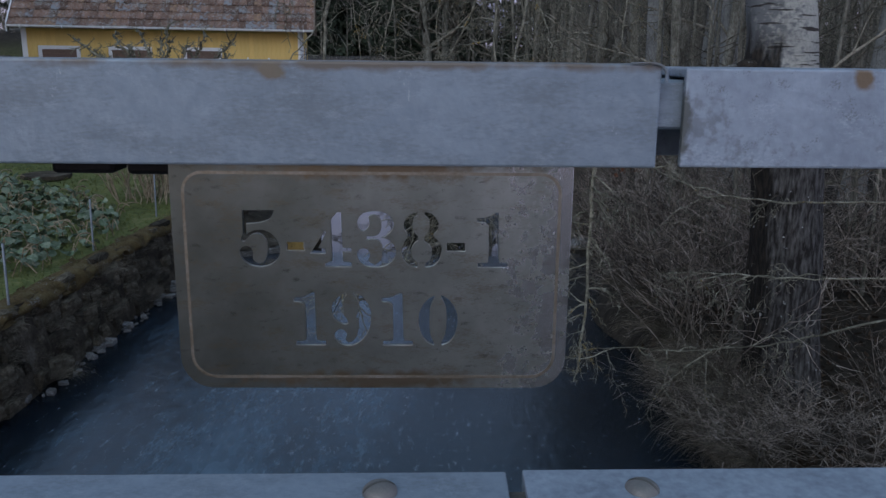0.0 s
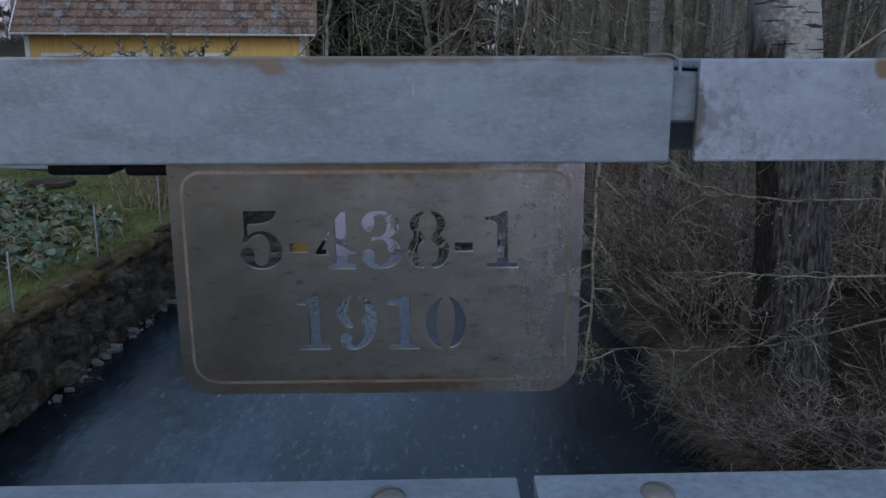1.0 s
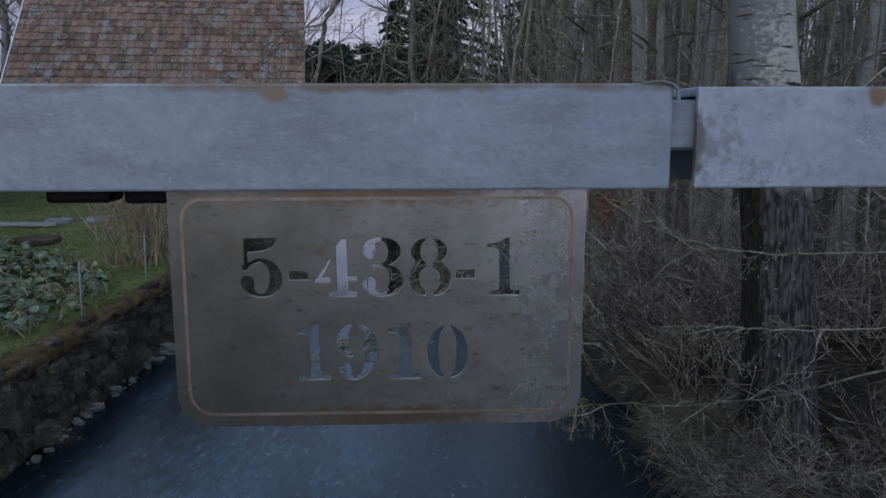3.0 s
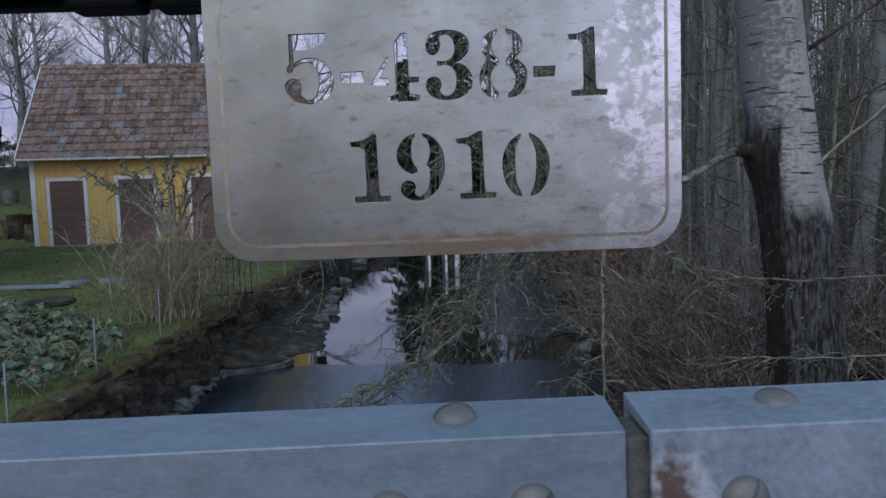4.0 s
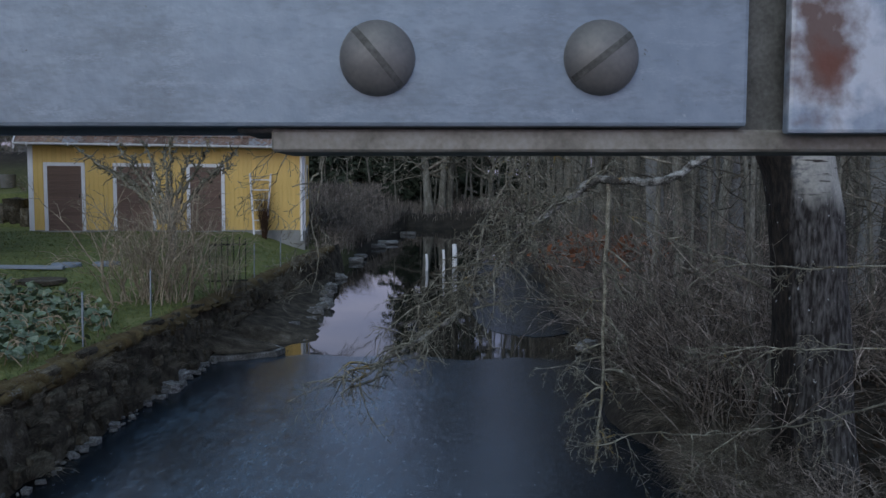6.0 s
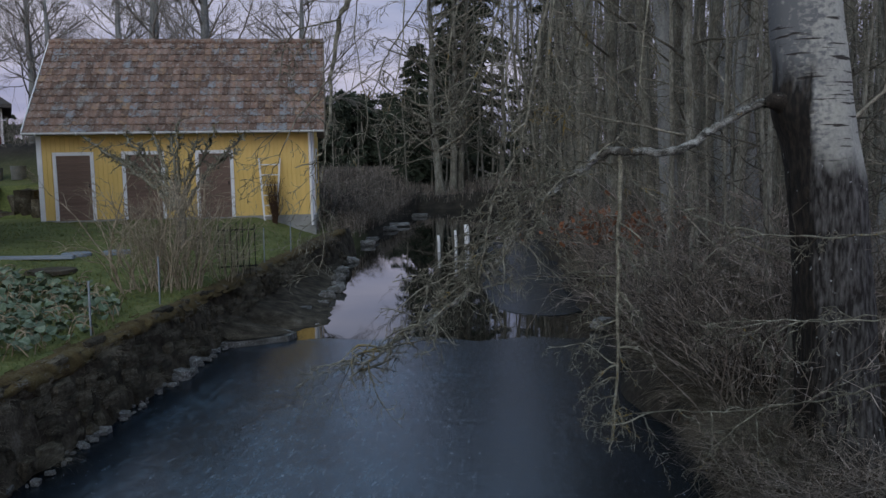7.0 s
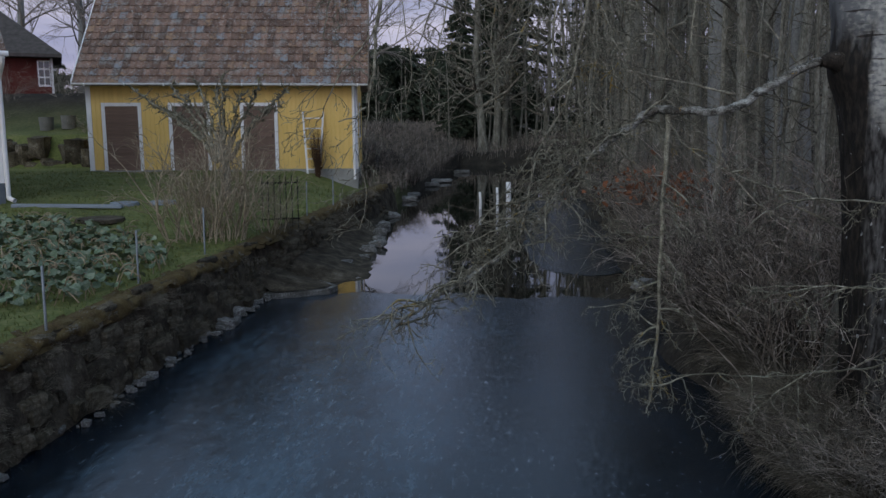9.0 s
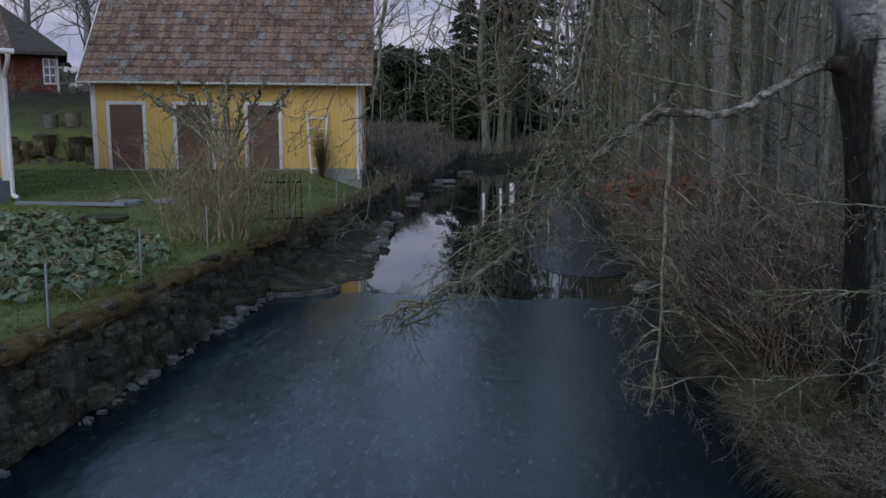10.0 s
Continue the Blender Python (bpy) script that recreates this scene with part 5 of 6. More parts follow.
for line, r, n in (
    ([(0.54, 6.1, 4.5), (0.37, 6.1, 3.57), (0.29, 6.1, 3.15), (0.2, 6.1, 2.73), (0.02, 6.05, 2.39), (-0.06, 6.0, 2.1), (-0.14, 6.0, 1.6)], 0.014, 30),
    ([(0.62, 6.3, 4.6), (0.45, 6.3, 3.6), (0.42, 6.25, 3.0), (0.36, 6.2, 2.5), (0.3, 6.2, 2.0)], 0.011, 24),
    ([(0.93, 6.0, 2.63), (0.93, 6.0, 2.13), (0.92, 6.0, 1.62), (0.92, 6.0, 1.05), (0.88, 6.0, 0.45)], 0.02, 30),
    ([(0.95, 6.5, 4.9), (0.8, 6.5, 4.0), (0.62, 6.45, 3.3), (0.55, 6.4, 2.75)], 0.012, 18),
    ([(0.3, 6.6, 4.9), (0.12, 6.6, 4.1), (-0.05, 6.55, 3.5), (-0.3, 6.5, 3.0), (-0.62, 6.5, 2.75)], 0.012, 20),
    ([(1.5, 6.6, 4.9), (1.32, 6.6, 4.2), (1.2, 6.55, 3.6), (1.16, 6.5, 3.1)], 0.01, 14),
    ([(0.1, 6.2, 4.8), (0.16, 6.2, 3.9), (0.1, 6.2, 3.2), (0.16, 6.15, 2.7), (0.06, 6.1, 2.3)], 0.011, 20),
    ([(-0.2, 7.2, 5.0), (-0.5, 7.2, 4.2), (-0.9, 7.1, 3.6), (-1.05, 7.1, 3.2)], 0.01, 14),
    ([(2.9, 5.0, 2.13), (2.41, 5.0, 2.11), (2.05, 5.2, 2.08), (1.79, 5.4, 2.09), (1.47, 5.6, 2.17), (1.12, 5.8, 2.35), (0.91, 6.0, 2.61)], 0.008, 7),
    ([(2.9, 5.0, 1.6), (2.43, 5.0, 1.57), (2.06, 5.2, 1.53), (1.73, 5.4, 1.5), (1.48, 5.6, 1.43)], 0.006, 8),
    ([(2.9, 5.0, 1.3), (2.44, 5.0, 1.17), (2.22, 5.2, 1.02), (1.97, 5.4, 0.91), (1.61, 5.6, 0.8), (1.13, 5.8, 0.74), (0.87, 6.0, 0.63)], 0.009, 15),
):
    pts = spline(np.array(line) + AT_B, 5)
    pts += brng.normal(0, 0.006, pts.shape)
    twigs.add(pts, np.linspace(r, r * 0.45, len(pts)), 5)
    for f in np.linspace(0.25, 1.0, n):
        i = int(f * (len(pts) - 1))
        a = brng.uniform(0, 2 * math.pi)
        grow(twigs, pts[i], (math.cos(a), math.sin(a), 0.0), brng.uniform(0.15, 0.65), max(0.0045, r * 0.3), 0, brng, hanging, 0.0021, 0.8)
tagged(hang(new("twig_spray", twigs.mesh("twig_spray", LICHEN_TWIG)), birch), "drooping lichen-covered twigs")
crown = Tubes()
for j in range(14):
    a, zz = brng.uniform(0, 2 * math.pi), 4.5 + 0.45 * j
    grow(crown, (-0.4, 0.05, zz), (math.cos(a), math.sin(a), 0.5), brng.uniform(2.0, 3.2), 0.05, 0, brng, [(6, 5, 7, 0.5, 0.7, 0.12, 0.0), (4, 3, 5, 0.5, 0.7, 0.18, -0.1), (3, 3, 0, 0, 0, 0.2, -0.12)])
hang(new("crown", crown.mesh("crown", TWIG)), birch)

over = Tubes()
upper = spline(np.array([(2.1, 6.0, 5.2), (1.2, 6.5, 5.9), (0.0, 6.9, 5.7), (-0.8, 7.0, 4.9), (-1.11, 7.0, 4.22), (-1.31, 7.0, 3.85), (-1.38, 7.0, 3.42), (-1.44, 7.0, 2.93), (-1.57, 7.0, 2.64), (-1.75, 7.0, 2.59)]) + AT_B, 6)
over.add(upper + brng.normal(0, 0.008, upper.shape), np.interp(np.linspace(0, 1, len(upper)), (0, 0.45, 0.6, 1), (0.07, 0.03, 0.02, 0.004)), 7)
for line, r in (
    ([(-1.31, 7.0, 3.85), (-1.46, 7.0, 3.83), (-1.71, 7.0, 3.76), (-1.81, 7.0, 3.6), (-1.86, 7.0, 3.3)], 0.009),
    ([(-1.38, 7.0, 3.42), (-1.53, 7.0, 3.22), (-1.74, 7.0, 2.98), (-1.9, 7.0, 2.64), (-2.06, 7.0, 2.39)], 0.008),
    ([(-1.46, 7.0, 2.9), (-1.49, 7.0, 2.58), (-1.56, 7.0, 2.29), (-1.51, 7.0, 1.94), (-1.58, 7.0, 1.63)], 0.006),
    ([(-1.11, 7.0, 4.22), (-1.2, 7.1, 3.7), (-1.1, 7.1, 3.1), (-1.16, 7.1, 2.75)], 0.006),
    ([(-0.8, 7.0, 4.9), (-0.75, 7.1, 4.0), (-0.85, 7.1, 3.3), (-1.0, 7.1, 2.9)], 0.008),
    ([(-0.3, 6.9, 5.4), (-0.25, 7.1, 4.3), (-0.4, 7.1, 3.4), (-0.35, 7.1, 2.8)], 0.009),
):
    pts = spline(np.array(line) + AT_B, 5)
    over.add(pts + brng.normal(0, 0.006, pts.shape), np.linspace(r, r * 0.5, len(pts)), 5)
    for f in np.linspace(0.2, 1.0, 12):
        a = brng.uniform(0, 2 * math.pi)
        grow(over, pts[int(f * (len(pts) - 1))], (math.cos(a), 0.6 * math.sin(a), 0.0), brng.uniform(0.15, 0.45), r * 0.35, 0, brng, [(6, 3, 4, 0.5, 0.7, 0.2, -0.2), (5, 3, 2, 0.5, 0.7, 0.25, -0.16), (3, 3, 0, 0, 0, 0.3, -0.1)], 0.0028, 0.7)
tagged(hang(new("upper_limb", over.mesh("upper_limb", LICHEN_TWIG)), birch), "high limb with yellow-lichened hanging shoots")

# ---- the wood on the far side ----
GREY_KINDS = [forest_tree(100 + i, 12 + 1.1 * i, 0.058 + 0.01 * i, BARK, 0.1, 18, 1.6) for i in range(6)]
THIN_KINDS = [forest_tree(160 + i, 12 + 1.5 * i, 0.06 + 0.012 * i, BARK, 0.1, 12, 1.8) for i in range(4)]
PALE_KINDS = [forest_tree(140 + i, 15 + i, 0.15 + 0.015 * i, PALE_BARK, 0.3, 24, 2.0) for i in range(2)]
LIMBY_KINDS = [forest_tree(190 + i, 13 + i, 0.2, BARK, 0.14, 34, 3.4, 0.4, 0.06) for i in range(3)]
frng = random.Random(8)
for kind, x, y, size, lbl in (
    (PALE_KINDS[0], 3.25, 14.0, 1.1, "tall pale-barked aspen in the wood"), (PALE_KINDS[1], 4.65, 16.0, 1.05, "tall pale-barked aspen in the wood"),
    (PALE_KINDS[0], 4.0, 12.0, 1.05, "lichen-speckled grey trunk in the wood"), (PALE_KINDS[1], 6.3, 13.2, 1.0, "tall pale-barked aspen in the wood"),
    (GREY_KINDS[3], 2.43, 6.75, 1.0, "slim grey alder close behind the birch"), (GREY_KINDS[4], 3.05, 20.0, 1.1, "slim leafless grey tree in the wood"),
    (LIMBY_KINDS[0], -2.85, 51.8, 1.4, "grey many-limbed leafless tree on the far bank"), (LIMBY_KINDS[1], -2.3, 52.4, 1.3, "grey many-limbed leafless tree on the far bank"),
    (LIMBY_KINDS[2], -1.6, 53.0, 1.2, "grey many-limbed leafless tree on the far bank"), (LIMBY_KINDS[0], 0.9, 54.0, 1.0, "grey many-limbed leafless tree on the far bank"),
):
    plant_tree(kind, (x, y, gh(x, y)), frng.uniform(0, 360), size, lbl, "forest trees")
for i in range(16):
    x, y = -5.2 + 0.5 * i + frng.uniform(-0.2, 0.2), 53.5 + 1.7 * ((i * 5) % 6)
    plant_tree(GREY_KINDS[i % 6], (x, y, gh(x, y)), 50 * i, frng.uniform(0.7, 1.05), "slim leafless grey tree on the far bank", "forest trees")
for i in range(14):
    x, y = 2.7 + 1.9 * ((i * 7) % 5) / 5, 10.5 + 1.35 * i
    plant_tree(GREY_KINDS[i % 6], (x, y, gh(x, y)), 77 * i, 1.3, "tall leafless grey tree leaning out over the bank", "forest trees")
spots_taken = [(2.57, 5.9), (3.25, 14), (4.65, 16), (4, 12), (2.43, 6.75), (3.05, 20)]
count = 0
while count < 102:
    y = 6.0 + 50 * frng.random() ** 0.9
    x = 2.6 + (2.5 + 0.55 * y) * frng.random() ** 1.15
    if x < 3.6 and y < 11:
        continue
    if any((x - a) ** 2 + (y - b) ** 2 < (0.55 + 0.012 * y) ** 2 for a, b in spots_taken):
        continue
    spots_taken.append((x, y))
    kind = frng.choice(THIN_KINDS if y > 26 else GREY_KINDS) if frng.random() < 0.93 else frng.choice(PALE_KINDS)
    plant_tree(kind, (x, y, gh(x, y)), frng.uniform(0, 360), frng.uniform(0.75, 1.2), "slim leafless grey tree in the wood", "forest trees")
    count += 1


SAPLINGS = [forest_tree(180 + i, 6.0 + i, 0.022 + 0.005 * i, BARK, 0.08, 13, 1.15) for i in range(4)]
for _ in range(132):
    y = 7.5 + 30 * frng.random() ** 1.4
    x = 2.7 + (2.0 + 0.5 * y) * frng.random()
    plant_tree(frng.choice(SAPLINGS), (x, y, gh(x, y)), frng.uniform(0, 360), frng.uniform(0.8, 1.3), "thin leafless grey sapling in the wood", "saplings")


def spruce(seed, height, width, dense=56, clumps=28):
    """A dark spruce: trunk and drooping boughs set with needle sprays."""
    rng = np.random.default_rng(seed)
    trunk, boughs = Tubes(), Tubes()
    trunk.add([(0, 0, -0.3), (0, 0, height)], (width * 0.055, 0.01), 7)
    for j in range(dense):
        f = (j + rng.random()) / dense
        z0, reach = height * (0.06 + 0.94 * f), width * 0.5 * (1 - f) ** 0.6 * rng.uniform(0.35, 1.25) + 0.15
        for b in range(4):
            a = rng.uniform(0, 2 * math.pi)
            out = np.array((math.cos(a), math.sin(a), 0))
            side = np.array((-math.sin(a), math.cos(a), 0))
            tip = out * reach + np.array((0, 0, z0 - 0.3 * reach))
            root = np.array((0, 0, z0))
            for c in range(clumps // 2):
                g = (c + rng.random()) / (clumps // 2)
                p = root + (tip - root) * g
                w = (0.3 * reach * (1.1 - g) + 0.08) * rng.uniform(0.3, 1.4)
                q = p + out * rng.uniform(0.1, 0.3) + side * w * rng.choice((-1, 1)) + np.array((0, 0, -rng.uniform(0.05, 0.28)))
                n = np.array((0, 0, rng.uniform(0.04, 0.1)))
                boughs.leaf([p - n, p + n, q + n * 0.3, q - n * 2.2])
    return trunk.mesh("trunk", BARK), boughs.mesh("foliage", NEEDLES, False)


SPRUCES = [spruce(300 + i, 13 + 2 * i, 4.2 + 0.5 * i) for i in range(3)]
for i, (x, y, s) in enumerate(((-4.9, 59, 0.8), (-1.5, 64, 1.4), (5.4, 62, 1.0), (-3.2, 66, 0.95))):
    t = thing("spruce", (x, y, gh(x, y)), "dark green spruce at the end of the canal", "tree", "spruces", turn=40 * i)
    t.scale = (s * 1.5, s * 1.5, s)
    hang(new("trunk", SPRUCES[i % 3][0]), t)
    hang(new("foliage", SPRUCES[i % 3][1]), t)

# the distant wood: one mass of stems and low conifers
far_rng = np.random.default_rng(77)
mass, green = Tubes(), Tubes()
for k in range(680):
    far_off = k < 230
    x, y = (far_rng.uniform(-150, 150), far_rng.uniform(150, 270)) if far_off else (2.0 + 44 * far_rng.random(), far_rng.uniform(36, 78))
    h = far_rng.uniform(9, 16) if far_off else far_rng.uniform(11, 21)
    thin = 2.2 if far_off else 1.0
    z0 = gh(x, y)
    lean = far_rng.normal(0, 0.05)
    mid = [(x + lean * h * f + far_rng.normal(0, 0.12), y, z0 + h * f) for f in (0.25, 0.5, 0.75, 1.0)]
    mass.add([(x, y, z0 - 0.2)] + mid, np.array((0.085, 0.075, 0.06, 0.04, 0.012)) * thin * far_rng.uniform(0.5, 1.25), 4)
    for _ in range(16 if far_off else 30):
        f, a = far_rng.uniform(0.12, 0.97), far_rng.uniform(0, 6.28)
        e = far_rng.uniform(0.7, 2.6) * (1.25 - 0.7 * f) * thin
        bx, zz = x + lean * h * f, z0 + h * f
        kink = far_rng.normal(0, 0.18 * e, 3)
        mass.add([(bx, y, zz), (bx + e * 0.5 * math.cos(a) + kink[0], y + e * 0.5 * math.sin(a), zz + 0.3 * e + kink[1]), (bx + e * math.cos(a), y + e * math.sin(a), zz + (0.75 + kink[2]) * e)], np.array((0.028, 0.019, 0.008)) * thin, 3)
for k in range(250):
    x, y = (far_rng.uniform(-48, -10), far_rng.uniform(185, 235)) if k < 110 else (far_rng.uniform(-170, 170), far_rng.uniform(190, 290))
    h = far_rng.uniform(12.5, 18.5) if x < -4 else far_rng.uniform(14, 24)
    z0 = gh(x, y)
    mass.add([(x, y, z0 - 0.2), (x + far_rng.normal(0, 0.3), y, z0 + h * 0.95)], (0.28, 0.06), 4)
    for _ in range(19):
        f = far_rng.uniform(0.04, 0.98)
        c = np.array((x + far_rng.normal(0, 1.7) * (1.15 - f), y + far_rng.normal(0, 1.5), z0 + h * f))
        size = far_rng.uniform(0.8, 1.9) * (1.3 - 0.7 * f)
        for _ in range(24):
            q = c + far_rng.normal(0, 0.55, 3) * size * np.array((1.2, 1.2, 0.7))
            u, v = far_rng.normal(0, 0.42, 3), far_rng.normal(0, 0.28, 3)
            green.leaf([q - u, q + v, q + u, q - v])
for k in range(150):
    c = np.array((far_rng.uniform(-190, 190), far_rng.uniform(240, 300), 2.0))
    for _ in range(40):
        q = c + far_rng.normal(0, 1.0, 3) * np.array((3.2, 2.0, 1.6))
        u, v = far_rng.normal(0, 0.8, 3), far_rng.normal(0, 0.6, 3)
        green.leaf([q - u, q + v, q + u, q - v])
weeds = Tubes()
for k in range(9000):
    y = 36 + 50 * far_rng.random() ** 1.3
    x = -4.5 - 0.12 * y + (6.5 + 0.16 * y) * far_rng.random()
    z0 = gh(x, y)
    if z0 < 0.3:
        continue
    e, a, h = far_rng.uniform(0.1, 0.5), far_rng.uniform(0, 6.28), far_rng.uniform(0.25, 0.95)
    weeds.add([(x, y, z0 - 0.05), (x + 0.3 * e * math.cos(a), y, z0 + 0.7 * h), (x + e * math.cos(a), y, z0 + h * far_rng.uniform(0.6, 1.1))], (0.012, 0.01, 0.006), 3)
for k in range(5200):
    y = 24 + 22 * far_rng.random()
    x = -4.2 - 6.5 * far_rng.random() ** 1.6
    z0 = gh(x, y)
    if z0 < 0.2:
        continue
    e, a, h = far_rng.uniform(0.1, 0.5), far_rng.uniform(0, 6.28), far_rng.uniform(0.2, 0.7)
    weeds.add([(x, y, z0 - 0.05), (x + 0.3 * e * math.cos(a), y, z0 + 0.7 * h), (x + e * math.cos(a), y, z0 + h * far_rng.uniform(0.5, 1.1))], (0.009, 0.008, 0.005), 3)
tagged(new("dry_weeds", weeds.mesh("dry_weeds", BROWN_TWIG)), "low brown dry weeds and briars on the far bank", "weeds", kind="stuff")
tagged(new("far_wood", mass.mesh("far_wood", FAR_TWIG)), "bare distant wood behind the canal", "trees", kind="stuff")
tagged(new("far_conifers", green.mesh("far_conifers", NEEDLES, False)), "dark distant conifers behind the canal", "trees", kind="stuff")

# bare garden trees behind the outbuilding
WIDE = []
for s in range(3):
    rng = np.random.default_rng(500 + s)
    tr, cr = Tubes(), Tubes()
    tr.add([(0, 0, -0.3), (0.05, 0, 1.5), (0.0, 0.1, 3.2), (0.1, 0, 5.5), (0.0, 0.0, 8.0)], (0.3, 0.24, 0.19, 0.12, 0.04), 8)
    for j in range(17):
        a, zz = rng.uniform(0, 6.28), 2.2 + 5.4 * j / 17
        grow(cr, (0, 0, zz), (math.cos(a), math.sin(a), 0.75), rng.uniform(2.6, 4.4) * (1.1 - 0.03 * j), 0.045, 0, rng, [(6, 4, 8, 0.5, 0.65, 0.13, 0.07), (5, 3, 6, 0.5, 0.65, 0.17, 0.05), (3, 3, 4, 0.55, 0.6, 0.2, 0.02), (2, 3, 0, 0, 0, 0.2, 0)])
    WIDE.append((tr.mesh("trunk", PALE_BARK), cr.mesh("crown", PALE_TWIG)))
for i, (x, y, s) in enumerate(((-11.6, 33.5, 1.35), (-15.0, 37, 1.3), (-8.4, 38, 1.2), (-21.5, 48, 1.3), (-26, 46, 1.25), (-23.6, 43.5, 1.1), (-31.5, 49, 1.3))):
    plant_tree(WIDE[i % 3], (x, y, gh(x, y) - 0.1), 70 * i, s, "wide-crowned leafless tree behind the outbuilding", "garden trees")

# ---- undergrowth ----
BRUSH = [[shrub(600 + 20 * i + k, 1, 1.45 + 0.2 * i, 1.1, BROWN_TWIG, "stem", 13, -0.07, 0.009, 3 if i < 2 else 2) for k in range(14)] for i in range(4)]


def thicket(name, kind, at, label, turn, size, group):
    """A leafless bush: many twiggy stems from one stock."""
    t = thing(name, at, label, "shrub", group, turn=turn)
    t.scale = size
    for me in kind:
        hang(new("stem", me), t)
    return t



urng = random.Random(14)
for i in range(74):
    if i >= 64:
        x, y = 2.15 + 0.75 * urng.random(), 6.9 + 0.42 * (i - 64)
    elif i < 34:
        y = 7.2 + 15 * (i / 34) + urng.uniform(-0.4, 0.4)
        x = urng.uniform(2.15, 4.8)
        if y < 8.2:
            x = urng.uniform(2.7, 4.8)
    elif i < 48:
        x, y = urng.uniform(2.2, 8), urng.uniform(18, 45)
    else:
        x, y = urng.uniform(-9, -4.4), urng.uniform(25.5, 45)
    s = urng.uniform(0.65, 1.15)
    low_one = 0.45 if 48 <= i < 64 else 0.9
    thicket("thicket", urng.choice(BRUSH), (x, y, gh(x, y)), "tangled brown leafless thicket on the bank", urng.uniform(0, 360), (s * 1.15, s * 1.15, s * low_one), "bank thickets")
for x, y, sc in ((2.3, 5.3, 0.42), (2.55, 4.9, 0.45), (2.75, 5.3, 0.5), (2.2, 4.8, 0.36), (2.9, 4.75, 0.5), (2.45, 5.1, 0.3), (3.1, 5.3, 0.5)):
    thicket("thicket", BRUSH[2], (x, y, gh(x, y) - 0.04), "low tangle of dead brown twigs under the birch", 130 * x, (sc * 1.6, sc * 1.6, sc * 0.7), "bank thickets")
TUFTS = [tuft(700 + i, 300, 0.72, DRY_GRASS, lean=(-0.3, -0.15)) for i in range(3)]
SMALL_TUFTS = [tuft(710 + i, 110, 0.6, DRY_GRASS, lean=(-0.3, -0.1)) for i in range(3)]
for x, y, s in ((2.15, 6.45, 0.8), (2.25, 6.1, 0.95), (2.22, 5.75, 0.95), (2.2, 6.85, 0.75), (2.1, 5.95, 0.9), (2.02, 5.6, 0.8), (2.08, 5.3, 0.75), (2.3, 5.5, 0.7), (2.0, 5.0, 0.75), (2.2, 4.9, 0.7), (2.05, 6.3, 0.8), (2.1, 7.4, 0.9), (2.2, 8.2, 0.9), (2.05, 9.2, 0.9), (2.2, 10.1, 1.0), (2.0, 12.5, 0.9), (2.4, 14, 1.0), (2.1, 16, 1.0), (2.3, 18, 1.0)):
    x -= 0.14
    lay("grass_tuft", frng.choice(TUFTS), (x, y, gh(x, y)), "drooping tussock of dry brown grass on the bank", "grass", frng.uniform(-25, 25), (s, s, s), "dry tussocks")
for x, y, z, s in ((-4.05, 7.85, 0.7, 0.62), (-3.82, 6.3, 0.12, 0.55), (-3.86, 9.6, 0.3, 0.4), (-3.95, 10.5, 0.35, 0.45), (-4.05, 12.6, 0.6, 0.7), (-3.9, 14.5, 0.5, 0.8), (-3.9, 16.5, 0.4, 0.8), (-3.85, 8.6, 0.25, 0.4)):
    lay("grass_tuft", frng.choice(SMALL_TUFTS), (x, y, z), "dry grass hanging from the stone wall", "grass", 160 + frng.uniform(-30, 30), (s, s, s), "wall tussocks")
SPRIGS = [tuft(720 + i, 40, 0.3, DRY_GRASS, lean=(0.35, 0.0)) for i in range(3)]
for i in range(84):
    y = 4.2 + 11 * frng.random() ** 1.2
    z = frng.uniform(0.08, 0.72)
    s = frng.uniform(0.25, 0.8)
    lay("grass_sprig", frng.choice(SPRIGS), (-3.92 - 0.28 * z - 0.015, y, z), "dry grass sprig growing from the wall's joints", "grass", frng.uniform(-30, 30), (s, s, s), "wall sprigs")
for i in range(14):
    y = 13.0 + 8 * i / 14 + frng.uniform(-0.2, 0.2)
    s = frng.uniform(0.45, 0.8)
    lay("grass_tuft", frng.choice(SMALL_TUFTS), (-4.1 + frng.uniform(-0.15, 0.1), y, frng.uniform(0.55, 0.82)), "dry grass hanging from the stone wall", "grass", 160 + frng.uniform(-40, 40), (s, s, s), "wall tussocks")
# leaf litter and grass, far too many to count
lit = Tubes()
lrng = np.random.default_rng(31)
for _ in range(16000):
    x, y = 1.75 + abs(lrng.normal(0, 2.2)), 4.5 + 22 * lrng.random() ** 1.5
    p = np.array((x, y, gh(x, y) + 0.02))
    u, v = lrng.normal(0, 0.018, 3), lrng.normal(0, 0.016, 3)
    lit.leaf([p - u, p + v, p + u, p - v])
tagged(new("leaf_litter", lit.mesh("leaf_litter", LITTER, False)), "brown fallen leaves on the wooded bank", "leaves", kind="stuff")
turf = Tubes()
for _ in range(26000):
    y = 4.5 + 18 * lrng.random() ** 1.3
    x = -4.2 - (1.5 + 0.5 * y) * lrng.random()
    h, w = lrng.uniform(0.02, 0.055), 0.004 + 0.0004 * y
    p, a = np.array((x, y, gh(x, y) - 0.004)), lrng.uniform(0, 6.28)
    s = np.array((math.cos(a), math.sin(a), 0)) * w
    t = p + np.array((lrng.normal(0, 0.02), lrng.normal(0, 0.02), h))
    turf.leaf([p - s, p + s, t + s * 0.2, t - s * 0.2])
tagged(new("lawn_grass", turf.mesh("lawn_grass", GRASS, False)), "short mossy winter grass of the lawn", "grass", kind="stuff")
orange = Tubes()
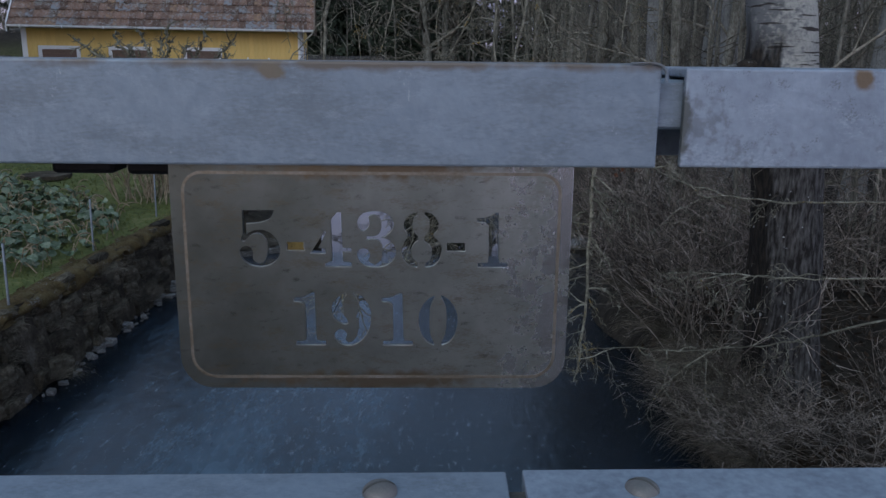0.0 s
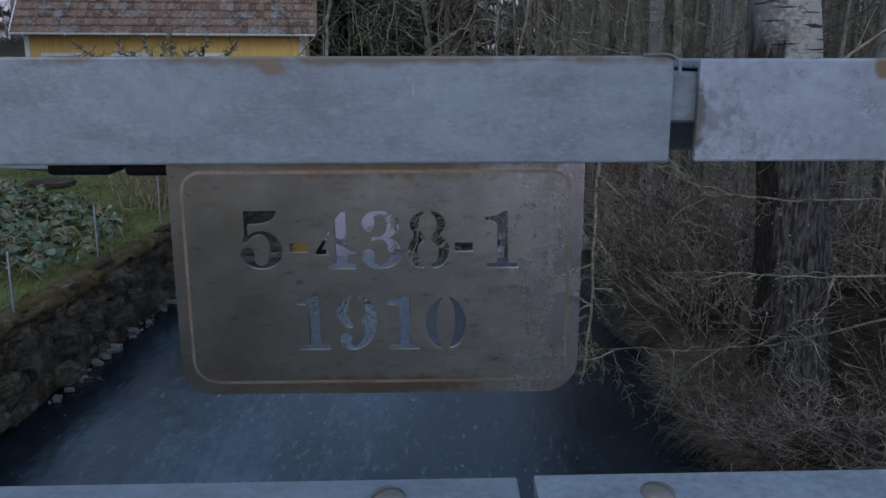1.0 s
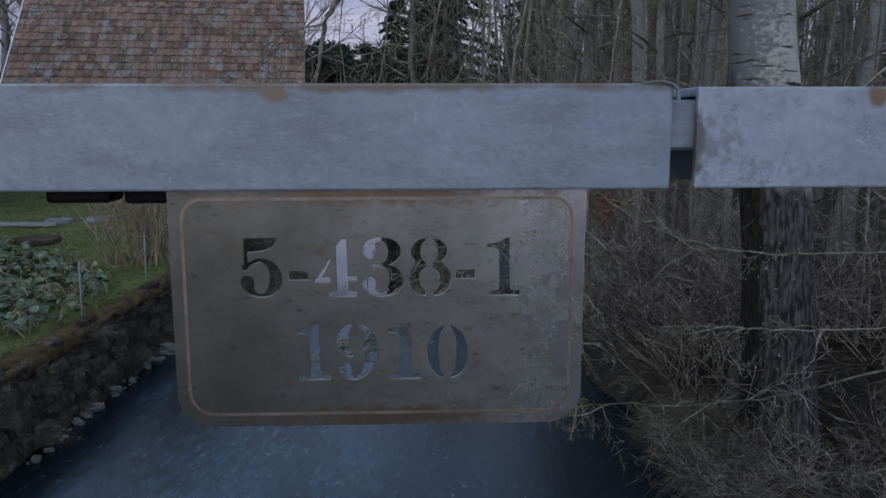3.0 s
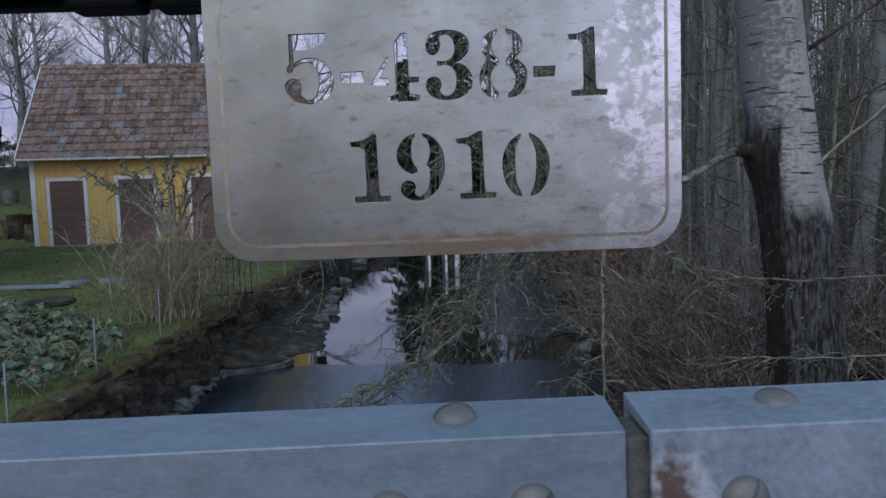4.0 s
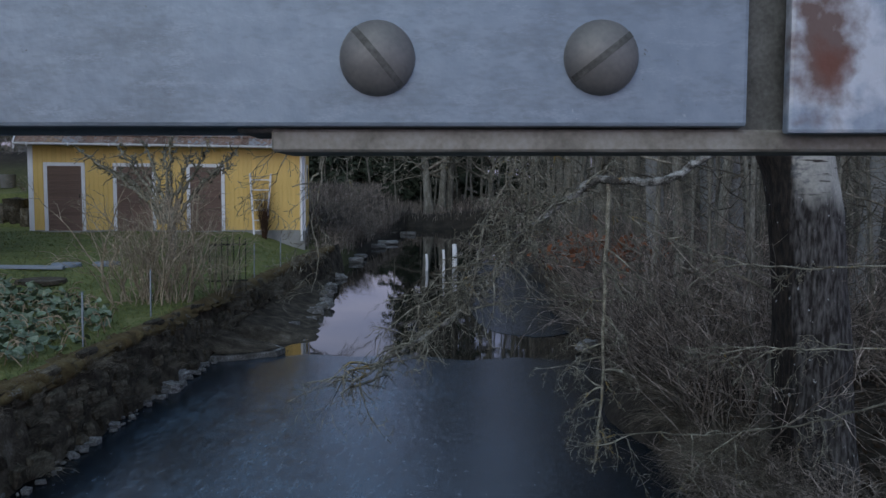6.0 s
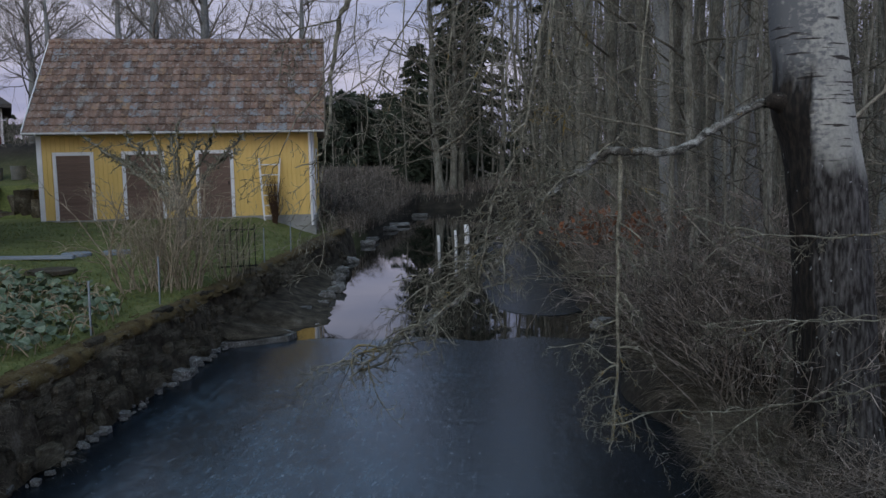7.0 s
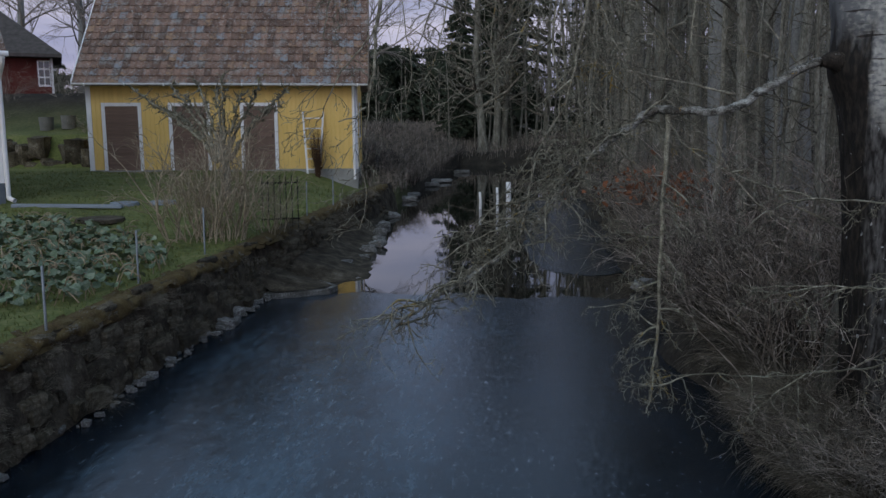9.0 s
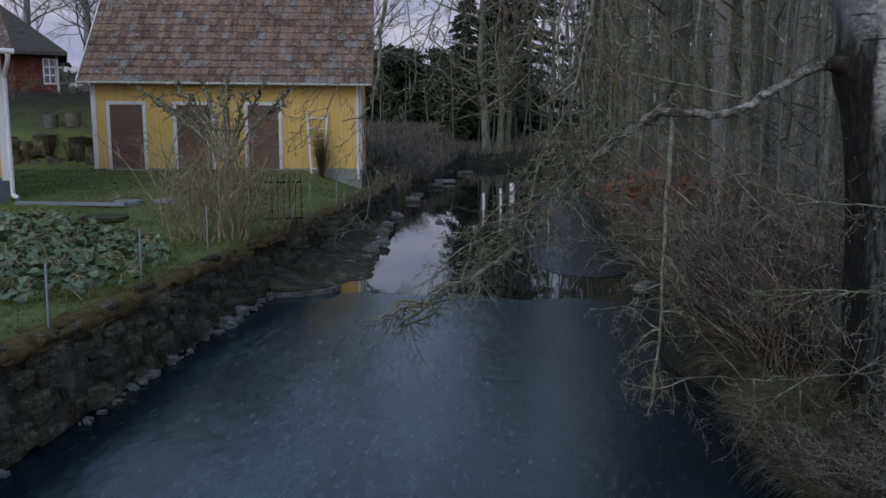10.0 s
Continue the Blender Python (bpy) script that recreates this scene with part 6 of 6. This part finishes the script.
for _ in range(260):
    p = np.array((2.1 + lrng.normal(0, 0.55), 13.2 + lrng.normal(0, 0.5), 1.55 + lrng.normal(0, 0.16)))
    u, v = lrng.normal(0, 0.035, 3), lrng.normal(0, 0.03, 3)
    orange.leaf([p - u, p + v, p + u, p - v])
young = thing("beech_sapling", (2.2, 13.2, gh(2.2, 13.2)), "young beech still holding its copper leaves", "shrub")
hang(new("branching", shrub(640, 20, 1.5, 1.2, TWIG, "branching", 6, -0.02, 0.007)), young)
tagged(hang(new("leaves", orange.mesh("leaves", COPPER_LEAF, False)), young, pose(-2.2, -13.2, -gh(2.2, 13.2))), "withered copper leaves")

# ---- the garden ----
def stem_mesh(seed, height):
    """One long shrub stem that forks and arches a little at the top."""
    rng = np.random.default_rng(seed)
    acc = Tubes()
    grow(acc, (0, 0, -0.05), (rng.normal(0, 0.06), rng.normal(0, 0.06), 1), height, 0.014, 0, rng, [(8, 4, 6, 0.45, 0.5, 0.17, 0.02), (6, 3, 3, 0.5, 0.6, 0.24, -0.04), (3, 3, 0, 0, 0, 0.2, -0.05)], 0.0045)
    return acc.mesh("stem", SHRUB_STEM)


SHRUB_STEM = mat("shrub_stems", [(0.13, 0.1, 0.068), (0.32, 0.265, 0.19), (0.52, 0.45, 0.34)], 5, 0.9, 0, island=0.5)
STEMS = [stem_mesh(800 + i, 1.75) for i in range(12)]
srng = random.Random(80)
for x0, y0, wx, wy, count, tall, lbl in ((-4.95, 11.7, 0.62, 0.55, 76, 1.0, "tall brown leafless shrub with many upright stems above the wall"), (-4.35, 12.9, 0.32, 0.6, 24, 0.62, "low tangled leafless shrub above the wall")):
    bush = thing("garden_shrub", (x0, y0, gh(x0, y0)), lbl, "shrub")
    for _ in range(count):
        a, r = srng.uniform(0, 6.283), srng.random() ** 0.6
        dx, dy = r * wx * math.cos(a), r * wy * math.sin(a)
        size = srng.uniform(0.5, 1.12) * tall
        hang(new("stem", srng.choice(STEMS)), bush, pose(dx, dy, 0, -15 * dy / wy + srng.uniform(-9, 9), 11 * dx / wx + srng.uniform(-10, 10), 0) @ pose(0, 0, 0, 0, 0, srng.uniform(0, 360)) @ Matrix.Scale(size, 4))
apple = thing("apple_tree", (-6.4, 16.4, gh(-6.4, 16.4)), "old pruned apple tree with knotty grey spurs", "tree")
arng = np.random.default_rng(61)
at_, ac = Tubes(), Tubes()
at_.add(spline([(0, 0, -0.2), (0.05, 0, 0.5), (-0.05, 0, 1.0), (0.0, 0, 1.35)]), 0.085, 8)
hang(new("trunk", at_.mesh("trunk", BARK)), apple)
for a, lz in ((-1.75, 1.0), (-1.1, 1.15), (-0.5, 1.25), (0.2, 1.3), (0.8, 1.2), (1.35, 1.05), (-1.5, 0.6), (1.2, 0.65), (-0.8, 0.85), (0.5, 0.9), (-1.9, 0.75), (-0.15, 1.05)):
    depth = arng.normal(0, 0.3)
    line = spline([(0.1 * a, 0, 0.75), (a * 0.3, depth * 0.3, 1.15 + 0.1 * lz), (a * 0.6, depth * 0.7, 1.45 + 0.25 * lz), (a * 0.85, depth, 1.5 + 0.5 * lz), (a * 1.0, depth, 1.35 + 0.85 * lz)], 5)
    line += arng.normal(0, 0.02, line.shape)
    ac.add(line, np.linspace(0.042, 0.016, len(line)), 6)
    for f in np.linspace(0.3, 1.0, 17):
        d = arng.normal(0, 0.7, 3) + np.array((0.3 * a, 0, 0.5))
        d /= np.linalg.norm(d)
        q = line[int(f * (len(line) - 1))]
        grow(ac, q, d, arng.uniform(0.12, 0.4), 0.014, 0, arng, [(4, 4, 4, 0.5, 0.9, 0.35, 0.1), (2, 4, 0, 0, 0, 0.4, 0.1)])
        e = q + d * arng.uniform(0.02, 0.1)
        ac.add([e, e + arng.normal(0, 0.02, 3), e + arng.normal(0, 0.035, 3)], (0.02, 0.026, 0.01), 5)
hang(new("crown", ac.mesh("crown", LICHEN_TWIG)), apple)


def leaf_mesh(rng, material):
    """One broad wilted leaf, cupped and wavy."""
    n = 10
    v, f = [(0, 0, 0.01)], []
    for i in range(n):
        a = 2 * math.pi * i / n
        r = 1 - 0.25 * abs(math.cos(a / 2)) ** 6 + rng.uniform(-0.08, 0.08)
        v.append((0.5 * r * math.cos(a), 0.42 * r * math.sin(a), 0.13 * math.sin(2 * a + rng.uniform(-0.6, 0.6)) - 0.1 * rng.random()))
    for i in range(n):
        f.append((0, 1 + i, 1 + (i + 1) % n))
    return v, f


patch = thing("leaf_bed", (-6, 9.3, gh(-6, 9.3)), "bed of broad frost-wilted green leaves on the lawn", "plants")
prng = random.Random(19)
leaf_kinds = [mesh_of("leaf", *leaf_mesh(prng, LEAF), LEAF) for _ in range(8)]
BED = ((-12.0, 13.2), (-8.5, 7.2), (-5.1, 6.95), (-4.55, 7.3), (-4.35, 8.6), (-4.75, 9.9), (-6.1, 11.6), (-7.5, 12.3))


def inside(x, y, poly):
    hit = False
    for (x0, y0), (x1, y1) in zip(poly, poly[1:] + poly[:1]):
        if (y0 > y) != (y1 > y) and x < (x1 - x0) * (y - y0) / (y1 - y0) + x0:
            hit = not hit
    return hit


bed_v, bed_f, made, tries = [], [], 0, 0
PATCH_AT = Matrix.Translation((6, -9.3, -gh(-6, 9.3)))
stalks = Tubes()
while made < 1750:
    x, y = prng.uniform(-10.5, -4.3), prng.uniform(6.9, 12.8)
    if not inside(x, y, BED):
        continue
    made += 1
    s = prng.uniform(0.08, 0.185)
    heap = 0.05 + 0.2 * prng.random()
    m = PATCH_AT @ pose(x, y, gh(x, y) + heap, prng.uniform(-38, 38), prng.uniform(-38, 38), prng.uniform(0, 360)) @ Matrix.Diagonal((s, s, s, 1))
    if made <= 290 and y < 13:
        hang(new("leaf", prng.choice(leaf_kinds)), patch, m)
    else:
        v, f = leaf_mesh(prng, LEAF_FIELD)
        base = len(bed_v)
        bed_v += [tuple(m @ Vector(q)) for q in v]
        bed_f += [tuple(base + i for i in q) for q in f]
    if made % 4 == 0:
        p = np.array((x + 6, y - 9.3, gh(x, y) - gh(-6, 9.3)))
        e = p + np.array((prng.uniform(-0.2, 0.2), prng.uniform(-0.2, 0.2), prng.uniform(0.12, 0.3)))
        stalks.add(spline([p, (p + e) / 2 + np.array((0, 0, 0.1)), e, e + (e - p) * 0.5 - np.array((0, 0, 0.16))], 3), 0.007, 4)
tagged(hang(new("leaf_mass", mesh_of("leaf_mass", bed_v, bed_f, LEAF_FIELD, True)), patch), "mass of wilted leaves", kind="stuff")
tagged(hang(new("stalk_mass", stalks.mesh("stalk_mass", STRAW)), patch), "pale bent leaf stalks", kind="stuff")

POST = mat("galvanised_post", [(0.15, 0.17, 0.19), (0.24, 0.27, 0.29)], 20, 0.5, 0.5, 0.1, 80)
for x, y, h in ((-4.2, 6.3, 0.62), (-4.4, 8.4, 0.62), (-4.42, 10.35, 0.64), (-4.25, 14.9, 0.7), (-4.2, 16.8, 0.7)):
    z0 = max(gh(x, y), 0.76)
    pt = Tubes()
    pt.add([(0, 0, -0.2), (0.01, 0, h - 0.006), (0.01, 0, h), ], (0.012, 0.012, 0.006), 8)
    lay("fence_post", pt.mesh("fence_post", POST), (x, y, z0), "thin galvanised steel fence post on the wall", "post", group="fence posts")
gate = thing("iron_railing", (-4.3, 13.4, gh(-4.6, 13.4)), "small black wrought-iron railing by the shrub", "railing", turn=25)
for i in range(7):
    part("bar", box(-0.3 + 0.1 * i, -0.008, -0.1, -0.284 + 0.1 * i, 0.008, 0.85 + 0.03 * (i % 2), 0.002), BLACK_IRON, gate)
for z0 in (0.12, 0.74):
    part("rail", box(-0.32, -0.014, z0, 0.34, -0.008, z0 + 0.025), BLACK_IRON, gate)
BLUE_BOARD = mat("blue_grey_board", [(0.16, 0.19, 0.23), (0.24, 0.28, 0.33)], 4, 0.7, 0, 0.2, 40, stretch=(0.4, 4, 4))
lay("plank_on_lawn", (lambda bm: (lambda me: (bm.to_mesh(me), bm.free(), me.materials.append(BLUE_BOARD), me)[-1])(bpy.data.meshes.new("plank_on_lawn")))(box(-1.1, -0.06, 0, 1.1, 0.06, 0.07, 0.01)), (-8.85, 14.55, gh(-8.8, 14.5) + 0.01), "blue-grey painted plank lying on the lawn", "plank", 1)
for x, y, r, c, lbl in ((-8.0, 15.15, 0.28, BLUE_BOARD, "round grey-green well lid in the lawn"), (-7.25, 15.25, 0.26, BLUE_BOARD, "round grey-green well lid in the lawn"), (-7.45, 13.2, 0.42, CORE, "low dark stone ring in the lawn")):
    lid = bmesh.new()
    bmesh.ops.create_cone(lid, cap_ends=True, segments=28, radius1=r, radius2=r * 0.95, depth=0.07)
    lone("well_lid", soften(lid, 0.01, 2), c, lbl, "lid", m=pose(x, y, gh(x, y) + 0.03))

ladder = thing("ladder", (-12.82 + 6.5 * math.cos(radians(10)), 22.6 + 6.5 * math.sin(radians(10)), 1.0), "short white wooden ladder leaning on the yellow wall", "ladder", turn=10)
TILT = Matrix.Rotation(radians(-9), 4, "X")
for x, dx in ((-0.3, 0.13), (0.3, -0.13)):
    side_bm = prism([(x - 0.025 + dx, 0.0), (x + 0.025 + dx, 0.0), (x + 0.025, 1.9), (x - 0.025, 1.9)], -0.025, 0.025, "y")
    part("stile", side_bm, WHITE, ladder, "", pose(0, -0.4, 0) @ TILT)
for i in range(6):
    z0 = 0.2 + 0.3 * i
    half = 0.29 - 0.13 * (1 - z0 / 1.9)
    part("rung", box(-half, -0.012, z0, half, 0.012, z0 + 0.03), WHITE, ladder, "", pose(0, -0.4, 0) @ TILT)
DARK_WICKER = mat("dark_wicker", [(0.035, 0.02, 0.012), (0.09, 0.05, 0.03)], 14, 0.95, 0, 0.6, 60)
bundle = shrub(820, 90, 1.5, 0.3, DARK_WICKER, "dried_plant", 5, 0.0, 0.012)
lay("dried_plant", bundle, (-12.82 + 6.62 * math.cos(radians(10)) + 0.08, 22.6 + 6.62 * math.sin(radians(10)) - 0.42, 1.0), "dark dried bundle of twigs standing against the ladder", "bundle", 0, (0.55, 0.35, 0.95))

# ---- beyond the garden ----
second = thing("yellow_cottage", (-10.42, 15.05, 1.0), "yellow house corner with a white downpipe", "house", turn=42)
part("wall", box(-6.0, 0.0, 0.45, 0.0, 6.0, 3.0), YELLOW, second)
boards(second, -1.2, 0.0, 0.45, 3.0, YELLOW)
part("plinth", box(-6.0, -0.02, -0.6, 0.0, 6.0, 0.45, 0.01), mat("blue_grey_plinth", [(0.08, 0.1, 0.13), (0.14, 0.16, 0.19)], 5, 0.9, 0, 0.3, 40), second, "blue-grey plinth")
part("corner_board", box(-0.12, -0.036, 0.4, 0.01, -0.021, 3.0, 0.003), WHITE, second, "white corner board")
part("roof", prism([(-0.5, 2.85), (3.0, 5.6), (6.5, 2.85), (6.5, 2.95), (3.0, 5.75), (-0.5, 2.95)], -6.3, 0.15, "x"), TILE_FIELD, second, "tiled roof")
gp = Tubes()
gp.add([(-6.3, -0.56, 2.88), (0.17, -0.56, 2.88)], 0.055, 10)
hang(new("gutter", gp.mesh("gutter", WHITE)), second)
gp = Tubes()
gp.add(spline([(0.06, -0.58, 2.84), (0.06, -0.5, 2.7), (0.04, -0.14, 2.45), (0.04, -0.1, 2.2), (0.04, -0.1, 0.3), (0.04, -0.12, 0.12), (0.12, -0.25, 0.06)]), 0.045, 10)
tagged(hang(new("downpipe", gp.mesh("downpipe", WHITE)), second), "white downpipe")

red = thing("red_house", (-21.95, 36, 3.2), "red boarded house with white window frames on a stone base", "house", turn=31)
part("wall", box(-9, 0, 0.45, 0, 7, 2.75), RED, red)
boards(red, -4.0, 0, 0.45, 2.75, RED, 0.0, 0.16)
part("base", box(-9.05, -0.06, -0.6, 0.05, 7, 0.45, 0.02), STONE, red, "grey stone base")
hip = bmesh.new()
low = [hip.verts.new((x, y, z)) for z in (2.3, 2.45) for x, y in ((-9.7, -0.75), (0.5, -0.75), (0.5, 7.7), (-9.7, 7.7))]
top = [hip.verts.new((x, 3.5, 5.9)) for x in (-5.6, -3.6)]
for q in ((low[3], low[2], low[1], low[0]), (low[0], low[1], low[5], low[4]), (low[1], low[2], low[6], low[5]), (low[2], low[3], low[7], low[6]), (low[3], low[0], low[4], low[7]), (low[4], low[5], top[1], top[0]), (low[5], low[6], top[1]), (low[6], low[7], top[0], top[1]), (low[7], low[4], top[0])):
    hip.faces.new(q)
part("roof", hip, mat("grey_roof", [(0.05, 0.045, 0.042), (0.1, 0.09, 0.085)], 5, 0.9, 0, 0.4, 20), red, "dark weathered hipped roof")
w = part("window", box(-0.55, -0.05, 1.02, -0.02, -0.021, 2.2, 0.004), WHITE, red, "white window")
for x0 in (-0.49, -0.25):
    for z0 in (1.1, 1.47, 1.84):
        part("pane", box(x0, -0.056, z0, x0 + 0.19, -0.05, z0 + 0.3), GLASS, w, "dark pane")
part("corner_board", box(-0.0, -0.03, 0.45, 0.1, 0.1, 2.75), WHITE, red, "white corner board")
rock_kinds = [lump(rw, 1, 1, 1, STONE, "rock", 3) for k in range(6)]
for i in range(34):
    x = -22.5 + 9.0 * (i % 17) / 17 + rw.uniform(-0.2, 0.2)
    zz = (1.2, 1.6)[i // 17] + rw.uniform(-0.25, 0.2)
    ob = lay("rock", rw.choice(rock_kinds), (x, 24.9 + rw.uniform(-0.2, 0.15), zz), "mossy dark boulder of the terrace bank", "rock", rw.uniform(0, 360), (rw.uniform(0.4, 1.2), rw.uniform(0.4, 0.9), rw.uniform(0.3, 0.85)), "terrace boulders")
for x, y, sc in ((-15.2, 28.5, 0.6), (-17.5, 29.5, 0.7), (-19.5, 29, 0.6), (-16.5, 31.5, 0.7), (-18.6, 32, 0.6), (-21, 31, 0.7), (-14.8, 26.0, 0.35), (-18.5, 26.2, 0.4), (-20.2, 26.6, 0.5)):
    thicket("low_bush", BRUSH[3], (x, y, gh(x, y)), "low dark leafless bush on the terrace", 40 * x, (sc * 1.3, sc * 1.3, sc * 0.8), "terrace bushes")
TUB = mat("weathered_concrete", [(0.1, 0.1, 0.095), (0.17, 0.17, 0.16)], 6, 0.9, 0, 0.4, 40)
for x, y, r in ((-16.5, 26.5, 0.24), (-15.75, 26.6, 0.25)):
    tub = bmesh.new()
    bmesh.ops.create_cone(tub, cap_ends=False, segments=24, radius1=r * 0.9, radius2=r, depth=0.46)
    bmesh.ops.solidify(tub, geom=tub.faces[:], thickness=0.03)
    lone("tub", tub, TUB, "round grey concrete tub on the terrace", "tub", "terrace tubs", m=pose(x, y, gh(x, y) + 0.22))
for x, y, h, w in ((-1.5, 24.1, 0.5, 0.045), (-0.97, 23.6, 0.68, 0.045), (-0.68, 25.0, 0.74, 0.085)):
    st = Tubes()
    st.add([(0, 0, -0.6), (0.02, 0, h * 0.5), (0.0, 0, h), (0, 0, h + 0.004)], (w, w * 0.92, w * 0.8, w * 0.2), 8)
    lay("stake", st.mesh("stake", WHITE), (x, y, 0), "pale wooden stake standing in the water", "stake", group="stakes in the water")
cap_moss = Tubes()
mrng = np.random.default_rng(9)
for k in range(900):
    y = 2.5 + 20 * mrng.random()
    x = -4.22 + mrng.normal(0, 0.06)
    p = np.array((x, y, 0.77 + mrng.normal(0, 0.015)))
    u, v, n = np.array((mrng.uniform(0.03, 0.09), 0, -0.03)), np.array((0, mrng.uniform(0.05, 0.14), 0)), np.array((0, 0, 0.03))
    cap_moss.leaf([p - u - v, p + u - v - n, p + u + v - n, p - u + v])
tagged(new("moss", cap_moss.mesh("moss", MOSS, False)), "brown-green moss on the wall's edge", "moss", kind="stuff")
